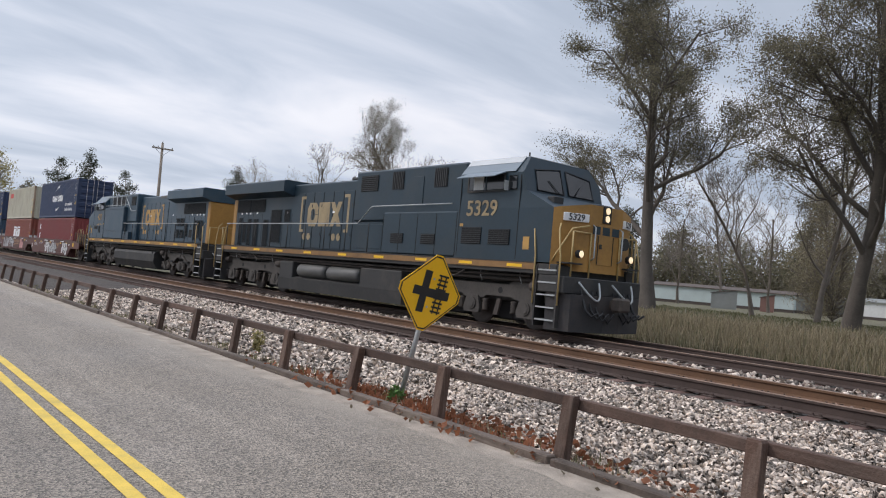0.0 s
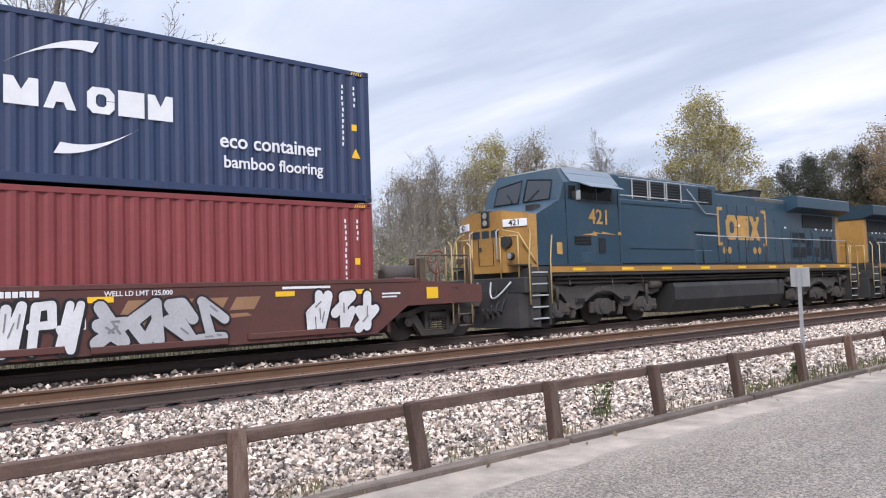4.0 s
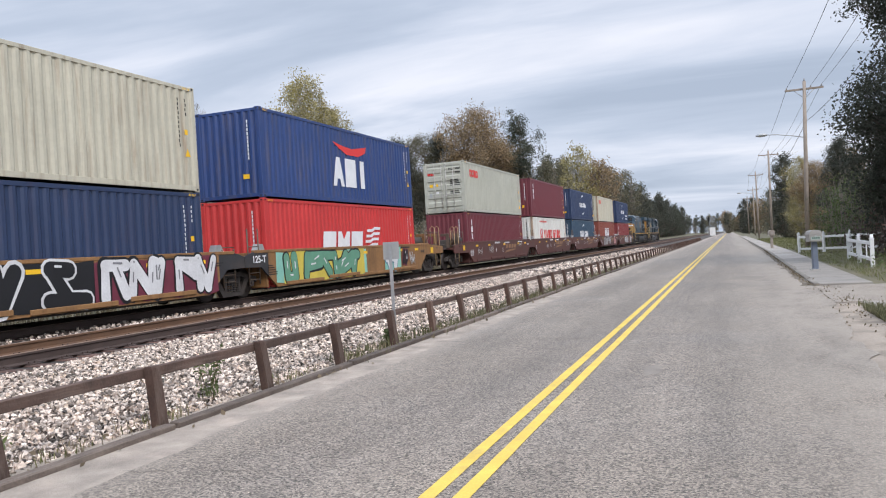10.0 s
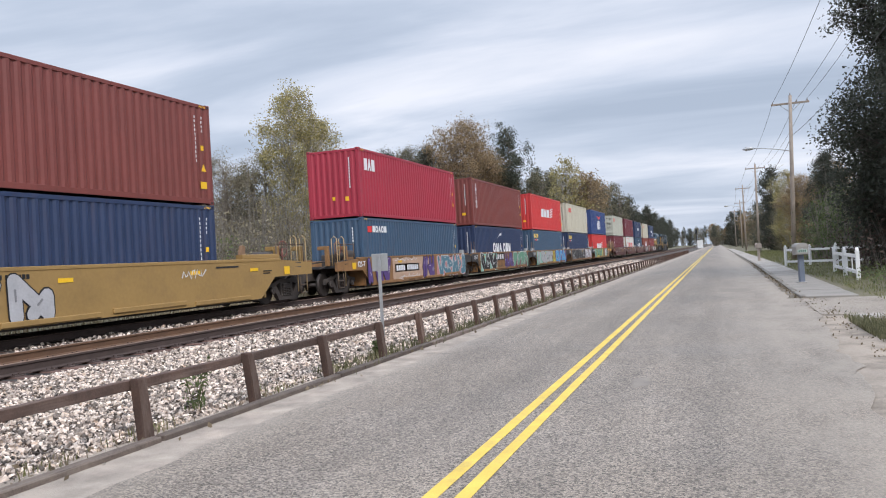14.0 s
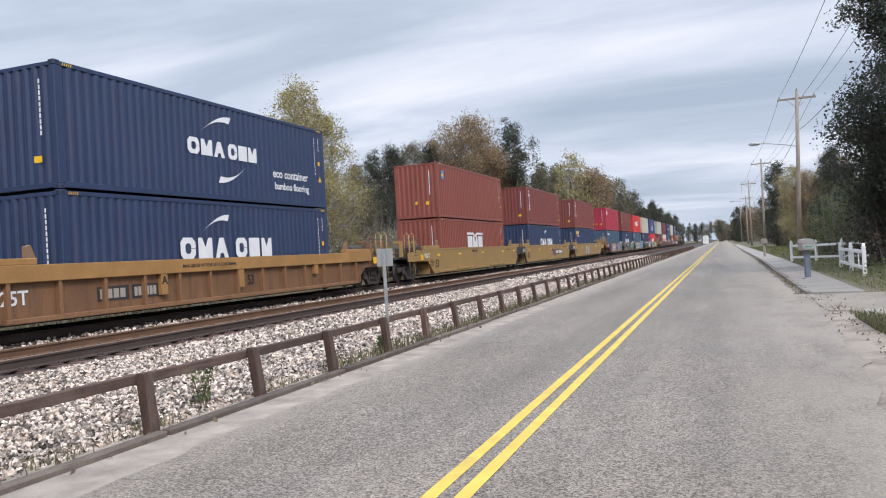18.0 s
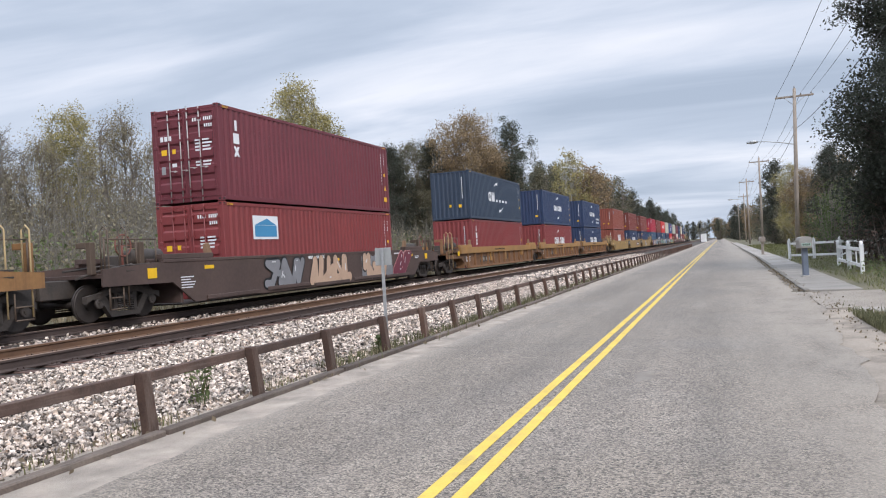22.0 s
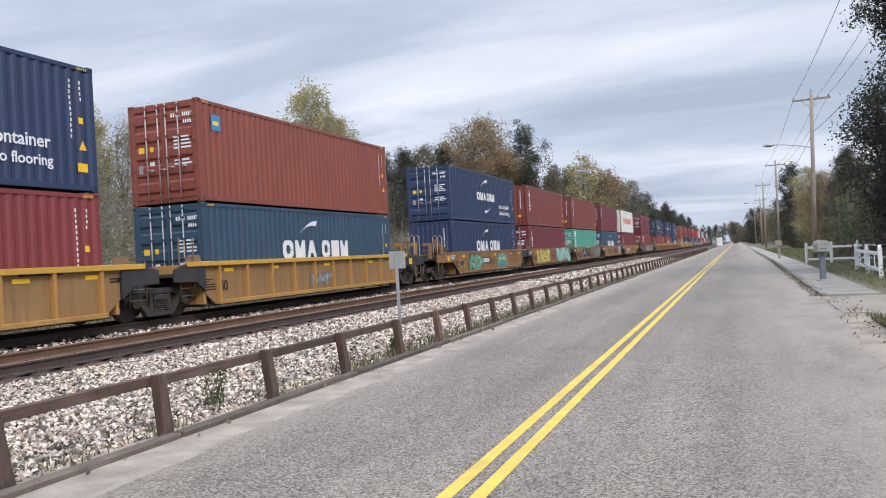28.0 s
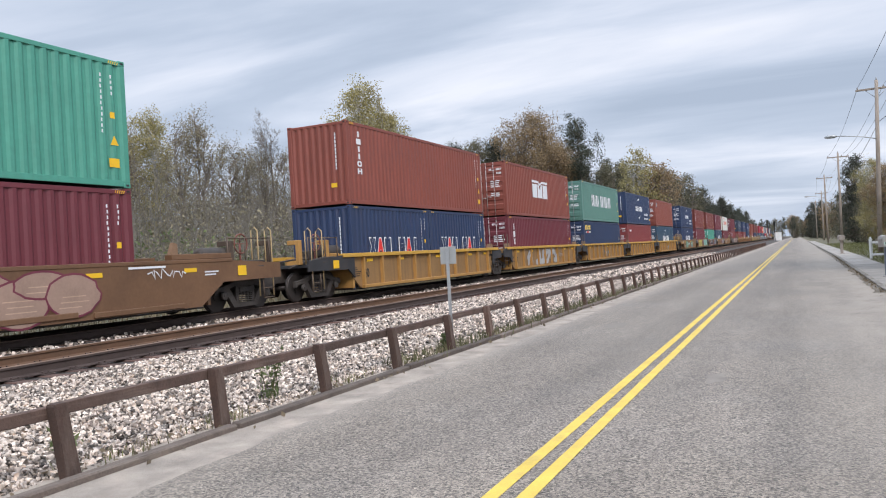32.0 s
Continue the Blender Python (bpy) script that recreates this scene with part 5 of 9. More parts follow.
            tube(bm, [(0.85, sgn * (hw + 0.25), 1.98), (0.85, sgn * (hw + 0.32), 1.98), (0.85, sgn * (hw + 1.33), 1.98), (0.85, sgn * (hw + 1.4), 1.98)], [0.12, 0.22, 0.22, 0.12], 14)
            part("air_reservoir", bm, GEAR, root)
            bm = BM()
            yw = sgn * (hw + 1.75)
            ring = [(1.04, yw + 0.27 * math.cos(0.3927 * i), 2.28 + 0.27 * math.sin(0.3927 * i)) for i in range(17)]
            tube(bm, ring, 0.02, 6, False)
            for i in range(0, 16, 4):
                tube(bm, [(1.0, yw, 2.28), ring[i]], 0.013, 5)
            tube(bm, [(1.0, yw, 1.6), (1.0, yw, 2.28)], 0.03, 6)
            part("brake_wheel", bm, mat("rusty_brake_wheel", (0.20, 0.07, 0.05), 0.7, var=0.2, bump=0.1), root)
            post_paint = p if kind in ("clean_tan", "tan", "ribbed", "old_ribbed") else HAND_GREY
            bm = BM()
            for yy in (e - 1.72, e - 1.12):
                tube(bm, [(1.4, sgn * yy, 0.8), (1.4, sgn * yy, 2.62), (1.3, sgn * yy, 2.72), (1.18, sgn * yy, 2.62), (1.18, sgn * yy, 1.6)], 0.02, 6)
            part("grab_loop", bm, RAIL_GOLD_DULL if kind != "dark" else HAND_GREY, root)
            for yy in (hw + 1.15, e - 0.98):
                bm = BM()
                box(bm, 1.02, 1.16, *sorted((sgn * yy, sgn * (yy + 0.16))), 1.6, 2.36, 0.012)
                box(bm, 0.72, 1.02, *sorted((sgn * yy, sgn * (yy + 0.16))), 2.22, 2.36, 0.012)
                part("stanchion", bm, post_paint, root)
            bm = BM()
            for zz in (1.66, 1.80):
                tube(bm, [(1.43, sgn * (hw + 1.3), zz), (1.46, sgn * (e - 1.6), zz - 0.02)], 0.022, 6)
            tube(bm, [(1.3, sgn * (hw + 1.4), 1.62), (1.35, sgn * (e - 1.9), 1.8), (1.1, sgn * (e - 1.0), 1.66), (0.9, sgn * (e - 0.6), 1.5)], 0.03, 6)
            part("brake_pipe", bm, GEAR, root)
            bm = BM()
            box(bm, 0.2, 0.75, *sorted((sgn * (hw + 1.1), sgn * (hw + 1.6))), 1.6, 2.05, 0.03)
            tube(bm, [(0.9, sgn * (hw + 1.0), 1.65), (0.6, sgn * (hw + 1.9), 1.8), (0.2, sgn * (e - 0.9), 1.7)], 0.03, 6)
            part("brake_valve", bm, GEAR, root)
            bm = BM()
            for yy in (e - 1.55, e - 1.1):
                tube(bm, [(1.4, sgn * yy, 0.75), (1.4, sgn * yy, 1.3)], 0.02, 6)
            for zz in (0.75, 1.02):
                tube(bm, [(1.4, sgn * (e - 1.55), zz), (1.4, sgn * (e - 1.1), zz)], 0.02, 6)
            part("corner_step", bm, HAND_GREY, root)
            part("yellow_plate", sheet_x(BM(), XS + 0.045, [quad(sgn * (hw + 1.25) - 0.2, 1.42, 0.34, 0.26)]), YELLOW_MARK, root)
            bm = BM()
            box(bm, 0.62, 1.1, *sorted((sgn * (hw + 0.45), sgn * (hw + 1.0))), 1.6, 1.92, 0.02)
            part("brake_box", bm, p, root)
        else:
            bm = BM()
            for yy in (hw + 0.45, hw + 1.0):
                tube(bm, [(1.35, sgn * yy, 0.85), (1.35, sgn * yy, 2.55 if sgn < 0 else 1.95)], 0.022, 6)
            for k in range(6):
                tube(bm, [(1.35, sgn * (hw + 0.45), 1.0 + 0.2 * k), (1.35, sgn * (hw + 1.0), 1.0 + 0.2 * k)], 0.016, 5)
            part("ladder", bm, HAND_GREY, root)
            bm = BM()
            prism(bm, [(sgn * (hw + 0.1), 1.86), (sgn * (hw + 0.55), 1.86), (sgn * (hw + 0.42), 2.08), (sgn * (hw + 0.2), 2.08)], "x", 1.15, 1.35)
            part("guide_horn", bm, STEEL if kind in ("brown", "tan") and seed < 11 else mat("rusty_bracket", (0.22, 0.13, 0.075), 0.7, var=0.25, bump=0.1), root)
            if sgn < 0:
                car_truck(root, -art)
    if size == 53:
        for sgn in (1, -1):
            for sx in (-1, 1):
                ya, yb = sorted((sgn * (hw - 1.25), sgn * (hw + 0.85)))
                part("end_guide", box(BM(), *sorted((sx * (XS - 0.22), sx * (XS + 0.02))), ya, yb, zt + 0.062, zt + 0.20, 0.012), CHORD_PAINT.get(kind, p), root)
                ya, yb = sgn * (hw - 1.25), sgn * (hw - 1.02)
                part("guide_horn", prism(BM(), [(ya, zt + 0.2), (yb, zt + 0.2), (yb, zt + 0.44), ((ya + yb) / 2, zt + 0.48)], "x", *sorted((sx * (XS - 0.14), sx * (XS - 0.02)))), mat("rusty_bracket", (0.22, 0.13, 0.075), 0.7, var=0.25, bump=0.1), root)
    # marks on the side
    X = XS - 0.058 if "ribbed" in kind else XS + 0.032
    cm = WHITE_MARK if kind in ("brown", "umber", "dark") else BLACK
    refl = [quad(y, 1.58, 0.42, 0.10) for y in (-hw + 0.8, -hw / 2, 0.1, hw / 2 + 0.4, hw - 0.9)]
    for q in refl:
        part("reflector_strip", sheet_x(BM(), X + 0.012, [q]), YELLOW_MARK, root)
    tagged(part("data_line", sheet_x(BM(), X + 0.011, [quad(-hw - 0.2 + 0.0 * i, 1.1 + 0.07 * i, rng.uniform(0.3, 0.6), 0.028) for i in range(5)] + [quad(hw - 2.6, 1.72, 1.1, 0.05), quad(hw - 0.2, 1.55, 0.5, 0.035), quad(hw - 0.2, 1.48, 0.4, 0.035)]), cm, root), kind="stuff")
    if plate == "black":
        y = 2.2 if size == 53 else -3.4
        part("number_plate_ground", sheet_x(BM(), X + 0.010, [quad(y - 0.15, 1.16, 2.9, 0.36)]), BLACK, root)
        for q in blocks(y, 1.22, 1.05, 0.24, 4, 0.2) + blocks(y + 1.25, 1.22, 1.4, 0.24, 6, 0.2):
            part("number_mark", sheet_x(BM(), X + 0.013, [q]), WHITE_MARK, root)
    elif plate and kind != "old_ribbed":
        y = 0.2
        for q in blocks(-1.75, 1.70, 0.5, 0.1, 4, 0.2) + blocks(-1.2, 1.70, 0.6, 0.1, 6, 0.2):
            part("number_mark", sheet_x(BM(), X + 0.010, [q]), cm, root)
    if kind == "brown" and size == 40:
        lettering("WELL LD LMT 125,000", 0.12, WHITE_MARK, root, (X + 0.01, 0.95, 1.72))
        lettering("ACDEB"[seed - 1] if 0 < seed < 6 else "A", 0.3, WHITE_MARK, root, (X + 0.01, -1.49, 1.29))
        part("emblem", sheet_x(BM(), X + 0.004, [[(0.42, 1.08), (3.05, 1.24), (2.95, 1.3), (0.75, 1.24)]]), EMBLEM_TAN, root)
        for k in range(4):
            y = 0.62 + 0.66 * k
            part("emblem_block", sheet_x(BM(), X + 0.004, [[(y, 1.36), (y + 0.5, 1.36), (y + 0.64, 1.6), (y + 0.14, 1.6)]]), EMBLEM_TAN, root)
        part("data_panel", sheet_x(BM(), X + 0.004, [[(-0.14, 1.15), (0.08, 1.15), (0.08, 1.4), (-0.14, 1.4)], ]), WHITE_MARK, root)
        part("data_panel_field", sheet_x(BM(), X + 0.007, [[(-0.12, 1.17), (0.06, 1.17), (0.06, 1.38), (-0.12, 1.38)]]), p, root)
    if kind == "old_ribbed":
        lettering("MAX GROSS WT FOR 53 FT CONTAINER", 0.13, BLACK, root, (XS + 0.073, -1.3, 1.7))
        lettering("125T", 0.42, WHITE_MARK, root, (X + 0.01, -hw + 0.6, 1.2))
        for y in (-3.2, 0.15, 4.6):
            part("bracket", box(BM(), XS - 0.06, XS + 0.06, y - 0.12, y + 0.12, 1.0 if y != 4.6 else 1.2, zt - 0.302, 0.008), CHORD_PAINT[kind], root)
        lettering("A", 0.3, BLACK, root, (XS + 0.064, -3.2, 1.36))
        for y0, w in ((-5.35, 1.0), (-4.25, 0.95)):
            part("number_plate_ground", sheet_x(BM(), X + 0.008, [quad(y0, 0.98, w, 0.34)]), END_BLACK, root)
            for q in blocks(y0 + 0.08, 1.04, w - 0.16, 0.22, 4 if w > 0.97 else 6, 0.2):
                part("number_mark", sheet_x(BM(), X + 0.012, [q]), mat("dull_number_paint", (0.36, 0.32, 0.27), 0.7, var=0.2, bump=0.03), root)
    if big_mark:
        lettering(big_mark, 0.55 if "ribbed" not in kind else 0.42, BLACK, root, (X + 0.01, (-hw + 0.75 if kind != "old_ribbed" else 0.75), 1.18), squeeze=0.85)
    if unit_mark:
        lettering(unit_mark, 0.3, WHITE_MARK, root, (X + 0.01, -hw - 0.62, 1.60))
    return root


# ---------------------------------------------------------------- locomotives
LOCO_BLUE = mat("locomotive_dark_blue", (0.011, 0.031, 0.047), 0.45, var=0.2, scale=0.7, fine=9, bump=0.05, stain=(0.046, 0.050, 0.048), stains=0.5, stain_scale=0.6)
LOCO_BRIGHT = mat("locomotive_blue", (0.021, 0.054, 0.083), 0.42, var=0.16, scale=0.7, fine=9, bump=0.05, stain=(0.075, 0.085, 0.09), stains=0.6, stain_scale=0.8)
LOCO_YELLOW = mat("locomotive_gold", (0.37, 0.195, 0.048), 0.5, var=0.2, scale=0.9, fine=12, bump=0.05, stain=(0.13, 0.08, 0.04), stains=0.55, stain_scale=1.0)
LOCO_GOLD_MARK = mat("gold_lettering", (0.47, 0.27, 0.075), 0.55, var=0.2, scale=3, bump=0.03, stain=(0.1, 0.09, 0.07), stains=0.5, stain_scale=2)
LOCO_GREY = mat("sooty_underframe", (0.032, 0.032, 0.032), 0.65, var=0.3, scale=1.2, fine=14, bump=0.1, stain=(0.1, 0.085, 0.07), stains=0.5)
SILL_BROWN = mat("grimy_gold_stripe", (0.25, 0.135, 0.05), 0.6, var=0.3, scale=1.2, bump=0.05, stain=(0.08, 0.055, 0.035), stains=0.6)
FADED_MARK = mat("faded_gold_lettering", (0.33, 0.255, 0.145), 0.6, var=0.25, scale=3, bump=0.03, stain=(0.06, 0.06, 0.055), stains=0.7, stain_scale=2)
TRUCK_GREY = mat("dusty_truck_frame", (0.068, 0.061, 0.055), 0.75, var=0.35, scale=1.6, fine=16, bump=0.15, stain=(0.05, 0.042, 0.036), stains=0.7)
SLAT_DARK = mat("dark_slat", (0.028, 0.032, 0.036), 0.6, var=0.2, bump=0.05)
LOCO_ROOF = mat("pale_cab_roof", (0.5, 0.52, 0.53), 0.45, var=0.1, bump=0.03)
SHADE_BLUE = mat("faded_blue_shade_paint", (0.16, 0.20, 0.235), 0.45, var=0.12, bump=0.03)
CAB_GLASS = glass("cab_glass", (0.01, 0.012, 0.014), 0.12)
# near-black: painted shade inside vents and holes; also seams and stop blocks
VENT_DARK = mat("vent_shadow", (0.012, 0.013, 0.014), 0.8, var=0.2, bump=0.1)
HEAD_LIGHT = glow("headlight_lens", (1.0, 0.80, 0.52), 1.0)
LENS_GREY = mat("dark_lens", (0.3, 0.3, 0.28), 0.2, var=0.1, bump=0.0)
RAIL_PALE = mat("pale_handrail", (0.40, 0.42, 0.42), 0.5, var=0.1, bump=0.02)
RAIL_GOLD = mat("gold_handrail", (0.46, 0.33, 0.14), 0.5, var=0.1, bump=0.02)


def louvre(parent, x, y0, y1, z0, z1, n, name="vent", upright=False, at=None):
    """A grille on a wall facing +x: a near-black sheet as painted shade, and slats."""
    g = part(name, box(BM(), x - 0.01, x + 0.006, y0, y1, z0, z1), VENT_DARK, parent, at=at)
    bm = BM()
    for k in range(n):
        if upright:
            y = y0 + (y1 - y0) * (k + 0.5) / n
            box(bm, x + 0.004, x + 0.022, y - 0.25 * (y1 - y0) / n, y + 0.1 * (y1 - y0) / n, z0, z1)
        else:
            z = z0 + (z1 - z0) * (k + 0.5) / n
            box(bm, x + 0.004, x + 0.024, y0, y1, z - 0.15 * (z1 - z0) / n, z + 0.2 * (z1 - z0) / n)
    part("slats", bm, SLAT_DARK, g)
    return g


def loco_truck(parent, y, older):
    """Three-axle truck: a bar frame with round-capped boxes between rubber stacks, or (older) a lobed frame with a chevron bar over the middle axle."""
    zc = RAIL + 0.53
    root = part("truck", box(BM(), -0.95, 0.95, -2.6, 2.6, zc + 0.15, zc + 0.6, 0.03), LOCO_GREY, parent, at=(0, y, 0))
    if older:
        half = [(0, 1.62), (1.1, 1.62), (1.35, 1.56), (2.0, 1.66), (2.55, 1.66), (2.82, 1.52), (2.82, 1.34), (2.4, 1.26), (1.8, 1.40), (1.45, 1.02), (1.2, 0.93), (0.92, 0.98), (0.66, 1.30), (0, 1.34)]
    else:
        half = [(0, 1.54), (1.35, 1.54), (1.55, 1.66), (2.5, 1.66), (2.80, 1.46), (2.80, 1.20), (2.5, 1.16), (1.62, 1.16), (1.45, 1.22), (0.5, 1.22), (0.4, 1.14), (0, 1.14)]
    fr = half + [(-a, b) for a, b in half[-2:0:-1]]
    for sx in (-1, 1):
        turn = pose(sx * 1.08, 0, 0, 0, 0, 0 if sx > 0 else 180)
        part("side_frame", prism(BM(), fr, "x", -0.06, 0.08), TRUCK_GREY, root, at=turn)
        if older:
            ch = [(0, 1.53), (0.36, 1.53), (0.92, 1.26), (1.22, 1.26), (1.22, 1.12), (0.9, 1.12), (0.34, 1.40), (0, 1.40)]
            part("chevron_bar", prism(BM(), ch + [(-a, b) for a, b in ch[-2:0:-1]], "x", 0.081, 0.16), TRUCK_GREY, root, at=turn)
            part("centre_block", box(BM(), 0.081, 0.19, -0.12, 0.12, 1.42, 1.56, 0.02), TRUCK_GREY, root, at=turn)
            for e in (-1.06, 1.06):
                part("stop_block", box(BM(), 0.161, 0.19, e - 0.16, e + 0.16, 1.14, 1.24, 0.01), VENT_DARK, root, at=turn)
        for dy in (-2.05, 0, 2.05):
            bm = BM()
            if older:
                prism(bm, [(dy - 0.42, zc - 0.1), (dy - 0.2, zc - 0.22), (dy + 0.2, zc - 0.22), (dy + 0.42, zc - 0.1), (dy + 0.46, zc + 0.08), (dy + 0.22, zc + 0.24), (dy - 0.22, zc + 0.24), (dy - 0.46, zc + 0.08)], "x", 0.02, 0.11)
                disc(bm, 0.11, 0.15, dy, zc, 0.19, 18)
                disc(bm, 0.15, 0.17, dy, zc, 0.13, 6)
            else:
                prism(bm, [(dy - 0.30, zc - 0.24), (dy + 0.30, zc - 0.24), (dy + 0.33, zc - 0.1), (dy + 0.22, zc + 0.22), (dy - 0.22, zc + 0.22), (dy - 0.33, zc - 0.1)], "x", 0.03, 0.13)
                disc(bm, 0.13, 0.16, dy, zc, 0.17, 18)
                disc(bm, 0.16, 0.175, dy, zc, 0.12, 14)
            part("axle_box", bm, TRUCK_GREY, root, at=turn)
            if older and dy:
                part("damper", tube(BM(), [(0.16, dy, zc + 0.0), (0.16, dy, zc + 0.2), (0.16, dy, zc + 0.22), (0.16, dy, zc + 0.62)], [0.035, 0.035, 0.055, 0.055], 8), GEAR, root, at=turn)
                part("link_arm", prism(BM(), [(dy - 0.55, zc - 0.08), (dy + 0.55, zc - 0.08), (dy + 0.5, zc - 0.0), (dy - 0.5, zc + 0.02)], "x", 0.112, 0.145), GEAR, root, at=turn)
            for e in (-0.48, 0.48):
                part("coil_spring", tube(BM(), [(0.05, dy + e, zc - 0.17 + 0.04 * k) for k in range(9)], [0.105 if k % 2 else 0.07 for k in range(9)], 10), GEAR, root, at=turn)
            bm = BM()
            disc(bm, -0.02, 0.02, 0, 0, 0.545, 30)
            disc(bm, -0.08, 0.055, 0, 0, 0.51, 30)
            part("wheel", bm, WHEEL_STEEL, root, at=pose(sx * 0.76, dy, RAIL + 0.547, 0, 0, 0 if sx > 0 else 180))
        if not older:
            for e in (-1.05, 1.05):
                # a flat dark disc, the shade of a hole put into its colour
                part("frame_hole", disc(BM(), 0.079, 0.084, e, 1.38, 0.085, 14), VENT_DARK, root, at=turn)
        for a, b in ((-2.75, -2.2), (2.2, 2.75)):
            part("brake_cylinder", tube(BM(), [(0.14, a, zc + 0.58), (0.14, a + 0.05, zc + 0.58), (0.14, b, zc + 0.58)], [0.08, 0.125, 0.125], 12), GEAR, root, at=turn)
        for e in (-1.3, 0.85):
            part("brake_lever", prism(BM(), [(e - 0.06, 0.72), (e + 0.1, 0.72), (e + 0.2, 1.15), (e + 0.06, 1.15)], "x", -0.02, 0.05), GEAR, root, at=turn)
        part("brake_pipe", tube(BM(), [(0.12, -2.7, zc + 0.62), (0.12, -2.3, zc + 0.76), (0.12, -1.5, zc + 0.72), (0.12, -0.8, zc + 0.68), (0.12, 0.9, zc + 0.72), (0.12, 2.0, zc + 0.78), (0.12, 2.7, zc + 0.62)], 0.022, 6), GEAR, root, at=turn)
        for e in (-1.6, 0.3, 1.8):
            part("safety_chain", tube(BM(), [(0.16, e, 1.92), (0.2, e + 0.05, 1.75), (0.17, e + 0.1, 1.6)], 0.014, 5), RAIL_PALE, root, at=turn)
    for dy in (-2.05, 0, 2.05):
        part("traction_motor", box(BM(), -0.62, 0.62, dy + 0.1 if dy < 2 else dy - 1.1, dy + 1.1 if dy < 2 else dy - 0.1, 0.6, 1.4, 0.05), BLACK, root)
        part("axle", TRUCK["axle"], WHEEL_STEEL, root, at=(0, dy, RAIL + 0.547))
    return root


def cab_shell(bm):
    """The wide cab: cross-section lofted from the rear wall to the windscreen, with the low nose sloping down before it."""
    prof = [(1.47, 2.16), (1.47, 3.50), (1.45, 3.94), (1.47, 4.42), (1.12, 4.86)]
    def front(z):
        return 9.95 if z <= 3.5 else 8.98 - (z - 3.94) * 0.32
    rows = []
    for x, z in prof:
        rows.append([bm.verts.new((sx * x, y, z)) for sx in (-1, 1) for y in (6.35, front(z))])
    for a, b in zip(rows, rows[1:]):
        bm.faces.new((a[0], b[0], b[1], a[1]))
        bm.faces.new((a[2], a[3], b[3], b[2]))
        bm.faces.new((a[1], b[1], b[3], a[3]))
        bm.faces.new((a[0], a[2], b[2], b[0]))
    t = rows[-1]
    bm.faces.new((t[0], t[2], t[3], t[1]))
    bmesh.ops.recalc_face_normals(bm, faces=bm.faces)
    return bm


def locomotive(u, heading, number, blue, older):
    turn = pose(TRACK_B, u, 0, 0, 0, 0 if heading > 0 else 180)
    gold = LOCO_GOLD_MARK if older else FADED_MARK
    root = thing("locomotive", turn, "dark blue and gold diesel freight locomotive, " + ("cab first" if heading > 0 else "running cab last"), "locomotive", "locomotives of the train")
    def P(name, bm, m, parent=None, label="", smooth=False, at=None):
        return part(name, bm, m, parent or root, label, smooth, at)
    P("underframe", box(BM(), -1.46, 1.46, -10.3, 10.2, 1.86, 2.13, 0.02), LOCO_GREY)
    P("walkway", box(BM(), -1.5, 1.5, -10.25, 9.5, 2.13, 2.165), LOCO_GREY)
    for sx in (-1, 1):
        P("sill_stripe", box(BM(), *sorted((sx * 1.462, sx * 1.492)), -9.7, 9.48, 1.97, 2.128), LOCO_YELLOW if older else SILL_BROWN)
        x0 = 1.494 if sx > 0 else -1.494
        refl = [quad(y, 2.01, 0.55, 0.075) for y in (-8.6, -6.4, -4.4, -2.2, 0.2, 2.4, 4.6, 6.6, 8.5)]
        for q in refl:
            P("reflector_strip", sheet_x(BM(), 1.494, [q]), YELLOW_MARK, at=pose(0, 0, 0, 0, 0, 0 if sx > 0 else 180))
    # hood, radiator end, cabinets, cab
    P("engine_hood", box(BM(), -1.0, 1.0, -9.72, 0.595, 2.165, 4.66, 0.05), blue)
    P("radiator_wing", prism(BM(), [(-1.0, 4.20), (-1.48, 4.36), (-1.48, 4.76), (-1.40, 4.81), (1.40, 4.81), (1.48, 4.76), (1.48, 4.36), (1.0, 4.20)], "y", -9.85, -4.25 if not older else -5.0), blue)
    P("hood_end_cap", box(BM(), -1.02, 1.02, -9.80, -9.46, 2.17, 4.19, 0.03), LOCO_YELLOW)
    P("aux_cabinet", box(BM(), -1.25, 1.25, 0.6, 6.345, 3.2, 4.86, 0.05), blue)
    P("lower_cabinet", box(BM(), -1.462, 1.462, 2.7 if not older else 2.4, 6.345, 2.17, 3.45 if not older else 4.1, 0.04), blue)
    P("lower_cabinet", box(BM(), -1.2, 1.2, 0.6, 2.7 if not older else 2.4, 2.17, 3.2, 0.03), blue)
    cab = P("cab", cab_shell(BM()), blue)
    P("cab_roof", prism(BM(), [(-1.12, 4.863), (1.12, 4.863), (0.9, 4.93), (-0.9, 4.93)], "y", 6.4, 8.45), LOCO_ROOF, cab)
    for sx in (-1, 1):
        # the flank slopes in at 45 degrees or so: shade put into the paint below, a white roof edge above
        P("roof_flank", prism(BM(), [(sx * 1.475, 4.44), (sx * 1.263, 4.70), (sx * 1.273, 4.712), (sx * 1.492, 4.452)], "y", 6.4, 8.55), SHADE_BLUE, cab)
        P("roof_edge", prism(BM(), [(sx * 1.262, 4.702), (sx * 1.125, 4.87), (sx * 1.137, 4.888), (sx * 1.280, 4.714)], "y", 6.4, 8.55), LOCO_ROOF if not older else SHADE_BLUE, cab)
    # nose: gold, its plan narrowing forward
    bm = BM()
    plan = [(-1.47, 9.952), (1.47, 9.952), (1.32, 10.10), (0.62, 10.38), (-0.62, 10.38), (-1.32, 10.10)]
    top = [3.50, 3.50, 3.54, 3.66, 3.66, 3.54]
    lo = [bm.verts.new((x, y, 2.0)) for x, y in plan]
    hi = [bm.verts.new((x, y, z)) for (x, y), z in zip(plan, top)]
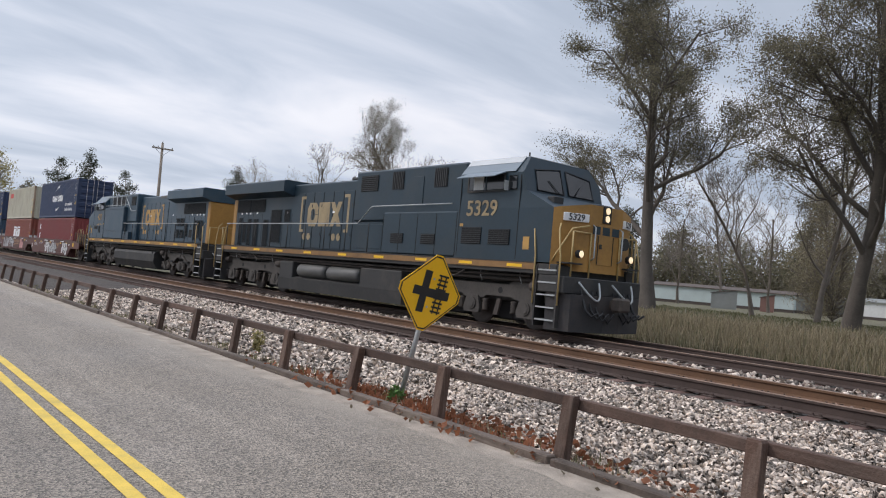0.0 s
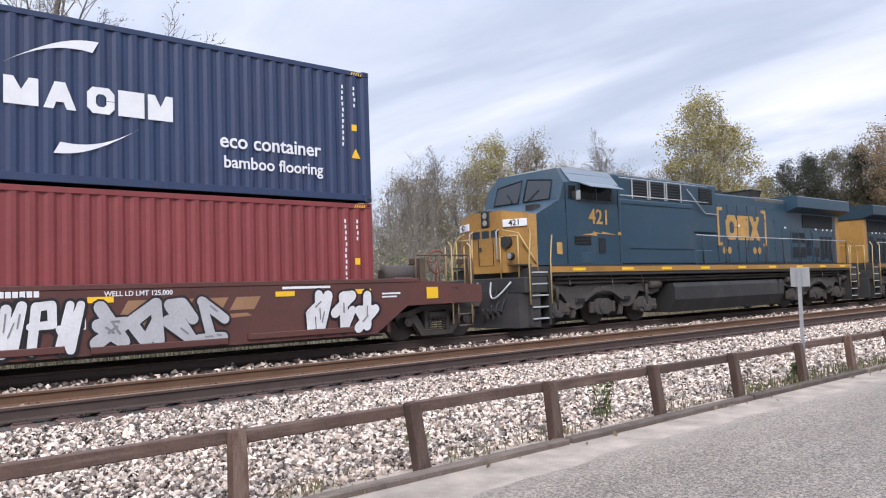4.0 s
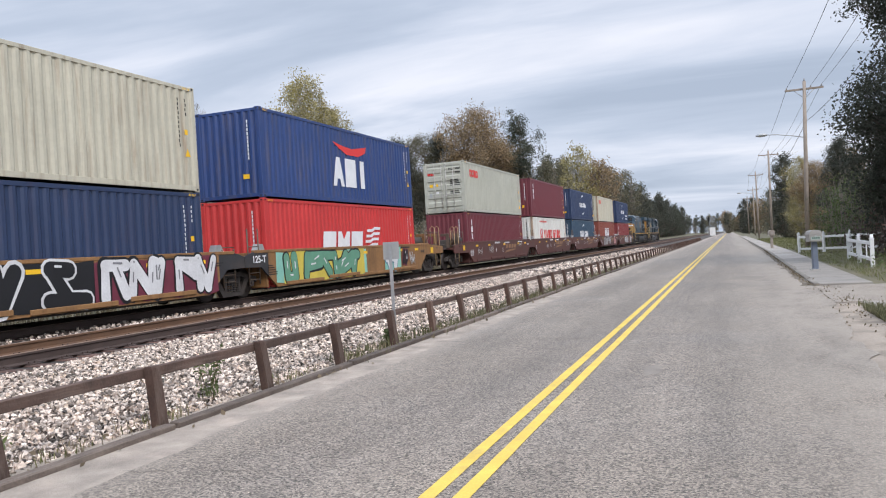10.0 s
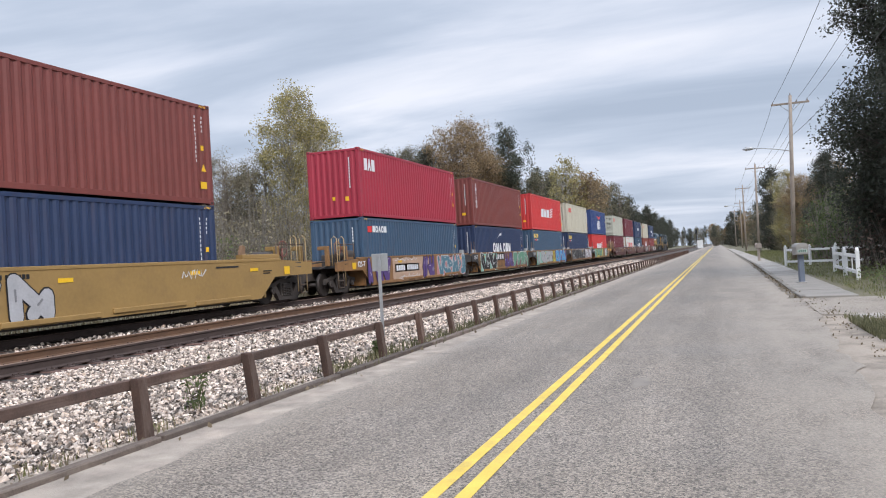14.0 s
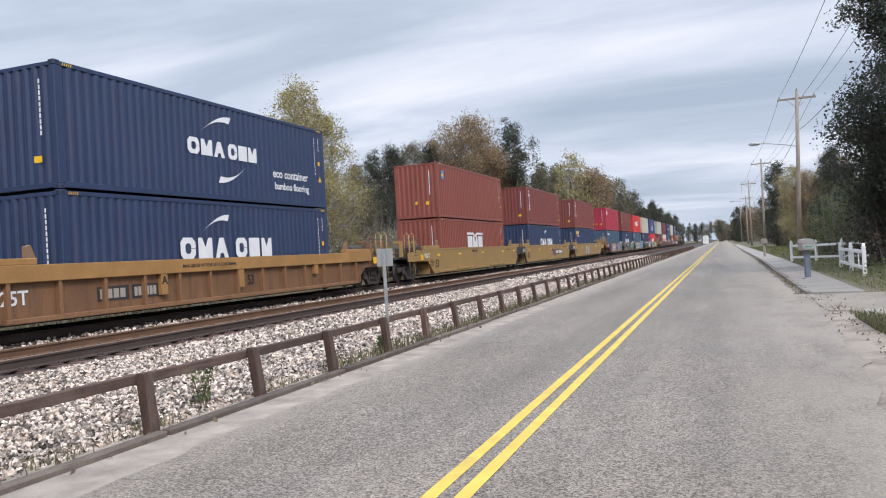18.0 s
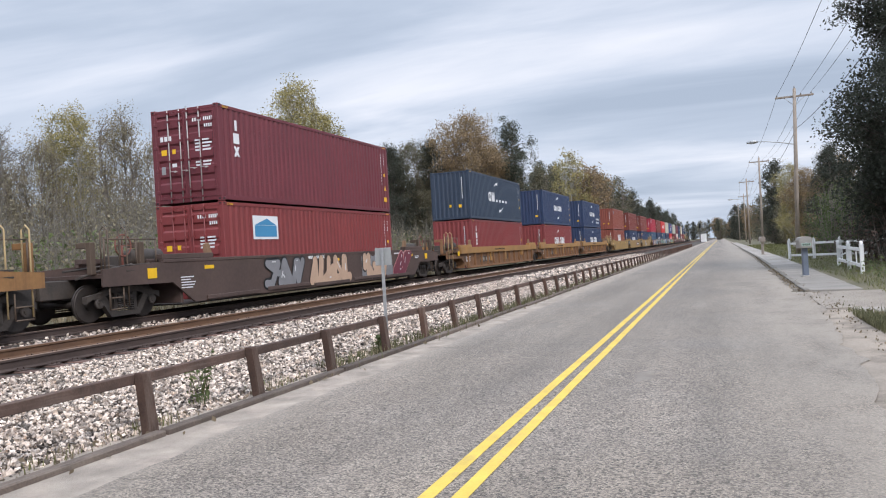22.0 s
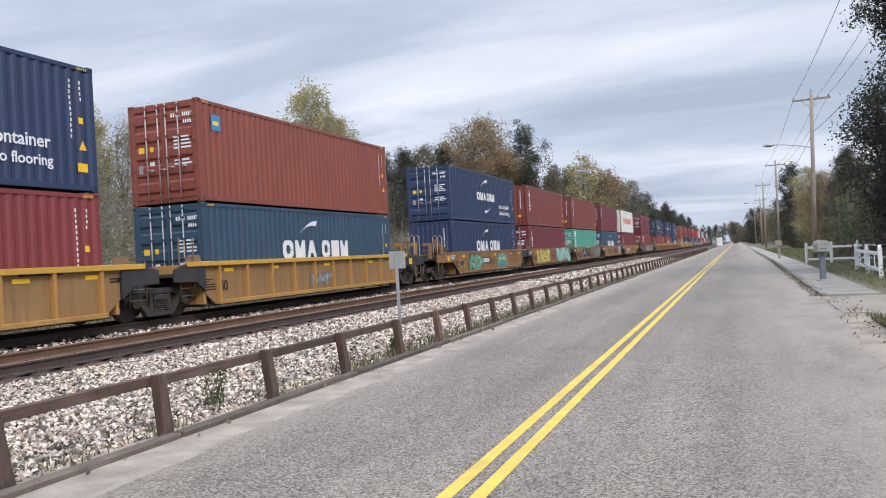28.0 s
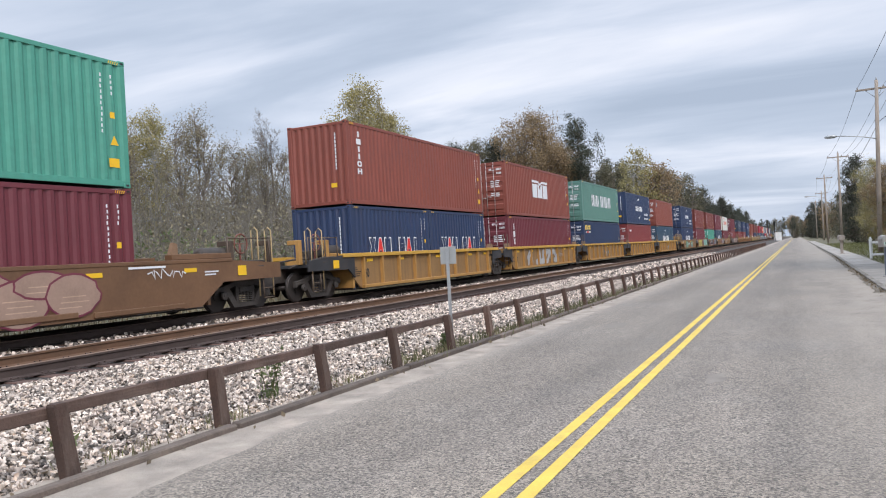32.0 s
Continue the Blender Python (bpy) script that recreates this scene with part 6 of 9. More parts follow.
    c = bm.verts.new((0, 9.7, 3.74))
    for i in range(6):
        j = (i + 1) % 6
        bm.faces.new((lo[i], lo[j], hi[j], hi[i]))
        bm.faces.new((hi[i], hi[j], c)).material_index = 1
    bmesh.ops.recalc_face_normals(bm, faces=bm.faces)
    nose = P("nose", bm, [LOCO_YELLOW, blue])
    # windscreen panes
    for sx in (-1, 1):
        bm = BM()
        pts = []
        for x, z in ((0.12, 4.02), (1.05, 4.02), (1.02, 4.5), (0.12, 4.62)):
            y = 8.98 - (z - 3.94) * 0.32 + 0.012
            pts.append(bm.verts.new((sx * x, y, z)))
        bm.faces.new(pts if sx < 0 else pts[::-1])
        P("windscreen", bm, CAB_GLASS, cab)
        fr = BM()
        cs = [(sx * x, 8.98 - (z - 3.94) * 0.32 + 0.014, z) for x, z in ((0.10, 4.0), (1.08, 4.0), (1.05, 4.53), (0.10, 4.65))]
        tube(fr, cs + [cs[0]], 0.022, 5)
        P("windscreen_frame", fr, BLACK, cab)
        bm = BM()
        tube(bm, [(sx * 0.3, 9.0, 4.0), (sx * 0.62, 8.9, 4.3)], 0.012, 5)
        P("wiper", bm, BLACK, cab)
    hb = P("headlight_housing", box(BM(), -0.16, 0.16, 10.3, 10.41, 3.24, 3.68, 0.02), BLACK)
    for z in (3.36, 3.56):
        bm = BM()
        tube(bm, [(0, 10.412, z), (0, 10.422, z)], [0.085, 0.075], 16)
        P("headlight", bm, HEAD_LIGHT if heading > 0 else LENS_GREY, hb)
    P("nose_door", box(BM(), -0.32, 0.32, 10.375, 10.395, 2.2, 3.2, 0.01), LOCO_YELLOW, nose)
    P("nose_marks", _nose_marks(), LOCO_BLUE, nose)
    for x in (-0.3, 0.27):
        P("door_seam", box(BM(), x, x + 0.03, 10.396, 10.401, 2.22, 2.93), VENT_DARK, nose)
    P("door_handle", box(BM(), 0.16, 0.24, 10.396, 10.43, 2.6, 2.72, 0.01), LOCO_GREY, nose)
    for sx in (-1, 1):
        P("grab_iron", tube(BM(), [(sx * 0.5, 10.4, 2.3), (sx * 0.52, 10.5, 2.36), (sx * 0.52, 10.5, 3.1), (sx * 0.5, 10.4, 3.16)], 0.02, 6), RAIL_PALE)
        P("grab_iron", tube(BM(), [(sx * 1.44, 10.0, 2.2), (sx * 1.44, 10.12, 2.4), (sx * 1.15, 10.32, 3.02), (sx * 0.75, 10.5, 3.12)], 0.022, 6), RAIL_GOLD)
        P("sand_box_lid", box(BM(), *sorted((sx * 0.75, sx * 1.1)), 9.35, 9.6, 3.64, 3.83, 0.02), LOCO_GREY, nose)
        P("nose_step", box(BM(), *sorted((sx * 0.85, sx * 1.35)), 10.05, 10.45, 2.165, 2.2), LOCO_GREY)
    P("brake_wheel", tube(BM(), [(-0.75, 10.3, 2.8), (-0.75, 10.42, 2.8)], 0.16, 14), LOCO_GREY)
    for sx in (-1, 1):
        m = pose(sx * 0.98, 10.255, 3.3, 0, 0, -sx * 21.8)
        nb = P("number_board", box(BM(), -0.34, 0.34, -0.02, 0.03, -0.1, 0.1, 0.01), WHITE_MARK, at=m)
        t = lettering(number, 0.22, BLACK, nb, (0, 0, 0), "number", 0.95)
        t.matrix_basis = pose(0, 0.034, 0, 90, 0, 180)
        bm = BM()
        tube(bm, [(sx * 0.95, 10.36, 2.42), (sx * 0.95, 10.48, 2.42)], 0.1, 14)
        dl = P("ditch_light_housing", bm, BLACK)
        bm = BM()
        tube(bm, [(sx * 0.95, 10.481, 2.42), (sx * 0.95, 10.49, 2.42)], [0.085, 0.07], 14)
        P("ditch_light", bm, HEAD_LIGHT if heading > 0 else LENS_GREY, dl)
    # plow, coupler, steps and hoses at both ends
    for s, yb in ((1, 10.25), (-1, -10.3)):
        bm = BM()
        if s > 0:
            prism(bm, [(-1.45, 9.9), (1.45, 9.9), (1.3, 10.55), (0.3, 10.75), (-0.3, 10.75), (-1.3, 10.55)], "z", 0.56, 1.45)
        else:
            box(bm, -1.35, 1.35, -10.5, -10.35, 0.62, 1.5, 0.02)
        P("plow", bm, END_BLACK)
        P("end_plate", box(BM(), -1.46, 1.46, *sorted((s * 9.6, s * 10.45)), 1.45, 1.86, 0.02), LOCO_GREY)
        for sx in (-1, 1):
            P("cable_loop", tube(BM(), [(sx * (0.25 + 0.75 * k / 9), s * (10.5 + 0.3 * math.sin(math.pi * k / 9)), 1.75 - 0.42 * math.sin(math.pi * k / 9)) for k in range(10)], 0.026, 6), RAIL_PALE)
        bm = BM()
        box(bm, -0.11, 0.11, *sorted((s * 10.4, s * 11.0)), 1.18, 1.36, 0.02)
        box(bm, -0.2, 0.2, *sorted((s * 10.85, s * 11.16)), 1.1, 1.44, 0.05)
        P("coupler", bm, GEAR)
        for sx in (-1, 1):
            ys = sorted((s * 9.55, s * 10.25))
            for k in range(5):
                z = 0.78 + 0.3 * k
                P("step_tread", box(BM(), *sorted((sx * 1.12, sx * 1.44)), ys[0] + 0.05, ys[1] - 0.05, z - 0.02, z + 0.02), LOCO_GREY)
                P("step_edge", box(BM(), *sorted((sx * 1.442, sx * 1.475)), ys[0] + 0.05, ys[1] - 0.05, z - 0.018, z + 0.018), RAIL_PALE)
            for yy in ys:
                P("step_stringer", box(BM(), *sorted((sx * 1.08, sx * 1.48)), yy - 0.025, yy + 0.025, 0.62, 2.1), LOCO_GREY)
            for yy in (s * 9.5, s * 10.32):
                P("step_handrail", tube(BM(), [(sx * 1.5, yy, 1.15), (sx * 1.5, yy, 2.3), (sx * 1.47, yy - s * 0.12, 2.95), (sx * 1.35, yy - s * 0.2, 3.12)], 0.022, 6), RAIL_GOLD)
            for k in range(4):
                x = sx * (0.3 + 0.2 * k)
                P("air_hose", tube(BM(), [(x, s * 10.5, 1.55), (x + 0.04, s * 10.72, 1.1), (x - 0.05, s * 10.85, 0.8 + 0.05 * k), (x - 0.1, s * 10.98, 1.05)], 0.03, 6), BLACK)
        for x in (-1.2, -0.55, 0.55, 1.2):
            P("end_post", tube(BM(), [(x, s * 10.4, 1.86), (x, s * 10.4, 2.95)], 0.022, 6), RAIL_GOLD)
        for x in (-1.2, 0.55):
            P("end_railing", tube(BM(), [(x, s * 10.4, 2.95), (x + 0.65, s * 10.4, 2.95)], 0.02, 6), RAIL_GOLD)
    # fuel tank
    if older:
        P("fuel_tank", prism(BM(), [(-1.36, 1.58), (1.36, 1.58), (1.42, 1.45), (1.42, 1.05), (1.2, 0.66), (-1.2, 0.66), (-1.42, 1.05), (-1.42, 1.45)], "y", -3.6, 3.65), LOCO_GREY)
    else:
        P("fuel_tank", prism(BM(), [(-0.9, 1.62), (0.9, 1.62), (1.0, 1.2), (1.40, 1.08), (1.36, 0.64), (-1.36, 0.64), (-1.40, 1.08), (-1.0, 1.2)], "y", -4.2, 3.9), LOCO_GREY)
        P("battery_box", box(BM(), 0.9, 1.4, 1.55, 3.85, 1.0, 1.66, 0.03), LOCO_GREY)
        P("battery_box", box(BM(), 0.9, 1.4, -4.15, -3.1, 1.0, 1.68, 0.03), LOCO_GREY)
        for y0, y1 in ((-2.8, -0.85), (-0.65, 1.35)):
            bm = BM()
            tube(bm, [(1.2, y0, 1.38), (1.2, y0 + 0.1, 1.38), (1.2, y1 - 0.1, 1.38), (1.2, y1, 1.38)], [0.14, 0.24, 0.24, 0.14], 18)
            P("air_tank", bm, mat("dusty_tank_steel", (0.10, 0.10, 0.095), 0.55, var=0.2, bump=0.05))
    if older:
        P("sight_gauge", box(BM(), 1.37, 1.425, 1.0, 1.12, 1.15, 1.56, 0.01), BLACK)
        for y0, y1, z in ((-2.2, -1.5, 1.24), (-0.5, 0.9, 1.24), (2.2, 2.9, 1.24)):
            P("tank_scrape", sheet_x(BM(), 1.424, [quad(min(-y0, -y1), z, y1 - y0, 0.03, 0.05)]), RAIL_PALE)
        P("tank_strap", box(BM(), -1.425, 1.425, -3.3, -3.2, 1.0, 1.58), LOCO_GREY)
    loco_truck(root, 6.95, older)
    loco_truck(root, -6.95, older)
    # plain dark box added to block the bright view through, where deep shade lies
    P("centre_sill", box(BM(), -0.75, 0.75, -9.9, 9.8, 1.3, 1.86, 0.02), LOCO_GREY)
    for a, b in ((-9.4, -4.3), (4.0, 9.3)):
        P("equipment_rack", box(BM(), -1.15, 1.15, a, b, 1.66, 1.86, 0.02), LOCO_GREY)
    for y0 in (-8.0, -6.6, 5.6):
        P("hanging_cable", tube(BM(), [(1.44, y0 + 1.3 * i / 8, 1.9 - 0.24 * math.sin(math.pi * i / 8)) for i in range(9)], 0.018, 5), GEAR)
    P("pipe_run", _pipe_run(), GEAR)
    # walkway railings, both sides
    zr = 3.10
    for sx in (-1, 1):
        bm = BM()
        top = [(sx * 1.45, -9.4, zr), (sx * 1.45, 1.2, zr)]
        if not older:
            top += [(sx * 1.45, 2.0, zr + 0.55), (sx * 1.48, 6.1, zr + 0.56)]
        else:
            top += [(sx * 1.45, 2.3, zr + 0.02)]
        tube(bm, top, 0.02, 6)
        P("handrail", bm, RAIL_PALE)
        for k in range(9):
            y = -9.3 + 1.4 * k
            if y > 2.1:
                break
            bm = BM()
            tube(bm, [(sx * 1.45, y, 1.97), (sx * 1.45, y, zr)], 0.018, 6)
            P("stanchion", bm, LOCO_GREY)
    # side details, made for the +x wall and turned for the other
    for turned in (False, True):
        half = pose(0, 0, 0, 0, 0, 180 if turned else 0)
        k = -1 if turned else 1
        def S(y0, y1):
            return sorted((k * y0, k * y1))
        # hood doors
        n = 7
        for i in range(n):
            y0 = -4.0 + i * 0.7
            a, b = S(y0 + 0.02, y0 + 0.67)
            hd = part("hood_door", box(BM(), 0.99, 1.016, a, b, 2.25, 4.3, 0.006), blue, root, at=half)
            part("door_seam", box(BM(), 0.995, 1.006, b + 0.004, b + 0.028, 2.25, 4.3), VENT_DARK, root, at=half)
            for zl in (2.7, 3.75):
                part("latch", box(BM(), 1.016, 1.03, b - 0.09, b - 0.05, zl, zl + 0.1), LOCO_GREY, hd)
        tall = ((-9.12, -8.83, 2.22, 3.38), (-8.65, -8.37, 2.33, 3.2), (-8.22, -7.92, 2.22, 3.33), (-7.67, -7.24, 2.2, 3.33), (-6.73, -6.3, 2.2, 3.3), (-6.04, -5.17, 2.38, 3.7), (-4.9, -4.43, 3.2, 3.7))
        if older:
            tall = ((-5.85, -5.44, 3.0, 3.4), (-6.48, -6.03, 3.0, 3.4), (-5.85, -5.44, 2.41, 2.83), (-6.48, -6.03, 2.41, 2.83), (-7.0, -6.66, 2.49, 3.17), (-8.2, -7.92, 2.32, 3.29), (-8.6, -8.32, 2.41, 3.29), (-9.02, -8.76, 2.3, 3.29))
        for y0, y1, z0, z1 in tall:
            a, b = S(y0, y1)
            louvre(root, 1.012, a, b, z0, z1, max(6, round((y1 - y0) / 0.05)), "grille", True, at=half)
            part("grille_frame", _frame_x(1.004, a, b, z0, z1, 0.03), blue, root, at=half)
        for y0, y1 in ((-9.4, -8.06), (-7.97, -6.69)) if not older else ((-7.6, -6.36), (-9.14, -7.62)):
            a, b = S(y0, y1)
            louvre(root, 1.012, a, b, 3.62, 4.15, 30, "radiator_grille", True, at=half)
        if older:
            a, b = S(-7.82, -7.18)
            hatch = part("vent_door", box(BM(), 1.0, 1.03, a, b, 2.27, 3.45, 0.008), blue, root, at=half)
            # near-black sheet: shade behind the vent put into the colour
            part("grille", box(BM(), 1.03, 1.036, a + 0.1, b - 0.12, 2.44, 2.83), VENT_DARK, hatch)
            part("latch", box(BM(), 1.03, 1.06, (a + b) / 2 - 0.05, (a + b) / 2 + 0.05, 2.95, 3.05, 0.01), LOCO_GREY, hatch)
        for y0 in (-9.3, -8.74, -8.3, -7.8, -6.9, -6.15, -5.05, -4.3) if not older else (-9.2, -8.68, -8.26, -7.86, -7.1, -6.56, -5.95, -5.3, -4.6):
            a, b = S(y0, y0 + 0.018)
            part("door_seam", box(BM(), 0.995, 1.004, a, b, 2.2, 3.55), VENT_DARK, root, at=half)
        a, b = S(0.9, 1.7) if older else S(0.95, 1.95)
        louvre(root, 1.262, a, b, 4.18, 4.7, 8, at=half)
        if older:
            for y0 in (2.84, 3.75, 4.67):
                a, b = S(y0, y0 + 0.75)
                louvre(root, 1.262, a, b, 4.2, 4.72, 6, at=half)
            bm = BM()
            for z in (4.2, 4.72):
                tube(bm, [(1.45, k * 1.5, z), (1.45, k * 6.3, z)], 0.018, 6)
            part("roof_railing", bm, RAIL_PALE, root, at=half)
        else:
            for y0 in (2.75, 4.9):
                a, b = S(y0, y0 + 0.62)
                louvre(root, 1.262, a, b, 4.2, 4.75, 7, "vent", True, at=half)
            a, b = S(3.9, 4.4)
            part("cabinet_door", box(BM(), 1.25, 1.268, a, b, 3.7, 4.55, 0.006), blue, root, at=half)
            for y0 in (3.2, 4.75):
                a, b = S(y0, y0 + 0.65)
                louvre(root, 1.472, a, b, 2.5, 2.8, 5, at=half)
        if older:
            a, b = S(7.75, 8.45)
            louvre(root, 1.478, a, b, 2.72, 2.95, 6, at=half)
            a, b = S(7.1, 7.4)
            louvre(root, 1.478, a, b, 2.5, 2.92, 6, "vent", True, at=half)
            a, b = S(7.7, 8.2)
            part("access_door", box(BM(), 1.46, 1.48, a, b, 2.2, 2.5, 0.006), blue, root, at=half)
            for y0, y1, z0, z1 in ((2.45, 5.9, 2.64, 2.665), (2.45, 6.25, 3.96, 3.985)):
                a, b = S(y0, y1)
                part("panel_ledge", box(BM(), 1.455, 1.49, a, b, z0, z1), blue, root, at=half)
            for y0 in (2.84, 3.75, 4.67):
                for e in (-0.05, 0.75):
                    a, b = S(y0 + e, y0 + e + 0.05)
                    part("louvre_edge", box(BM(), 1.264, 1.292, a, b, 4.16, 4.76, 0.006), RAIL_PALE, root, at=half)
            part("grab_rail", tube(BM(), [(1.32, k * 2.5, 4.6), (1.32, k * 1.45, 3.85), (1.3, k * 0.7, 3.85)], 0.02, 6), RAIL_PALE, root, at=half)
            a, b = S(1.3, 2.35)
            part("sand_box", box(BM(), 1.2, 1.42, a, b, 2.17, 2.62, 0.02), blue, root, at=half)
            a, b = S(0.75, 2.2)
            part("access_door", box(BM(), 1.19, 1.22, a, b, 2.3, 3.05, 0.01), blue, root, at=half)
        else:
            a, b = S(6.6, 7.4)
            louvre(root, 1.478, a, b, 2.55, 3.0, 8, at=half)
            a, b = S(7.7, 8.5)
            louvre(root, 1.478, a, b, 2.55, 2.95, 8, at=half)
            for y0 in (2.72, 3.6, 4.5, 5.4, 6.32):
                a, b = S(y0, y0 + 0.02)
                part("door_seam", box(BM(), 1.455, 1.468, a, b, 2.2, 3.4), VENT_DARK, root, at=half)
            for y0 in (0.75, 1.6):
                a, b = S(y0, y0 + 0.75)
                part("access_door", box(BM(), 1.19, 1.22, a, b, 2.3, 3.1, 0.01), blue, root, at=half)
        # open cab window with a pale panel behind the glass line
        a, b = S(6.95, 7.35)
        if not older:
            part("window_panel", box(BM(), 1.477, 1.481, a, b, 4.0, 4.38), LOCO_ROOF, root, at=half)
        a, b = S(8.32, 8.62)
        part("quarter_window", box(BM(), 1.462, 1.476, a, b, 3.98, 4.34, 0.02), CAB_GLASS, root, at=half)
        a, b = S(7.42, 7.47)
        part("window_post", box(BM(), 1.472, 1.49, a, b, 3.98, 4.40), blue, root, at=half)
        a, b = S(8.3, 8.32)
        part("mirror", box(BM(), 1.48, 1.62, a, b, 3.95, 4.2, 0.004), RAIL_PALE, root, at=half)
        for y0 in (6.42, 8.75):
            a, b = S(y0, y0 + 0.02)
            part("door_seam", box(BM(), 1.46, 1.475, a, b, 2.2, 4.35), VENT_DARK, root, at=half)
        # cab window with its shade and mirror
        a, b = S(6.75, 8.15)
        part("side_window", box(BM(), 1.462, 1.476, a, b, 3.98, 4.40, 0.02), CAB_GLASS, root, at=half)
        part("window_frame", _frame_x(1.474, a, b, 3.98, 4.40, 0.045), LOCO_GREY, root, at=half)
        bm = BM()
        prism(bm, [(1.46, 4.44), (1.9, 4.27), (1.9, 4.29), (1.46, 4.47)], "y", a - 0.05, b + 0.05)
        part("sun_shade", bm, SHADE_BLUE, root, at=half)
        # number and road emblem
        yc = k * 7.35
        lettering(number, 0.58, gold, root, (1.482, yc, 3.5), "number", 1.0).matrix_basis = half @ pose(1.482, yc, 3.49, 90, 0, 90) @ Matrix.Diagonal((1.08, 1, 1, 1))
        if older:
            part("emblem", sheet_x(BM(), 1.48, [[(yc - 0.75, 3.0), (yc - 0.1, 2.97), (yc - 0.15, 3.04), (yc + 0.75, 3.02), (yc + 0.1, 3.1), (yc + 0.12, 3.04), (yc - 0.3, 3.1), (yc - 0.28, 3.05)]]), LOCO_GOLD_MARK, root, at=half)
        e0 = -3.58 if k > 0 else -0.2
        X = 1.021
        polys = blocks(e0 + 0.56, 3.04, 2.5, 0.88, 3, 0.06, shapes="obw")
        for ya, d in ((e0, 1), (e0 + 3.5, -1)):
            polys += [quad(ya if d > 0 else ya - 0.13, 2.935, 0.13, 1.13), quad(ya if d > 0 else ya - 0.36, 4.066, 0.36, 0.11), quad(ya if d > 0 else ya - 0.3, 2.83, 0.3, 0.104)]
        for q in polys:
            part("road_emblem", sheet_x(BM(), X, [q]), gold, root, at=half)
        dots = []
        for yd in (e0 + 0.4, e0 + 0.75, e0 + 2.55, e0 + 2.9):
            dots.append([(yd + 0.13 * math.cos(t), 2.66 + 0.13 * math.sin(t)) for t in [2 * math.pi * i / 14 for i in range(14)]])
        for q in dots:
            part("emblem_dot", sheet_x(BM(), X, [q]), gold, root, at=half)
        rng = random.Random(3)
        for yl in (-8.95, -8.5, -8.1, -7.45, -4.75, -1.2):
            part("white_label", sheet_x(BM(), X + 0.004, [quad(k * yl, 3.52 + 0.04 * rng.random(), 0.15, 0.07)]), WHITE_MARK, root, at=half)
        for label_quad in (quad(k * 9.1 - 0.1, 2.45, 0.22, 0.32), quad(k * 6.5, 3.02, 0.14, 0.08)):
            part("cab_label", sheet_x(BM(), 1.481, [label_quad]), LOCO_GOLD_MARK, root, at=half)
    # roof equipment
    bm = BM()
    if older:
        prism(bm, [(-0.42, 4.66), (0.42, 4.66), (0.52, 5.02), (-0.52, 5.02)], "y", -4.05, -3.2)
        box(bm, -0.56, 0.56, -4.1, -3.15, 5.02, 5.05, 0.008)
    else:
        tube(bm, [(0, -2.6, 4.66), (0, -2.6, 4.80)], 0.28, 16)
    P("exhaust_box" if older else "exhaust_pipe", bm, LOCO_GREY)
    bm = BM()
    yh = -1.95 if older else -1.0
    box(bm, -0.06, 0.06, yh - 0.05, yh + 0.05, 4.66, 4.86)
    for dx, s in ((-0.18, 1), (0, 1), (0.18, 1), (0.09, -1)):
        tube(bm, [(dx, yh - 0.05 * s, 4.88), (dx, yh + 0.3 * s, 4.88), (dx, yh + 0.42 * s, 4.88)], [0.035, 0.05, 0.11], 10)
    box(bm, -0.24, 0.24, yh - 0.05, yh + 0.05, 4.84, 4.92)
    P("horn", bm, LOCO_GREY)
    if older:
        soot = mat("soot_and_bare_metal", (0.10, 0.10, 0.095), 0.6, var=0.5, scale=2, bump=0.05, stain=(0.03, 0.03, 0.03), stains=0.9, stain_scale=2.5)
        P("roof_cowl", box(BM(), -1.005, 1.005, -4.9, -2.5, 4.46, 4.675, 0.05), soot)
    P("roof_hatch", box(BM(), -0.75, 0.75, 1.6, 3.2, 4.86, 4.92, 0.02), LOCO_GREY)
    bm = BM()
    tube(bm, [(0.4, 7.9, 4.93), (0.4, 7.9, 5.15)], 0.025, 8)
    P("antenna", bm, LOCO_GREY)
    return root


def _nose_marks():
    bm = BM()
    for x0, w in ((-0.5, 0.28), (-0.14, 0.28), (0.22, 0.28)):
        vs = [bm.verts.new((x0 + a, 10.397, 2.95 + b)) for a, b in ((w, 0), (0, 0), (0, 0.2), (w, 0.2))]
        bm.faces.new(vs)
    return bm


def _pipe_run():
    bm = BM()
    for sx in (-1, 1):
        tube(bm, [(sx * 1.3, -9.2, 1.80), (sx * 1.3, -4.2, 1.78), (sx * 1.3, 4.0, 1.76), (sx * 1.3, 9.2, 1.8)], 0.035, 6)
        tube(bm, [(sx * 1.2, -9.2, 1.70), (sx * 1.2, 9.2, 1.68)], 0.05, 6)
    return bm


def _frame_x(x, a, b, z0, z1, w):
    bm = BM()
    box(bm, x, x + 0.012, a - w, b + w, z1, z1 + w)
    box(bm, x, x + 0.012, a - w, b + w, z0 - w, z0)
    box(bm, x, x + 0.012, a - w, a, z0, z1)
    box(bm, x, x + 0.012, b, b + w, z0, z1)
    return bm


# ---------------------------------------------------------------- the train: (place along the train, top, bottom)
MOVERS = []


def ride(ob, u):
    MOVERS.append((ob, ob.matrix_basis.copy(), u))
    return ob


ride(locomotive(-22.65, 1, "5329", LOCO_BLUE, False), -22.65)
ride(locomotive(-44.95, -1, "421", LOCO_BRIGHT, True), -44.95)

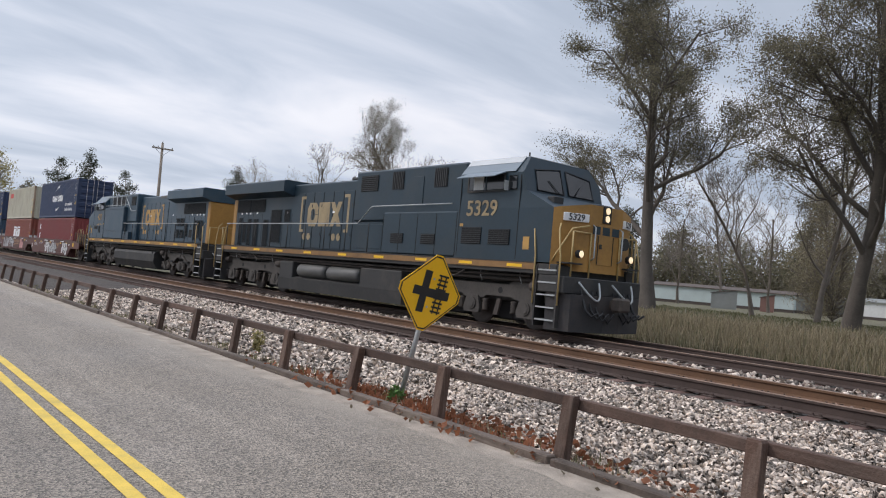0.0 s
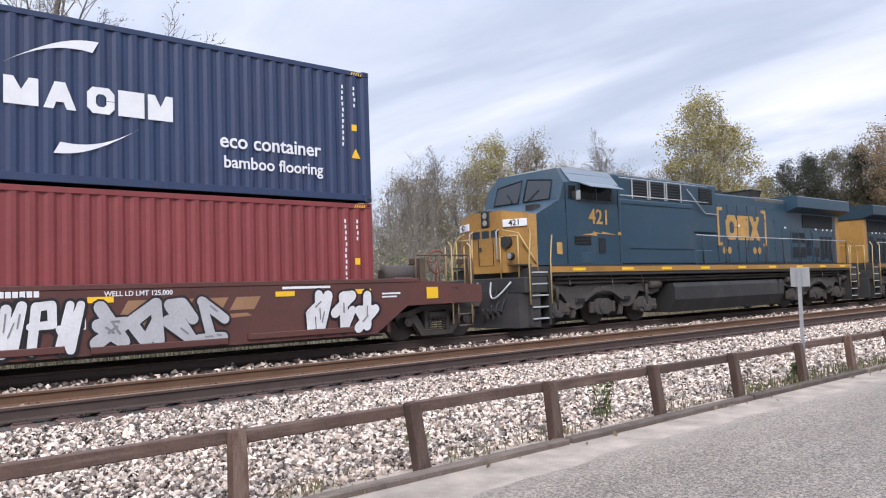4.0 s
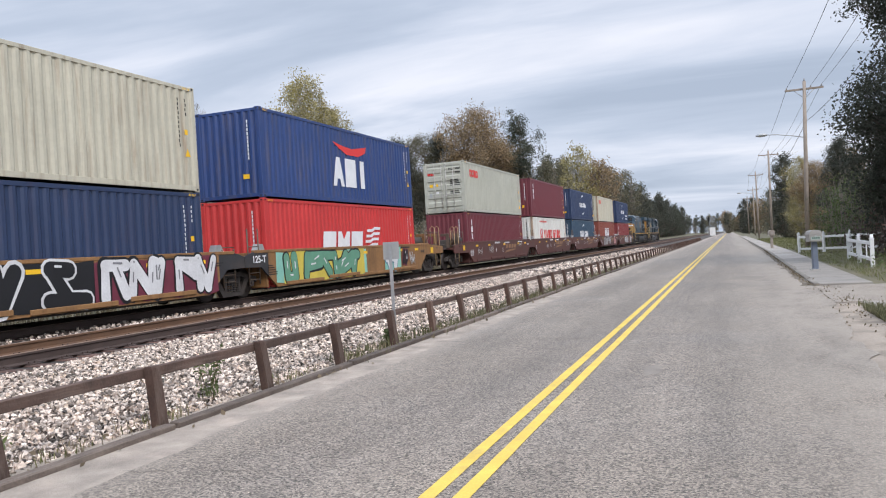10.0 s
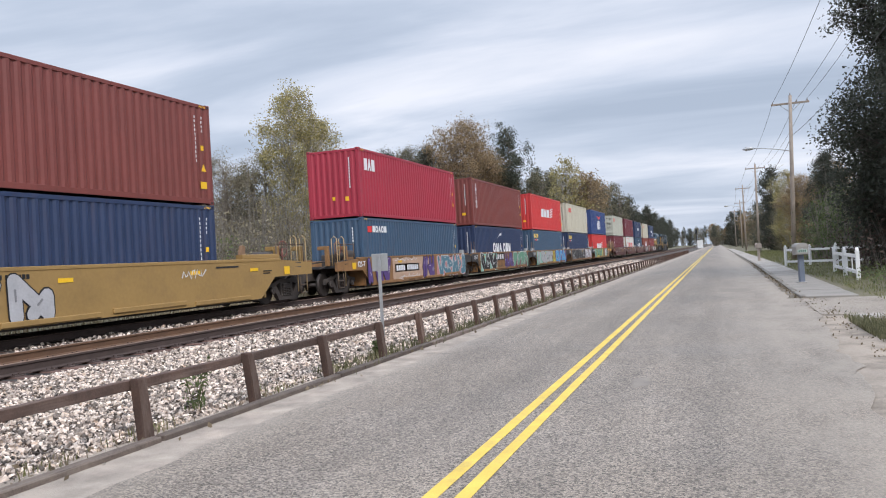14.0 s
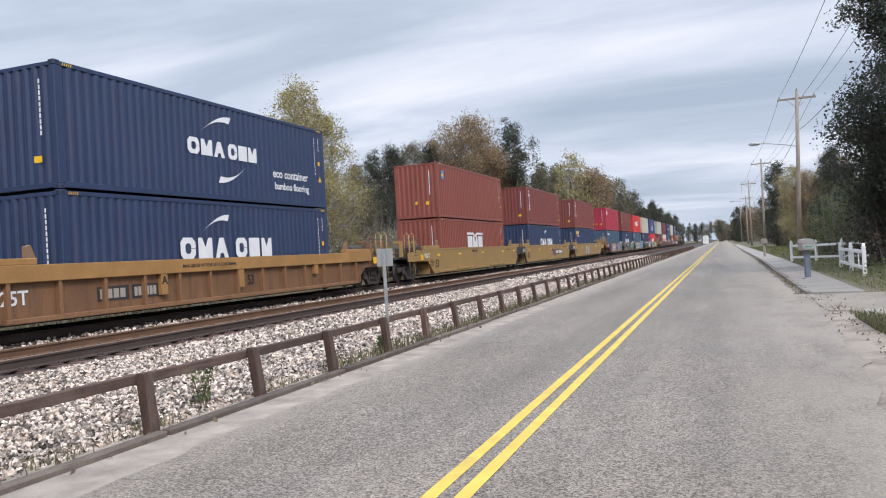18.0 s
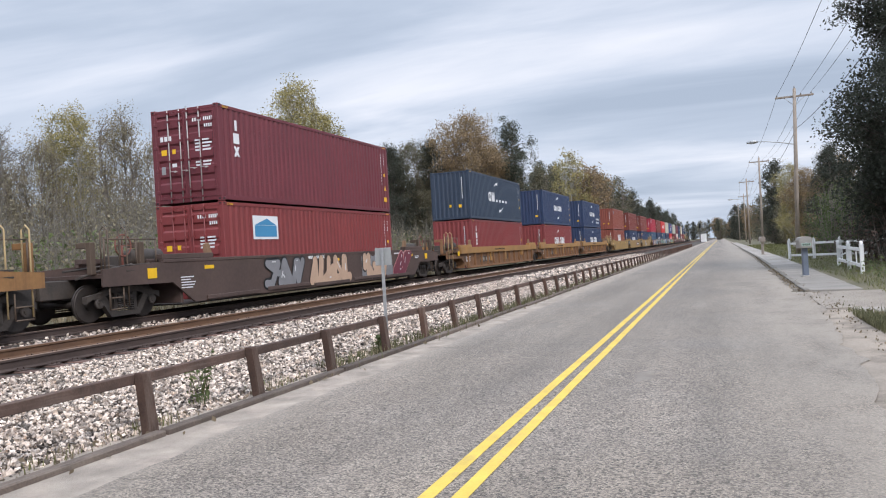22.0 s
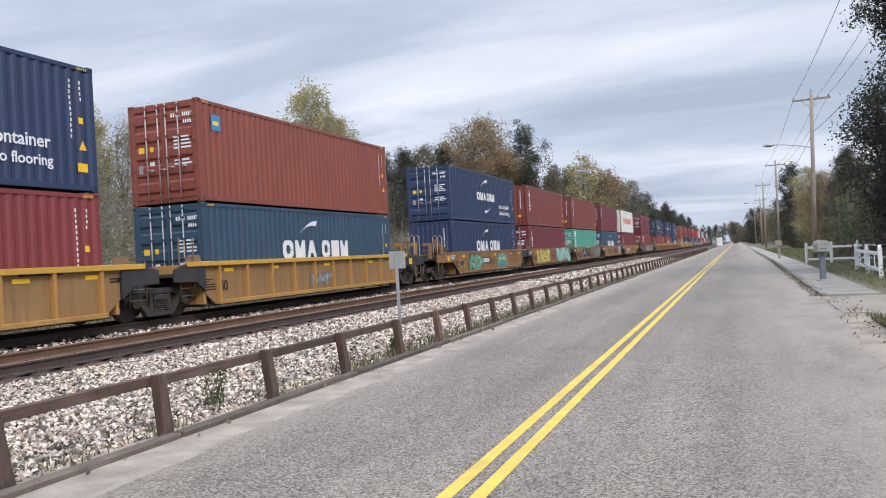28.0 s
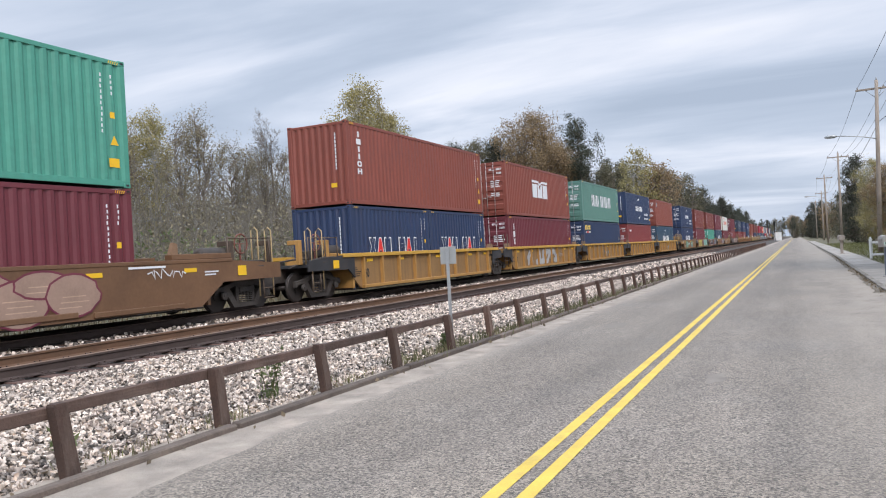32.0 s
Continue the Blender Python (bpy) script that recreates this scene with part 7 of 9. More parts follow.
# place, (colour, marks, doors) of the upper and of the lower container, car kind, car size, front end, rear end
STACKS = [
    (-66.03, ("navy", "swoosh_eco", "f"), ("brick", "pair_short", ""), "brown", 40, "c", "a"),
    (-81.25, ("beige", "oval", ""), ("rust", "roof_mark", ""), "brown", 40, "a", "a"),
    (-96.80, ("navy", "swoosh", ""), ("teal", "swoosh_low", ""), "brown", 40, "a", "a"),
    (-112.2, ("maroon", "vertical_short", ""), ("white", "square_name", ""), "brown", 40, "a", "a"),
    (-127.5, ("grey", "oval", "r"), ("maroon", "vertical_short", ""), "brown", 40, "a", "c"),
    (-147.4, ("blue", "eagle", ""), ("red", "wind", ""), "tan", 40, "c", "a"),
    (-162.7, ("beige", "oval", ""), ("navy", "gold", ""), "tan", 40, "a", "a"),
    (-178.1, ("red", "wind", ""), ("slate", "gold", ""), "tan", 40, "a", "a"),
    (-193.65, ("brown", "vertical", ""), ("navy", "swoosh_low", ""), "tan", 40, "a", "a"),
    (-209.15, ("crimson", "crown", ""), ("slate", "white_gold", ""), "tan", 40, "a", "c"),
    (-231.2, ("brown", "vertical", ""), ("navy", "gold", ""), "clean_tan", 53, "c", "a"),
    (-250.9, ("brown", "vertical", ""), ("navy", "swoosh_low", ""), "clean_tan", 53, "a", "a"),
    (-270.2, ("rust", "flag", ""), ("rust", "roof_mark", ""), "clean_tan", 53, "a", "c"),
    (-294.45, ("navy", "swoosh_eco", ""), ("navy", "swoosh_low", ""), "old_ribbed", 53, "c", "a"),
    (-314.25, ("navy", "swoosh", ""), ("brick", "swoosh_low", ""), "old_ribbed", 53, "a", "a"),
    (-334.1, ("worn_navy", "swoosh_worn", ""), ("brick", "vertical_short", ""), "old_ribbed", 53, "a", "c"),
    (-358.05, ("maroon", "vertical_short", "r"), ("brick", "poster", "r"), "dark", 53, "c", "c"),
    (-379.9, ("white", "square_name", ""), ("maroon", "vertical_short", "r"), "tan", 40, "c", "a"),
    (-395.75, ("maroon", "vertical_short", ""), ("teal", "swoosh_low", "r"), "tan", 40, "a", "a"),
    (-411.45, ("brown", "vertical", ""), ("green", "panel_white", "r"), "tan", 40, "a", "a"),
    (-427.3, ("brown", "vertical", ""), ("maroon", "vertical_short", "r"), "tan", 40, "a", "a"),
    (-442.97, ("navy", "swoosh_eco", "r"), ("navy", "swoosh_low", ""), "tan", 40, "a", "c"),
    (-462.85, ("rust", "flag", "r"), ("teal", "swoosh_low", "r"), "ribbed", 40, "c", "a"),
    (-478.7, ("navy", "swoosh_eco", ""), ("brick", "small", "r"), "ribbed", 40, "a", "a"),
    (-494.3, ("sage", "big_white", "r"), ("navy", "gold", "r"), "ribbed", 40, "a", "a"),
    (-510.07, ("rust", "roof_mark", "r"), ("maroon", "vertical_short", "r"), "ribbed", 40, "a", "a"),
    (-525.75, ("rust", "vertical", ""), ("navy", "outline", ""), "ribbed", 40, "a", "c"),
    (-547.4, ("green", "small", ""), ("maroon", "small", ""), "umber", 53, "c", "c"),
]
CAR_WORDS = {"umber": "ochre-brown steel well car with a sprayed pale piece", "brown": "brown steel well car with sprayed tags", "tan": "ochre steel well car covered in graffiti", "clean_tan": "mustard-yellow steel well car with few tags", "old_ribbed": "rusty ochre ribbed well car", "ribbed": "yellow ribbed well car with black ends", "dark": "sooty dark-brown well car with graffiti"}


def build_train():
    for i, (u, top, bottom, kind, size, front, rear) in enumerate(STACKS):
        unit = "125-T" if kind in ("tan", "clean_tan", "ribbed") else ""
        big = "40" if 17 <= i <= 21 else {"ribbed": "40", "clean_tan": "53", "old_ribbed": "53"}.get(kind, "")
        car = well_car(u, kind, size, front, rear, i + 1, unit, big, "black" if kind in ("tan", "clean_tan") and i % 2 else ("plain" if kind != "ribbed" else ""), CAR_WORDS[kind])
        ride(car, u)
        zb = WELL_FLOOR
        if bottom[1] == "outline":
            for du in (-3.06, 3.06):
                ride(container(u + du, zb, bottom[0], bottom[1], bottom[2], 20, 200 + i), u + du)
        else:
            ride(container(u, zb, *bottom, 40, 200 + i, "low"), u)
        ride(container(u, zb + CH + 0.018, *top, 40, 300 + i, "high"), u)
        sprays(car, i, kind, size)


def sprays(car, i, kind, size):
    X = 1.384 if "ribbed" in kind else 1.474
    hw = 6.3 if size == 40 else 8.25
    def G(y0, y1, z0, z1, *a, **k):
        graffiti(car, X + 0.011, y0, y1, 0.74 + (z0 - 0.5), 0.74 + (z1 - 0.5) * 1.02, *a, **k)

    def T(y, z, w, h, c, s):
        scribble(car, X + 0.014, y, z + 0.22, w, h, c, s)

    def W(y0, y1, z0, z1, c, s):
        """A loose wash of paint behind the pieces."""
        rng = random.Random(s)
        pts = [(y0 + (y1 - y0) * k / 11 + rng.uniform(-0.05, 0.05), z0 + rng.uniform(0, 0.12)) for k in range(12)] + [(y1 - (y1 - y0) * k / 11, z1 - rng.uniform(0, 0.12)) for k in range(12)]
        part("sprayed_wash", sheet_x(BM(), X + 0.008, [pts]), SPRAY[c], car)

    if i == 0:
        G(-1.25, 0.0, 0.5, 1.42, 3, "white", "black", seed=1, thick=0.9)
        G(0.1, 2.45, 0.5, 1.4, 4, "silver", "black", seed=2, thick=0.7)
        G(4.2, 5.9, 0.5, 1.45, 3, "white", "black", seed=3, thick=0.9)
        T(-5.4, 1.05, 1.1, 0.4, "white", 2); T(-3.4, 1.2, 1.0, 0.35, "white", 3)
    elif i == 1:
        G(-4.6, -1.6, 0.55, 1.5, 4, "silver", "grey", seed=4); G(-1.3, 0.5, 0.6, 1.5, 3, "silver", "black", seed=5); G(3.4, 4.8, 0.6, 1.45, 2, "pink", "maroon", seed=6)
    elif i == 2:
        T(-5.6, 1.0, 1.4, 0.45, "white", 6); T(-3.4, 1.0, 1.2, 0.5, "black", 7); T(4.3, 0.95, 1.3, 0.5, "white", 8)
    elif i == 3:
        T(4.6, 0.9, 1.4, 0.6, "white", 9); T(-3.0, 0.9, 0.8, 0.4, "white", 10)
    elif i == 4:
        T(-5.2, 0.9, 0.9, 0.5, "white", 11); T(3.9, 1.2, 0.9, 0.35, "white", 12); T(-3.0, 0.9, 0.9, 0.6, "white", 13)
    elif i == 5:
        W(-6.0, 0.4, 0.74, 1.8, "mint", 1); G(-5.6, 0.2, 0.5, 1.55, 5, "green", "black", "yellow", seed=7); G(2.1, 3.77, 0.5, 1.55, 2, "white", "teal", "mint", seed=8); G(3.9, 4.5, 0.7, 1.45, 1, "black", "maroon", seed=80); T(4.75, 0.75, 0.55, 0.7, "white", 14)
    elif i == 6:
        W(-6.0, 1.9, 0.72, 1.86, "black", 2); W(1.9, 6.3, 0.72, 1.86, "maroon", 3)
        G(-5.6, 1.6, 0.5, 1.6, 6, "black", "white", seed=9, thick=1.1); G(2.0, 6.2, 0.5, 1.6, 5, "white", "black", seed=10)
    elif i == 7:
        W(-6.2, -0.2, 0.72, 1.84, "mint", 4); W(0.1, 1.1, 0.72, 1.84, "yellow", 5); W(1.1, 6.2, 0.72, 1.86, "purple", 6)
        G(-6.0, -0.1, 0.5, 1.58, 5, "silver", "black", seed=11, thick=0.7); G(1.3, 5.7, 0.5, 1.6, 5, "blue", "white", seed=12, thick=0.8); T(0.0, 0.8, 1.0, 0.6, "black", 15); T(0.1, 1.2, 0.9, 0.4, "black", 65)
    elif i == 8:
        W(-6.0, -2.4, 0.72, 1.86, "mint", 7); W(-2.4, -0.5, 1.3, 1.86, "black", 8); W(1.8, 6.1, 0.72, 1.86, "maroon", 9)
        G(-5.95, -2.5, 0.5, 1.6, 4, "black", "white", seed=13, thick=0.9); G(-0.5, 1.75, 0.5, 1.6, 4, "purple", "black", seed=15, thick=0.5); G(1.85, 6.0, 0.5, 1.6, 4, "green", "white", seed=16, thick=0.9)
        for k in range(3):
            part("plate_block", sheet_x(BM(), X + 0.013, [quad(-2.25 + 0.55 * k, 1.42, 0.42, 0.3)]), SPRAY["white"], car)
        T(-2.2, 0.6, 1.5, 0.35, "black", 66)
    elif i == 9:
        W(-3.8, 1.0, 0.72, 1.84, "peach", 10); W(1.8, 6.3, 0.72, 1.86, "pink", 11)
        G(-6.4, -3.9, 0.5, 1.6, 4, "purple", "black", seed=17, thick=0.6); G(-0.2, 1.8, 0.5, 1.6, 3, "purple", "black", seed=18, thick=0.6); G(1.86, 6.3, 0.5, 1.6, 6, "teal", "white", seed=19, thick=0.7); T(-3.5, 1.42, 2.6, 0.2, "white", 16); T(-3.3, 0.55, 2.8, 0.3, "white", 17); T(-2.9, 0.6, 2.2, 0.3, "white", 67)
    elif i == 10:
        G(-2.2, -0.2, 0.5, 1.6, 2, "silver", "black", seed=20, thick=0.5); T(4.2, 1.25, 1.0, 0.35, "white", 18)
    elif i == 11:
        G(1.0, 2.3, 0.8, 1.4, 3, "maroon", "grey", seed=21)
    elif i == 16:
        G(-4.6, -2.2, 0.55, 1.55, 3, "grey", "black", seed=22); G(-1.8, 1.6, 0.5, 1.6, 4, "peach", "black", seed=23, thick=0.6); W(2.4, 5.4, 0.76, 1.78, "grey", 17); G(2.4, 5.2, 0.5, 1.6, 3, "peach", "black", seed=24, thick=0.5); G(5.4, 7.4, 0.5, 1.6, 2, "maroon", "pink", seed=84, thick=0.5)
    elif i == 17:
        G(-4.4, -3.0, 0.55, 1.4, 2, "peach", "black", seed=25, thick=0.4); G(-2.6, -1.2, 0.55, 1.4, 2, "peach", "black", seed=26, thick=0.4); T(0.6, 0.75, 2.6, 0.6, "black", 19); T(0.9, 0.7, 2.2, 0.6, "black", 20)
    elif i == 18:
        for k in range(3):
            part("plate_block", sheet_x(BM(), X + 0.013, [quad(0.8 + 0.65 * k, 1.05, 0.5, 0.52)]), SPRAY["maroon"], car)
        for yd in (0.35, 3.05):
            part("emblem_dot", sheet_x(BM(), X + 0.013, [[(yd + 0.24 * math.cos(0.45 * k), 1.3 + 0.28 * math.sin(0.45 * k)) for k in range(14)]]), SPRAY["maroon"], car)
        G(3.6, 6.2, 0.55, 1.55, 5, "silver", "grey", seed=28, thick=0.5); T(-3.4, 0.7, 1.5, 0.75, "black", 21); T(-3.3, 0.75, 1.4, 0.7, "black", 71); T(-3.2, 0.9, 1.3, 0.5, "black", 72)
    elif i == 19:
        W(-5.0, 1.6, 0.72, 1.4, "maroon", 13); W(2.0, 6.2, 0.72, 1.84, "maroon", 14)
        G(-3.9, 0.4, 0.62, 1.6, 5, "black", "white", seed=29, thick=0.8); G(2.2, 6.1, 0.55, 1.6, 5, "grey", "black", seed=30)
    elif i == 20:
        W(-5.2, -1.0, 0.76, 1.8, "peach", 15)
        G(-5.1, -1.05, 0.5, 1.6, 5, "yellow", "black", seed=31); G(-0.8, 1.1, 0.8, 1.5, 3, "maroon", "pink", seed=33, thick=0.4); G(1.3, 6.4, 0.5, 1.6, 5, "mint", "white", "green", seed=32, thick=0.8)
    elif i == 21:
        part("sprayed_face", sheet_x(BM(), X + 0.012, [[(1.75 + 1.05 * math.cos(0.314 * k), 1.22 + 0.5 * math.sin(0.314 * k)) for k in range(20)]]), SPRAY["green"], car)
        part("sprayed_face", sheet_x(BM(), X + 0.015, [[(1.75 + 0.7 * math.cos(0.314 * k), 1.0 + 0.22 * math.sin(0.314 * k)) for k in range(20)]]), SPRAY["teal"], car)
        for ye in (1.35, 2.1):
            part("sprayed_eye", sheet_x(BM(), X + 0.018, [[(ye + 0.18 * math.cos(0.45 * k), 1.38 + 0.09 * math.sin(0.45 * k)) for k in range(14)]]), SPRAY["white"], car)
        G(-4.6, -2.2, 0.52, 1.55, 2, "green", "black", seed=34); T(3.5, 1.2, 2.1, 0.4, "black", 22); T(3.7, 0.9, 1.8, 0.35, "black", 73); T(-6.0, 0.7, 0.8, 0.5, "peach", 23); T(-0.9, 0.8, 1.0, 0.7, "black", 24)
    elif i == 25:
        G(-3.9, 1.9, 0.55, 1.45, 4, "silver", "grey", seed=91, thick=0.4); T(2.5, 0.95, 0.9, 0.35, "silver", 92)
    elif i in (22, 24):
        G(-0.9, 0.6, 0.6, 1.1, 3, "grey", "teal", seed=36 + i, thick=0.4)
    elif i == 27:
        for k, (cy, cz, ry, rz) in enumerate(((-3.6, 1.2, 0.85, 0.5), (-2.3, 1.3, 0.75, 0.46), (-0.9, 1.15, 0.95, 0.42), (0.5, 1.35, 0.8, 0.4), (1.6, 1.1, 0.85, 0.4), (2.2, 1.52, 0.6, 0.27), (3.0, 1.15, 0.6, 0.45), (3.5, 1.5, 0.6, 0.25), (4.2, 1.25, 0.62, 0.42))):
            for grow, c, lift in ((0.045, "maroon", 0.0), (0.0, "rose", 0.001)):
                ring = [(cy + (ry + grow) * math.cos(0.3142 * i) * (1 + 0.06 * math.sin(3 * i + k)), cz + (rz + grow) * math.sin(0.3142 * i)) for i in range(20)]
                part("sprayed_bubble", sheet_x(BM(), X + 0.01 + 0.0022 * k + lift, [ring]), SPRAY[c], car)
            tagged(part("sprayed_shine", sheet_x(BM(), X + 0.0118 + 0.0022 * k, [quad(cy - ry * 0.6 + 0.05 * (j % 3), cz - rz * 0.6 + 0.11 * j, ry * (0.9 + 0.2 * (j % 2)), 0.022) for j in range(max(2, int(rz * 9)))]), SPRAY["peach"], car), kind="stuff")
        T(6.2, 1.25, 1.2, 0.3, "white", 25)


build_train()


# ---------------------------------------------------------------- trees
BARK = mat("grey_brown_bark", (0.19, 0.162, 0.138), 0.95, var=0.3, scale=2, fine=18, bump=0.8, depth=0.03)
BARK_GREY = mat("grey_sapling_bark", (0.21, 0.19, 0.155), 0.95, var=0.3, scale=2, fine=18, bump=0.5)
BARK_DARK = mat("dark_oak_bark", (0.105, 0.09, 0.078), 0.95, var=0.3, scale=2, fine=18, bump=0.8, depth=0.03)
BARK_PALE = mat("pale_bark", (0.38, 0.36, 0.325), 0.9, var=0.25, scale=2, fine=14, bump=0.4)


def leaf_mat(name, rgb, k=0.36):
    """Thin leaves: some light comes through them."""
    m = mat(name, rgb, 0.7, var=0.2, scale=1.2, fine=8, bump=0.0, island=k)
    nt = m.node_tree
    b, out = nt.nodes["Principled BSDF"], nt.nodes["Material Output"]
    tr = nt.nodes.new("ShaderNodeBsdfTranslucent")
    mx = nt.nodes.new("ShaderNodeMixShader")
    mx.inputs[0].default_value = 0.4
    nt.links.new(b.inputs["Base Color"].links[0].from_socket, tr.inputs["Color"])
    nt.links.new(b.outputs[0], mx.inputs[1]); nt.links.new(tr.outputs[0], mx.inputs[2])
    nt.links.new(mx.outputs[0], out.inputs["Surface"])
    return m


LEAF = {"oak": leaf_mat("dull_oak_leaves", (0.185, 0.165, 0.11)), "olive": leaf_mat("yellow_green_leaves", (0.37, 0.32, 0.145)), "russet": leaf_mat("russet_leaves", (0.30, 0.215, 0.12)),
        "pine": leaf_mat("pine_needles", (0.08, 0.09, 0.064)), "evergreen": leaf_mat("dark_evergreen_leaves", (0.076, 0.082, 0.060)), "dense": leaf_mat("near_black_evergreen_leaves", (0.062, 0.068, 0.049)), "bramble": leaf_mat("dark_reddish_brush_leaves", (0.10, 0.066, 0.052)), "bush": leaf_mat("deep_green_bush_leaves", (0.10, 0.13, 0.05)), "shrub": leaf_mat("green_shrub_leaves", (0.15, 0.185, 0.075)),
        "gold": leaf_mat("yellow_leaves", (0.32, 0.25, 0.07)), "wood": leaf_mat("mixed_wood_leaves", (0.165, 0.15, 0.095)), "grove": leaf_mat("grey_thicket_leaves", (0.29, 0.25, 0.165)), "dry": leaf_mat("dry_brown_leaves", (0.21, 0.165, 0.11))}


def tree_parts(rng, height, trunk_r, spread, fork, levels, up, droop=0.0, leaves=3000, leaf=0.16, cluster=0.9, first=0.28, kids=(4, 7), reach=0.62):
    """Grow a tree: returns tubes (points, radii) and leaf places."""
    tubes, tips = [], []

    def grow(p, d, length, r, level):
        n = (6, 4, 4, 3, 2, 2)[level]
        pts, rad = [p.copy()], [r]
        q = p.copy()
        for i in range(n):
            wob = Vector((rng.gauss(0, 1), rng.gauss(0, 1), rng.gauss(0, 0.6))) * (0.10 if level == 0 else 0.24)
            d = (d + wob + Vector((0, 0, up * (0.25 if level else 0.1) - droop * level * 0.12))).normalized()
            q = q + d * (length / n)
            pts.append(q.copy()); rad.append(r * (1 - 0.62 * (i + 1) / n) if level else r * (1 - 0.55 * (i + 1) / n))
        tubes.append((pts, rad, level))
        if level >= levels:
            for v in pts[1:]:
                tips.append((v, d, length))
            return
        k = max(1, kids[min(level, len(kids) - 1)] + rng.randint(-1, 1))
        for j in range(k):
            t = first + (1 - first) * (j + rng.random()) / k if level == 0 else 0.25 + 0.75 * (j + rng.random()) / k
            x = min(t * n, n - 0.01)
            i0 = int(x)
            base = pts[i0].lerp(pts[i0 + 1], x - i0)
            rr = rad[i0] * 0.50
            a = rng.uniform(0, 6.28)
            side = Vector((math.cos(a), math.sin(a), 0))
            side = (side - d * side.dot(d)).normalized()
            nd = (d * math.cos(fork) + side * math.sin(fork)).normalized() if level else (Vector((0, 0, 1)) * math.cos(fork * (1.25 - 0.6 * t)) + side * math.sin(fork * (1.25 - 0.6 * t))).normalized()
            ln = length * (spread * (1.1 - 0.5 * t) if level == 0 else reach * (1.05 - 0.35 * t)) * rng.uniform(0.7, 1.15)
            grow(base, nd, ln, max(rr, 0.009), level + 1)

    grow(Vector((0, 0, -0.2)), Vector((rng.uniform(-.05, .05), rng.uniform(-.05, .05), 1)).normalized(), height * 0.78, trunk_r, 0)
    return tubes, tips


def tubes_mesh(name, tubes, material):
    V, F = [], []
    for pts, rad, level in tubes:
        sides = (9, 6, 4, 3, 3)[min(level, 4)]
        base = len(V)
        for i, p in enumerate(pts):
            d = (pts[min(i + 1, len(pts) - 1)] - pts[max(i - 1, 0)]).normalized()
            a = d.cross(Vector((1, 0, 0)) if abs(d.z) > 0.9 else Vector((0, 0, 1))).normalized()
            c = d.cross(a)
            flare = 1.35 if level == 0 and i == 0 else 1
            for k in range(sides):
                t = 2 * math.pi * k / sides
                V.append(p + (a * math.cos(t) + c * math.sin(t)) * rad[i] * flare)
        for i in range(len(pts) - 1):
            for k in range(sides):
                b0, b1 = base + i * sides, base + (i + 1) * sides
                F.append((b0 + k, b0 + (k + 1) % sides, b1 + (k + 1) % sides, b1 + k))
    me = bpy.data.meshes.new(name)
    me.from_pydata(V, [], F)
    me.materials.append(material)
    for p in me.polygons:
        p.use_smooth = True
    return me


def leaves_mesh(name, places, size, material, seed, narrow=0.5):
    """Small pointed leaves or sprays of needles, each a folded pair of triangles."""
    rng = np.random.default_rng(seed)
    n = len(places)
    c = np.array(places)
    a = rng.normal(size=(n, 3)); a /= np.linalg.norm(a, axis=1)[:, None]
    b = np.cross(a, rng.normal(size=(n, 3))); b /= np.linalg.norm(b, axis=1)[:, None]
    s = size * rng.uniform(0.6, 1.4, (n, 1))
    v = np.stack([c - a * s, c + b * s * narrow, c + a * s, c - b * s * narrow + np.cross(a, b) * s * 0.25], 1).reshape(-1, 3)
    f = np.arange(4 * n)
    me = bpy.data.meshes.new(name)
    me.vertices.add(4 * n); me.vertices.foreach_set("co", v.reshape(-1))
    me.loops.add(4 * n); me.loops.foreach_set("vertex_index", f)
    me.polygons.add(n); me.polygons.foreach_set("loop_start", np.arange(n) * 4)
    me.update(calc_edges=True)
    me.materials.append(material)
    return me


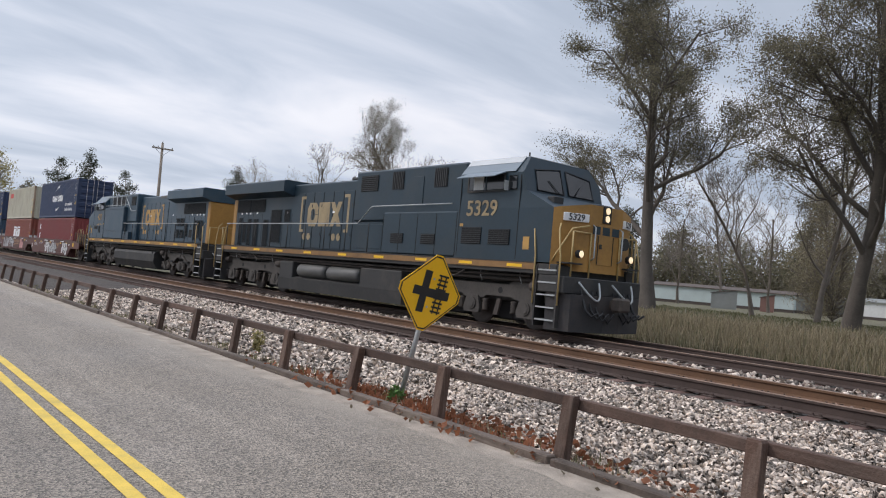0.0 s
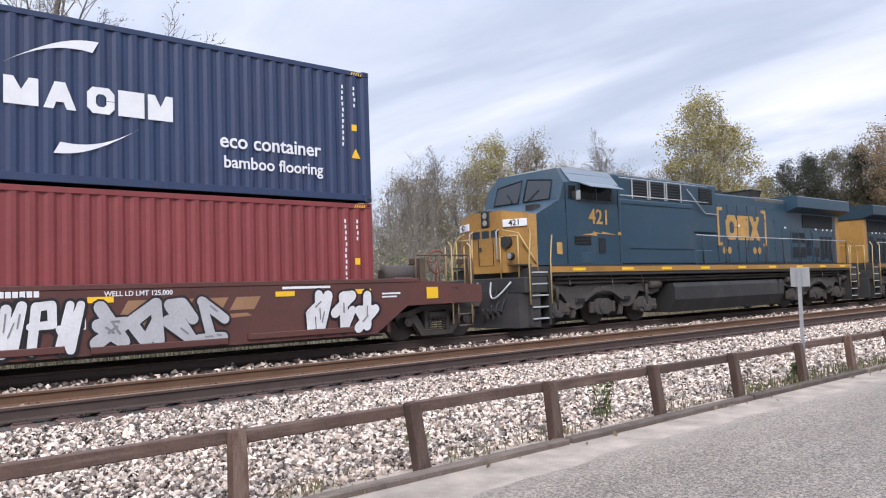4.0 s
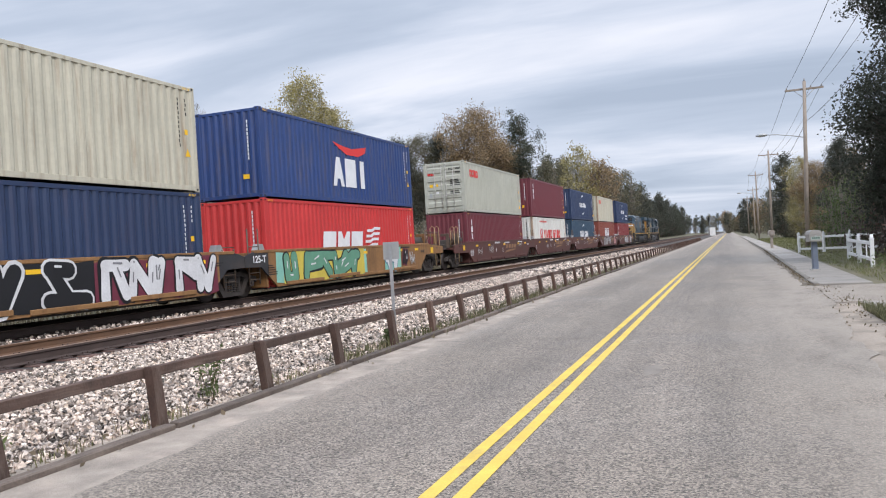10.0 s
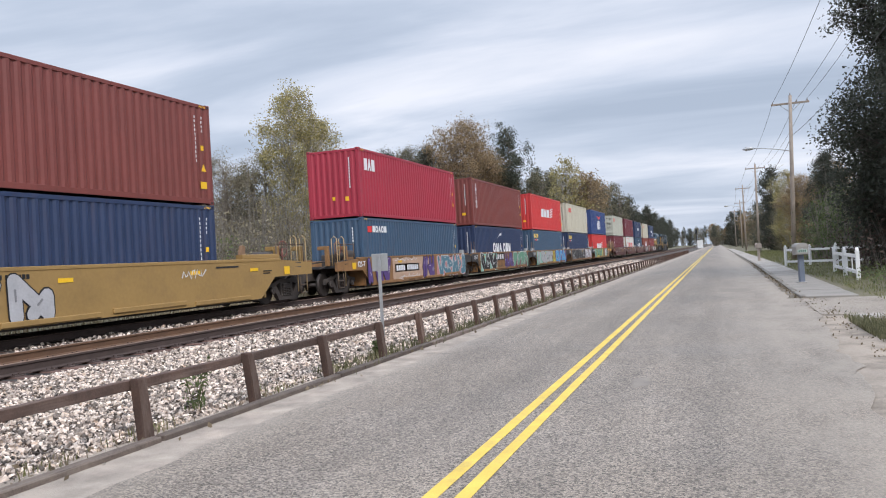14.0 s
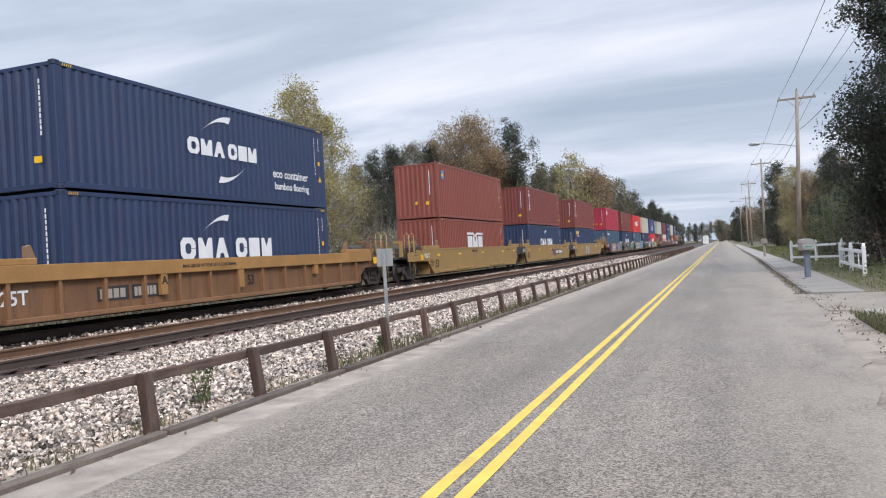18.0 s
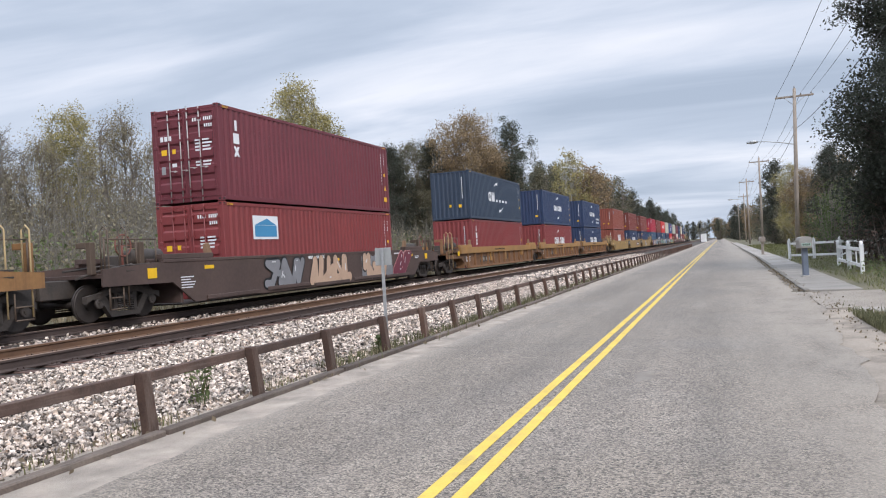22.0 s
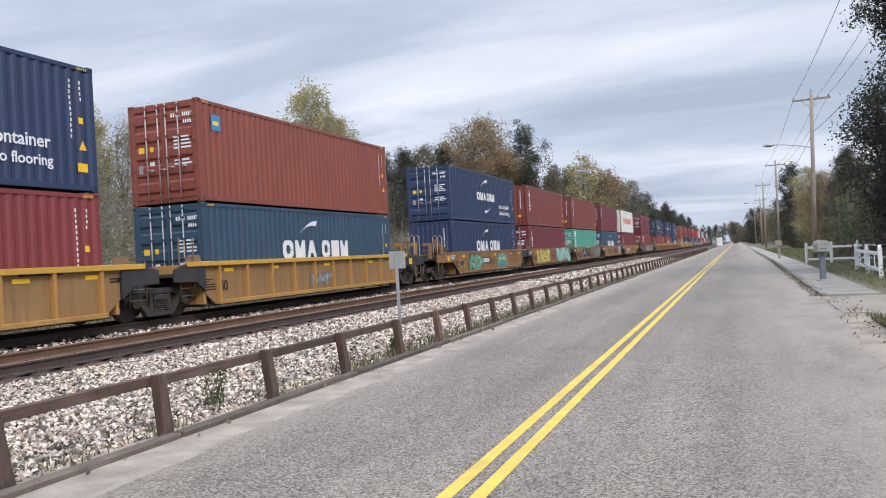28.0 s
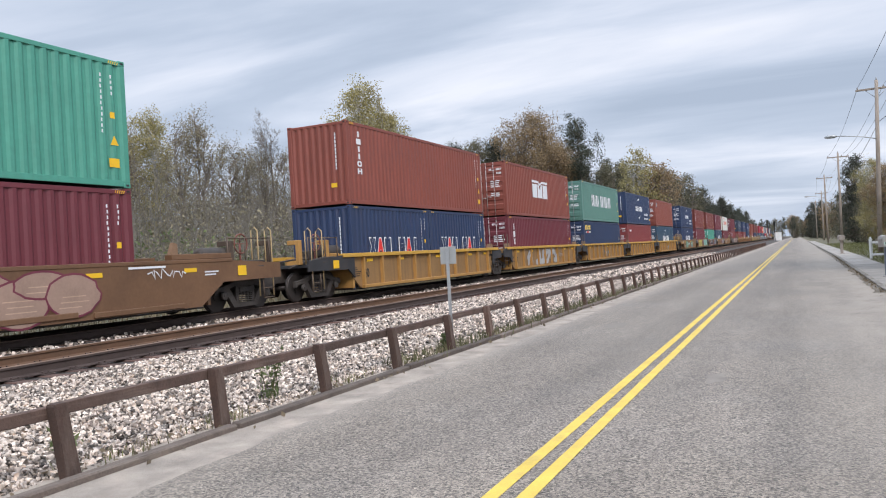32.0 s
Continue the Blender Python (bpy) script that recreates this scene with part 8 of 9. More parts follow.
def crown_tree(rng, r, z0, z1, clusters, sigma, stems=1, low=0.9, high=0.8, lean=0.6, trunk_r=0.2, top=0.9, shell=0.4):
    """A tree of 15 m: stems, a branch to each leaf clump, clumps spread through an uneven envelope. low, high: how the envelope swells and closes."""
    tubes, tips = [], []
    trunks = []
    for k in range(stems):
        a = 6.28 * k / max(1, stems) + rng.uniform(0, 1)
        off = 0 if stems == 1 else rng.uniform(0.2, 0.45) * r
        pts, rad = [], []
        for i in range(8):
            f = i / 7
            pts.append(Vector((math.cos(a) * off * f ** 0.8 + rng.gauss(0, 0.12) * f, math.sin(a) * off * f ** 0.8 + rng.gauss(0, 0.12) * f, -0.2 + f * z1 * top * rng.uniform(0.97, 1.0))))
            rad.append(trunk_r * (1 - 0.85 * f) * (1 if stems == 1 else 0.7))
        tubes.append((pts, rad, 0))
        trunks.append(pts)
    peak = low / (low + high)
    norm = peak ** low * (1 - peak) ** high
    ph = rng.uniform(0, 50)
    n = 0
    while n < clusters:
        f, a = rng.random(), rng.uniform(0, 6.283)
        R = r * f ** low * (1 - f) ** high / norm * (0.72 + 0.65 * noise.noise(Vector((math.cos(a) * 1.4 + ph, math.sin(a) * 1.4, f * 4))))
        if R <= 0 or rng.random() * r > R + 0.15 * r:
            continue
        n += 1
        rho = R * rng.random() ** shell
        c = Vector((rho * math.cos(a), rho * math.sin(a), z0 + f * (z1 - z0)))
        pts = min(trunks, key=lambda q: (q[5].xy - c.xy).length)
        zb = max(z0 * 0.6, c.z - lean * rho - 0.4)
        x = min(6.99, max(0.0, (zb + 0.2) / (z1 * top) * 7))
        s0 = pts[int(x)].lerp(pts[int(x) + 1], x - int(x))
        mid = s0.lerp(c, 0.55) + Vector((rng.gauss(0, 0.2), rng.gauss(0, 0.2), rng.uniform(-0.1, 0.45)))
        tubes.append(([s0, mid, c], [0.045 + 0.01 * rho, 0.03, 0.014], 2))
        for _ in range(4):
            q = c + Vector((rng.gauss(0, sigma), rng.gauss(0, sigma), rng.gauss(0, sigma * 0.8) + 0.1))
            tubes.append(([mid.lerp(c, rng.uniform(0.5, 1)), q], [0.014, 0.006], 3))
            tips.append((q, None, sigma))
        tips.append((c, None, sigma))
    return tubes, tips


def make_tree(kind, seed, far):
    rng = random.Random(seed)
    grown = {
        "oak": dict(trunk_r=0.26, spread=0.47, fork=0.80, levels=5, up=0.36, leaves=95000, leaf=0.034, cluster=0.38, first=0.2, kids=(14, 7, 5, 3, 3), reach=0.60, mat="oak", bark=BARK_DARK),
        "sparse": dict(trunk_r=0.16, spread=0.46, fork=0.66, levels=5, up=0.42, leaves=22000, leaf=0.033, cluster=0.40, first=0.16, kids=(11, 6, 4, 3, 3), reach=0.62, mat="oak", bark=BARK),
        "bare": dict(trunk_r=0.16, spread=0.52, fork=0.62, levels=5, up=0.34, leaves=2500, leaf=0.03, cluster=0.3, first=0.2, kids=(11, 7, 5, 4, 3), reach=0.6, mat="oak", bark=BARK),
        "pale": dict(trunk_r=0.16, spread=0.38, fork=0.8, levels=5, up=0.4, leaves=0, leaf=0.1, cluster=0.7, first=0.22, kids=(9, 5, 4, 3, 3), reach=0.6, mat="oak", bark=BARK_PALE),
    }
    cloud = {
        "olive": (dict(r=3.5, z0=1.2, z1=15, clusters=230, sigma=0.42, stems=3, low=0.55, high=0.55, trunk_r=0.15), 27000, 0.078, "olive", BARK_PALE),
        "russet": (dict(r=4.5, z0=2.0, z1=15, clusters=330, sigma=0.5, stems=2, low=0.6, high=0.5, trunk_r=0.26), 40000, 0.082, "russet", BARK),
        "pine": (dict(r=2.3, z0=6.5, z1=15, clusters=46, sigma=0.42, low=0.35, high=0.7, lean=-0.1, trunk_r=0.19, top=0.98, shell=0.3), 15000, 0.10, "pine", BARK),
        "evergreen": (dict(r=4.4, z0=0.2, z1=15, clusters=440, sigma=0.4, low=0.35, high=0.7, trunk_r=0.24), 76000, 0.068, "evergreen", BARK),
        "dense": (dict(r=5.4, z0=0.1, z1=15, clusters=900, sigma=0.42, low=0.28, high=0.6, trunk_r=0.26, shell=0.32), 170000, 0.066, "dense", BARK_DARK),
        "wood": (dict(r=3.9, z0=0.6, z1=15, clusters=260, sigma=0.5, stems=2, low=0.4, high=0.55, trunk_r=0.17), 34000, 0.08, "wood", BARK),
        "grove": (dict(r=3.6, z0=0.5, z1=15, clusters=230, sigma=0.55, stems=3, low=0.45, high=0.55, trunk_r=0.14), 16000, 0.075, "grove", BARK),
    }
    if kind in grown:
        s = dict(grown[kind])
        mt, bk, nl, leaf, cl = s.pop("mat"), s.pop("bark"), s["leaves"], s["leaf"], s["cluster"]
        if far:
            s["levels"] = 4
        tubes, tips = tree_parts(rng, 15.0, **s)
    else:
        shape, nl, leaf, mt, bk = cloud[kind]
        cl = shape["sigma"] * 1.25
        tubes, tips = crown_tree(rng, **shape)
        if far:
            tubes = [t for i, t in enumerate(tubes) if t[2] < 3]
    if far:
        nl, leaf = nl // 5, leaf * 1.9
    root = thing(f"{kind}_tree" if kind in ("oak", "pine", "evergreen") else "tree", pose(0, 0, -60), TREE_WORDS[kind], "tree", "trees along the railway")
    part("trunk", tubes_mesh("trunk", [t for t in tubes if t[2] == 0], bk), bk, root)
    part("branchwork", tubes_mesh("branchwork", [t for t in tubes if t[2] > 0], bk), bk, root)
    if nl:
        pl = []
        for _ in range(nl):
            q, d, ln = tips[rng.randrange(len(tips))]
            pl.append(q + Vector((rng.gauss(0, cl * 0.5), rng.gauss(0, cl * 0.5), rng.gauss(0, cl * 0.42))))
        part("crown", leaves_mesh("crown", pl, leaf, LEAF[mt], seed, 0.28 if kind == "pine" else 0.55), LEAF[mt], root)
    return root


TREE_WORDS = {"grove": "slender grey-green tree of a dense thicket", "oak": "broad old oak with thinning dull leaves", "bare": "leafless grey deciduous tree", "pale": "leafless tree with pale bark", "sparse": "thinly leaved tall deciduous tree", "olive": "slender tree with yellow-green autumn leaves",
              "wood": "mixed woodland tree with dull green leaves", "russet": "broad tree with russet autumn leaves", "pine": "tall pine with dark tufted crown", "evergreen": "dense dark evergreen tree", "dense": "massive dark broad-leaved evergreen tree behind the yard fence"}
PROTO = {}


def plant(kind, x, y, height, seed=0, turn=None, z=None):
    far = math.hypot(x, y) > 92
    key = (kind, seed % 2, far)
    rng = random.Random(int(x * 13 + y * 7))
    s = height / 15.0
    m = pose(x, y, ground_height(x, y) - 0.05 if z is None else z, 0, 0, rng.uniform(0, 360) if turn is None else turn)
    if key not in PROTO:
        PROTO[key] = make_tree(kind, 31 + 17 * (seed % 2) + len(kind), far)
        PROTO[key].matrix_basis = m @ Matrix.Diagonal((s, s, s, 1))
        return PROTO[key]
    c = copy_thing(PROTO[key], m)
    c.scale = (s, s, s)
    return c


def polar(az, d):
    return -d * math.sin(radians(az)), d * math.cos(radians(az))


# (kind, bearing from the road's direction, distance, height)
GROVE = [
    ("oak", 126.0, 58, 29, 0), ("oak", 113.0, 52, 26, 1), ("sparse", 109.6, 54, 23, 0), ("oak", 133, 80, 15, 1), ("sparse", 107.0, 48, 23, 0), ("sparse", 103.6, 54, 22, 1), ("bare", 101.5, 60, 18, 1),
    ("sparse", 115, 66, 20, 1), ("bare", 119, 72, 17, 0),
    ("pale", 98.3, 42, 21, 0), ("bare", 89.7, 40, 22, 0), ("bare", 76.6, 40, 22, 1), ("bare", 82.5, 58, 15, 0), ("pale", 95, 60, 18, 1), ("bare", 93.4, 46, 18, 1), ("bare", 79.0, 44, 17, 0), ("pale", 70.5, 62, 14, 0),
    ("olive", 92.3, 33, 7.2, 0), ("olive", 57.5, 42, 8.5, 1), ("bare", 64, 58, 14, 1), ("grove", 60, 60, 10, 0), ("olive", 45.5, 58, 12.5, 0), ("grove", 50, 56, 10, 1), ("bare", 54, 52, 11, 0), ("grove", 55.5, 58, 9, 0), ("grove", 52.5, 62, 10.5, 0), ("grove", 47.5, 55, 10, 0),
    ("grove", 42.5, 54, 11.6, 0), ("grove", 40.2, 56, 10, 1), ("grove", 38, 54, 9.3, 0), ("bare", 36.5, 55, 11, 1), ("grove", 35.8, 58, 9.5, 1), ("wood", 34.0, 60, 9, 0), ("grove", 32.6, 56, 9.5, 1), ("olive", 30.2, 54, 13.6, 0), ("olive", 28.4, 58, 12.0, 1),
    ("wood", 26.3, 70, 9.5, 1), ("pine", 25.2, 84, 13, 0), ("evergreen", 23.6, 84, 13.0, 1), ("wood", 22.0, 86, 13.4, 1), ("evergreen", 20.6, 88, 14, 0), ("russet", 17.9, 86, 16.3, 0), ("wood", 15.6, 91, 12.5, 1), ("russet", 16.3, 90, 13.5, 1), ("pine", 14.35, 90, 16.8, 0), ("evergreen", 14.4, 108, 13, 1), ("wood", 12.6, 108, 12.5, 0), ("olive", 10.2, 114, 15.2, 1), ("wood", 11.4, 118, 13.5, 1), ("russet", 9.0, 116, 13.5, 1), ("wood", 7.8, 128, 12.5, 0), ("evergreen", 8.6, 136, 14, 1),
    ("bare", 47.0, 70, 13, 0), ("bare", 43.5, 66, 12, 1),
    ("bare", 141.5, 90, 18, 0), ("sparse", 144.6, 76, 19, 1), ("sparse", 147.2, 82, 16, 0), ("bare", 150.5, 95, 17, 1), ("bare", 153.5, 110, 17, 0), ("pine", 156.8, 130, 16, 0), ("evergreen", 157.8, 125, 9, 1), ("pine", 164.2, 150, 15, 1), ("pine", 166.5, 140, 17, 0), ("pine", 168.3, 150, 16, 1), ("bare", 160.5, 140, 14, 0), ("olive", 172, 150, 16, 1), ("bare", 175, 150, 14, 1), ("wood", 170, 160, 12, 0), ("wood", 162.5, 160, 10, 1),
    ("bare", 121, 120, 20, 1), ("bare", 118, 110, 18, 0), ("sparse", 114, 120, 18, 1), ("bare", 124, 130, 20, 0), ("evergreen", 128, 120, 14, 0), ("bare", 110, 100, 16, 1), ("wood", 116, 150, 12, 1),
    # right of the road
    ("dense", -14.6, 42, 16.8, 0), ("dense", -18.5, 35, 14.5, 0), ("evergreen", -12.0, 52, 12, 0), ("evergreen", -7.2, 70, 8.5, 1), ("russet", -5.6, 80, 7.5, 0), ("evergreen", -3.8, 125, 12.5, 0), ("olive", -4.7, 92, 9, 1), ("wood", -2.7, 190, 10, 1), ("russet", -2.0, 260, 11, 0), ("evergreen", -1.1, 330, 14, 0), ("evergreen", -1.6, 300, 13, 1), ("wood", -4.2, 110, 7, 0), ("wood", -3.3, 150, 9, 1),
]
for kind, az, d, h, sd in GROVE:
    plant(kind, *polar(az, d), h, sd)
rng_w = random.Random(8)
for i in range(56):        # the wood along the far side of the line, running away
    y = 116 + 7.5 * i
    plant(rng_w.choice(("evergreen", "pine", "pine", "evergreen", "evergreen", "wood")), -21 - rng_w.uniform(0, 8) - 0.012 * y, y, rng_w.uniform(13, 18), i)
for i in range(34):
    y = 22 + 4.2 * i
    plant(rng_w.choice(("grove", "grove", "bare", "bare", "grove", "wood")), -38 - rng_w.uniform(0, 20), y, rng_w.uniform(6.5, 9.8), i)
for i in range(24):
    y = -34 + 3.6 * i
    plant(rng_w.choice(("bare", "sparse", "grove", "bare", "wood")), -66 - rng_w.uniform(0, 30), y, rng_w.uniform(9, 14), i)
for i in range(44):
    az = 98 + 1.0 * i
    plant(rng_w.choice(("bare", "grove", "wood", "grove", "sparse")), *polar(az, rng_w.uniform(158, 200)), rng_w.uniform(12, 18), i)
for i in range(46):        # the wood at the right of the road, far off
    y = 100 + 13 * i
    plant(rng_w.choice(("evergreen", "russet", "wood", "pine")), 12.5 + rng_w.uniform(0, 8) + 0.008 * y, y, rng_w.uniform(8, 12.5), i)

for i in range(24):        # a wood closes the view down the road
    plant(rng_w.choice(("evergreen", "pine", "wood", "evergreen", "russet", "bare")), -2.0 + rng_w.uniform(0, 22), 440 + rng_w.uniform(0, 120), rng_w.uniform(10, 15), i)
for i in range(26):        # where the road ends in the trees
    plant(rng_w.choice(("evergreen", "wood", "pine", "wood")), -45 + 3.6 * i, 720 + rng_w.uniform(0, 60), rng_w.uniform(13, 19), i)


def thicket(name, n, x0, x1, y0, y1, h, material, seed, label, size=0.13, spread=1.0, arc=False, stems=5, tall=1.25, bark=None):
    """Undergrowth along the line: leaves in uneven clumps on thin stems."""
    rng = random.Random(seed)
    pl, tubes = [], []
    clumps = [(rng.uniform(x0, x1), rng.uniform(y0, y1), rng.uniform(0.4, 1) * h) for _ in range(max(4, n // 120))]
    if arc:        # bearings and distances in place of x and y
        clumps = [(*polar(a, d), ch) for a, d, ch in clumps]
    for _ in range(n):
        cx, cy, ch = clumps[rng.randrange(len(clumps))]
        z = ch * rng.random() ** 0.8
        x, y = cx + rng.gauss(0, 0.9) * spread, cy + rng.gauss(0, 1.1) * spread
        pl.append((x, y, ground_height(x, y) + z))
    for cx, cy, ch in clumps:
        for _ in range(stems):
            p = Vector((cx + rng.gauss(0, 0.5 * spread), cy + rng.gauss(0, 0.5 * spread), ground_height(cx, cy) - 0.1))
            q = p + Vector((rng.gauss(0, 0.4), rng.gauss(0, 0.4), ch * rng.uniform(0.7, tall)))
            tubes.append(([p, p.lerp(q, 0.5) + Vector((rng.gauss(0, 0.1), rng.gauss(0, 0.1), 0)), q], [0.03, 0.02, 0.008], 3))
            if stems > 5:        # side twigs
                for _ in range(3):
                    a = p.lerp(q, rng.uniform(0.3, 0.9))
                    tubes.append(([a, a + Vector((rng.gauss(0, 0.5), rng.gauss(0, 0.5), rng.uniform(0.2, 1.0)))], [0.012, 0.005], 3))
    root = thing(name, pose(0, 0, 0), label, "shrubs", kind="stuff")
    part("stems", tubes_mesh("stems", tubes, bark or BARK), bark or BARK, root)
    part("foliage", leaves_mesh("foliage", pl, size, material, seed), material, root)


thicket("thicket", 20000, -34, -24, 5, 75, 3.2, LEAF["shrub"], 41, "tangled green undergrowth behind the tracks", 0.10, stems=7, tall=1.6, bark=BARK_GREY)
thicket("thicket", 24000, -36, -23, 10, 120, 4.2, LEAF["grove"], 42, "tangled grey-brown undergrowth behind the tracks", 0.10, 1.3, stems=9, tall=1.7, bark=BARK_GREY)
thicket("thicket", 5000, -60, -46, -8, 8, 2.2, LEAF["dry"], 43, "dry brown brush behind the tracks")

thicket("wood_edge", 48000, 97, 142, 152, 175, 12.5, LEAF["wood"], 48, "grey-brown tangled edge of the far wood", 0.34, 1.9, True)
thicket("thicket", 16000, 30, 62, 44, 60, 6.0, LEAF["grove"], 49, "grey-green tangled thicket behind the tracks", 0.10, 1.3, True, stems=9, tall=1.6, bark=BARK_GREY)
thicket("wood_edge", 9000, 10.5, 20, 100, 420, 4.5, LEAF["wood"], 50, "dull green bushes along the far road", 0.3, 2.0)


# ---------------------------------------------------------------- roadside: signs, poles, mailboxes, fence, pavement
def sign_axes(up, normal):
    up = Vector(up).normalized()
    n = Vector(normal)
    n = (n - up * n.dot(up)).normalized()
    r = up.cross(n)
    return Matrix(((r.x, up.x, n.x, 0), (r.y, up.y, n.y, 0), (r.z, up.z, n.z, 0), (0, 0, 0, 1)))


def flat(bm, polys, z0, z1, mi=0):
    for p in polys:
        prism(bm, p, "z", z0, z1, mi)
    return bm


def crossing_sign():
    base, top = Vector((-5.69, -7.74, 0)), Vector((-5.9, -7.58, 1.394))
    up = (top - base).normalized()
    root = thing("crossing_sign", Matrix.Translation(base), "leaning yellow diamond warning sign with a black crossroad and railway symbol", "road sign")
    bm = BM()
    tube(bm, [Vector((0, 0, -0.1)) , up * 1.9], 0.032, 6)
    part("pole", bm, STEEL, root)
    m = Matrix.Translation(top - base) @ sign_axes(up, (0.0, 1, 0))
    d = 0.535
    c = 0.05
    def dia(k):
        e = d * k
        return [(-e + c, -c), (-c, -e + c), (c, -e + c), (e - c, -c), (e - c, c), (c, e - c), (-c, e - c), (-e + c, c)]
    plate = part("plate", flat(BM(), [dia(1.0)], 0.034, 0.040), SIGN_YELLOW, root, at=m)
    ring = BM()
    o, i = dia(0.965), dia(0.93)
    for k in range(8):
        j = (k + 1) % 8
        prism(ring, [o[k], o[j], i[j], i[k]], "z", 0.040, 0.042)
    part("border", ring, BLACK, plate)
    cross = BM()
    flat(cross, [[(-0.27, -0.055), (0.30, -0.055), (0.30, 0.055), (-0.27, 0.055)], [(-0.155, -0.26), (-0.045, -0.26), (-0.045, -0.0551), (-0.155, -0.0551)], [(-0.155, 0.0551), (-0.045, 0.0551), (-0.045, 0.27), (-0.155, 0.27)]], 0.040, 0.043)
    part("crossroad_symbol", cross, BLACK, plate)
    rails = BM()
    flat(rails, [[(0.095, -0.25), (0.115, -0.25), (0.115, 0.25), (0.095, 0.25)], [(0.175, -0.25), (0.195, -0.25), (0.195, 0.25), (0.175, 0.25)]], 0.043, 0.0455)
    flat(rails, [[(0.065, -0.235 + 0.058 * k), (0.225, -0.235 + 0.058 * k), (0.225, -0.21 + 0.058 * k), (0.065, -0.21 + 0.058 * k)] for k in range(9)], 0.0455, 0.047)
    part("railway_symbol", rails, BLACK, plate)
    bm = BM()
    for z in (-0.18, 0.18):
        tube(bm, [(0, z, 0.04), (0, z, 0.05)], 0.014, 8)
    part("bolt", bm, STEEL, plate)


def small_sign():
    root = thing("small_sign", pose(-5.47, 12.0, 0), "small grey sign on a thin steel post, seen from its back", "road sign")
    bm = BM()
    prism(bm, [(-0.03, -0.012), (-0.012, -0.012), (-0.012, 0.012), (0.012, 0.012), (0.012, -0.012), (0.03, -0.012), (0.03, -0.018), (-0.03, -0.018)], "z", -0.1, 1.76)
    part("post", bm, STEEL, root)
    part("plate", box(BM(), -0.15, 0.15, 0.018, 0.024, 1.47, 1.77, 0.002), mat("plain_aluminium", (0.40, 0.41, 0.40), 0.5, metal=0.4, var=0.1, bump=0.05), root)


POLE_WOOD = mat("weathered_pole_wood", (0.30, 0.25, 0.205), 0.9, var=0.25, scale=2, fine=30, bump=0.4)
INSULATOR = mat("insulator", (0.25, 0.24, 0.23), 0.3, var=0.1, bump=0.0)
WIRE = mat("cable", (0.05, 0.05, 0.055), 0.6, var=0.1, bump=0.0)


def utility_pole(x, y, h, lean=0.0, arm=2.5, lamp=False, group="utility poles"):
    root = thing("utility_pole", pose(x, y, ground_height(x, y) - 0.1), "tall wooden utility pole with a crossarm" + (" and a street lamp" if lamp else ""), "utility pole", group)
    bm = BM()
    tube(bm, [(0, 0, -0.3), (lean * h * 0.5, 0, h * 0.5), (lean * h, 0, h)], [0.17, 0.145, 0.115], 10)
    part("pole", bm, POLE_WOOD, root)
    z = h - 0.55
    cx = lean * z
    part("crossarm", box(BM(), cx - arm / 2, cx + arm / 2, 0.12, 0.24, z - 0.07, z + 0.07, 0.01), POLE_WOOD, root)
    for s in (-1, 1):
        part("brace", tube(BM(), [(cx, 0.18, z - 0.7), (cx + s * 0.7, 0.18, z - 0.05)], 0.02, 5), STEEL, root)
    for dx in (-arm / 2 + 0.12, 0.45, arm / 2 - 0.12):
        part("insulator", tube(BM(), [(cx + dx, 0.18, z + 0.07), (cx + dx, 0.18, z + 0.12), (cx + dx, 0.18, z + 0.17), (cx + dx, 0.18, z + 0.22)], [0.03, 0.05, 0.05, 0.025], 8), INSULATOR, root)
    part("insulator", tube(BM(), [(lean * h, 0, h), (lean * h, 0, h + 0.2)], [0.05, 0.03], 8), INSULATOR, root)
    if lamp:
        zl = h * 0.665
        xl = lean * zl
        part("lamp_arm", tube(BM(), [(xl, 0.0, zl), (xl - 0.9, -0.1, zl + 0.22), (xl - 2.0, -0.2, zl + 0.4), (xl - 2.7, -0.25, zl + 0.44)], 0.035, 8), STEEL, root)
        part("lamp_head", tube(BM(), [(xl - 2.55, -0.24, zl + 0.44), (xl - 2.75, -0.25, zl + 0.45), (xl - 3.1, -0.28, zl + 0.45), (xl - 3.35, -0.3, zl + 0.42)], [0.05, 0.13, 0.15, 0.05], 12), STEEL, root)
    return Vector((x + cx, y + 0.18, ground_height(x, y) - 0.1 + z + 0.22))


def wire(p, q, sag, r=0.014):
    pts = []
    for i in range(13):
        t = i / 12
        v = Vector(p).lerp(Vector(q), t)
        v.z -= sag * 4 * t * (1 - t)
        pts.append(v)
    ob = new("overhead_wire", mesh_of("overhead_wire", tube(BM(), pts, r, 4), WIRE))
    tagged(ob, "thin black overhead wire between the poles", "cable", "overhead wires")


POLES = [(5.6, 6.0, 12.3, 0.0, False), (5.3, 62, 12.3, 0.035, True), (5.4, 113, 12.2, 0.01, False), (5.0, 150, 12.0, 0.0, True), (6.0, 205, 12.0, 0.0, False), (5.8, 260, 12.0, 0.0, True), (6.2, 330, 12, 0.0, False)]
tops = [utility_pole(x, y, h, ln, 2.6, lp) for x, y, h, ln, lp in POLES]
for a, b in zip(tops, tops[1:]):
    for dx in (-1.15, 0.45, 1.15):
        wire(a + Vector((dx, 0, 0)), b + Vector((dx, 0, 0)), 0.7)
    wire(a + Vector((0, 0, -2.6)), b + Vector((0, 0, -2.6)), 0.9, 0.02)
utility_pole(-24.1, -74.0, 11.6, 0.01, 2.0, False)

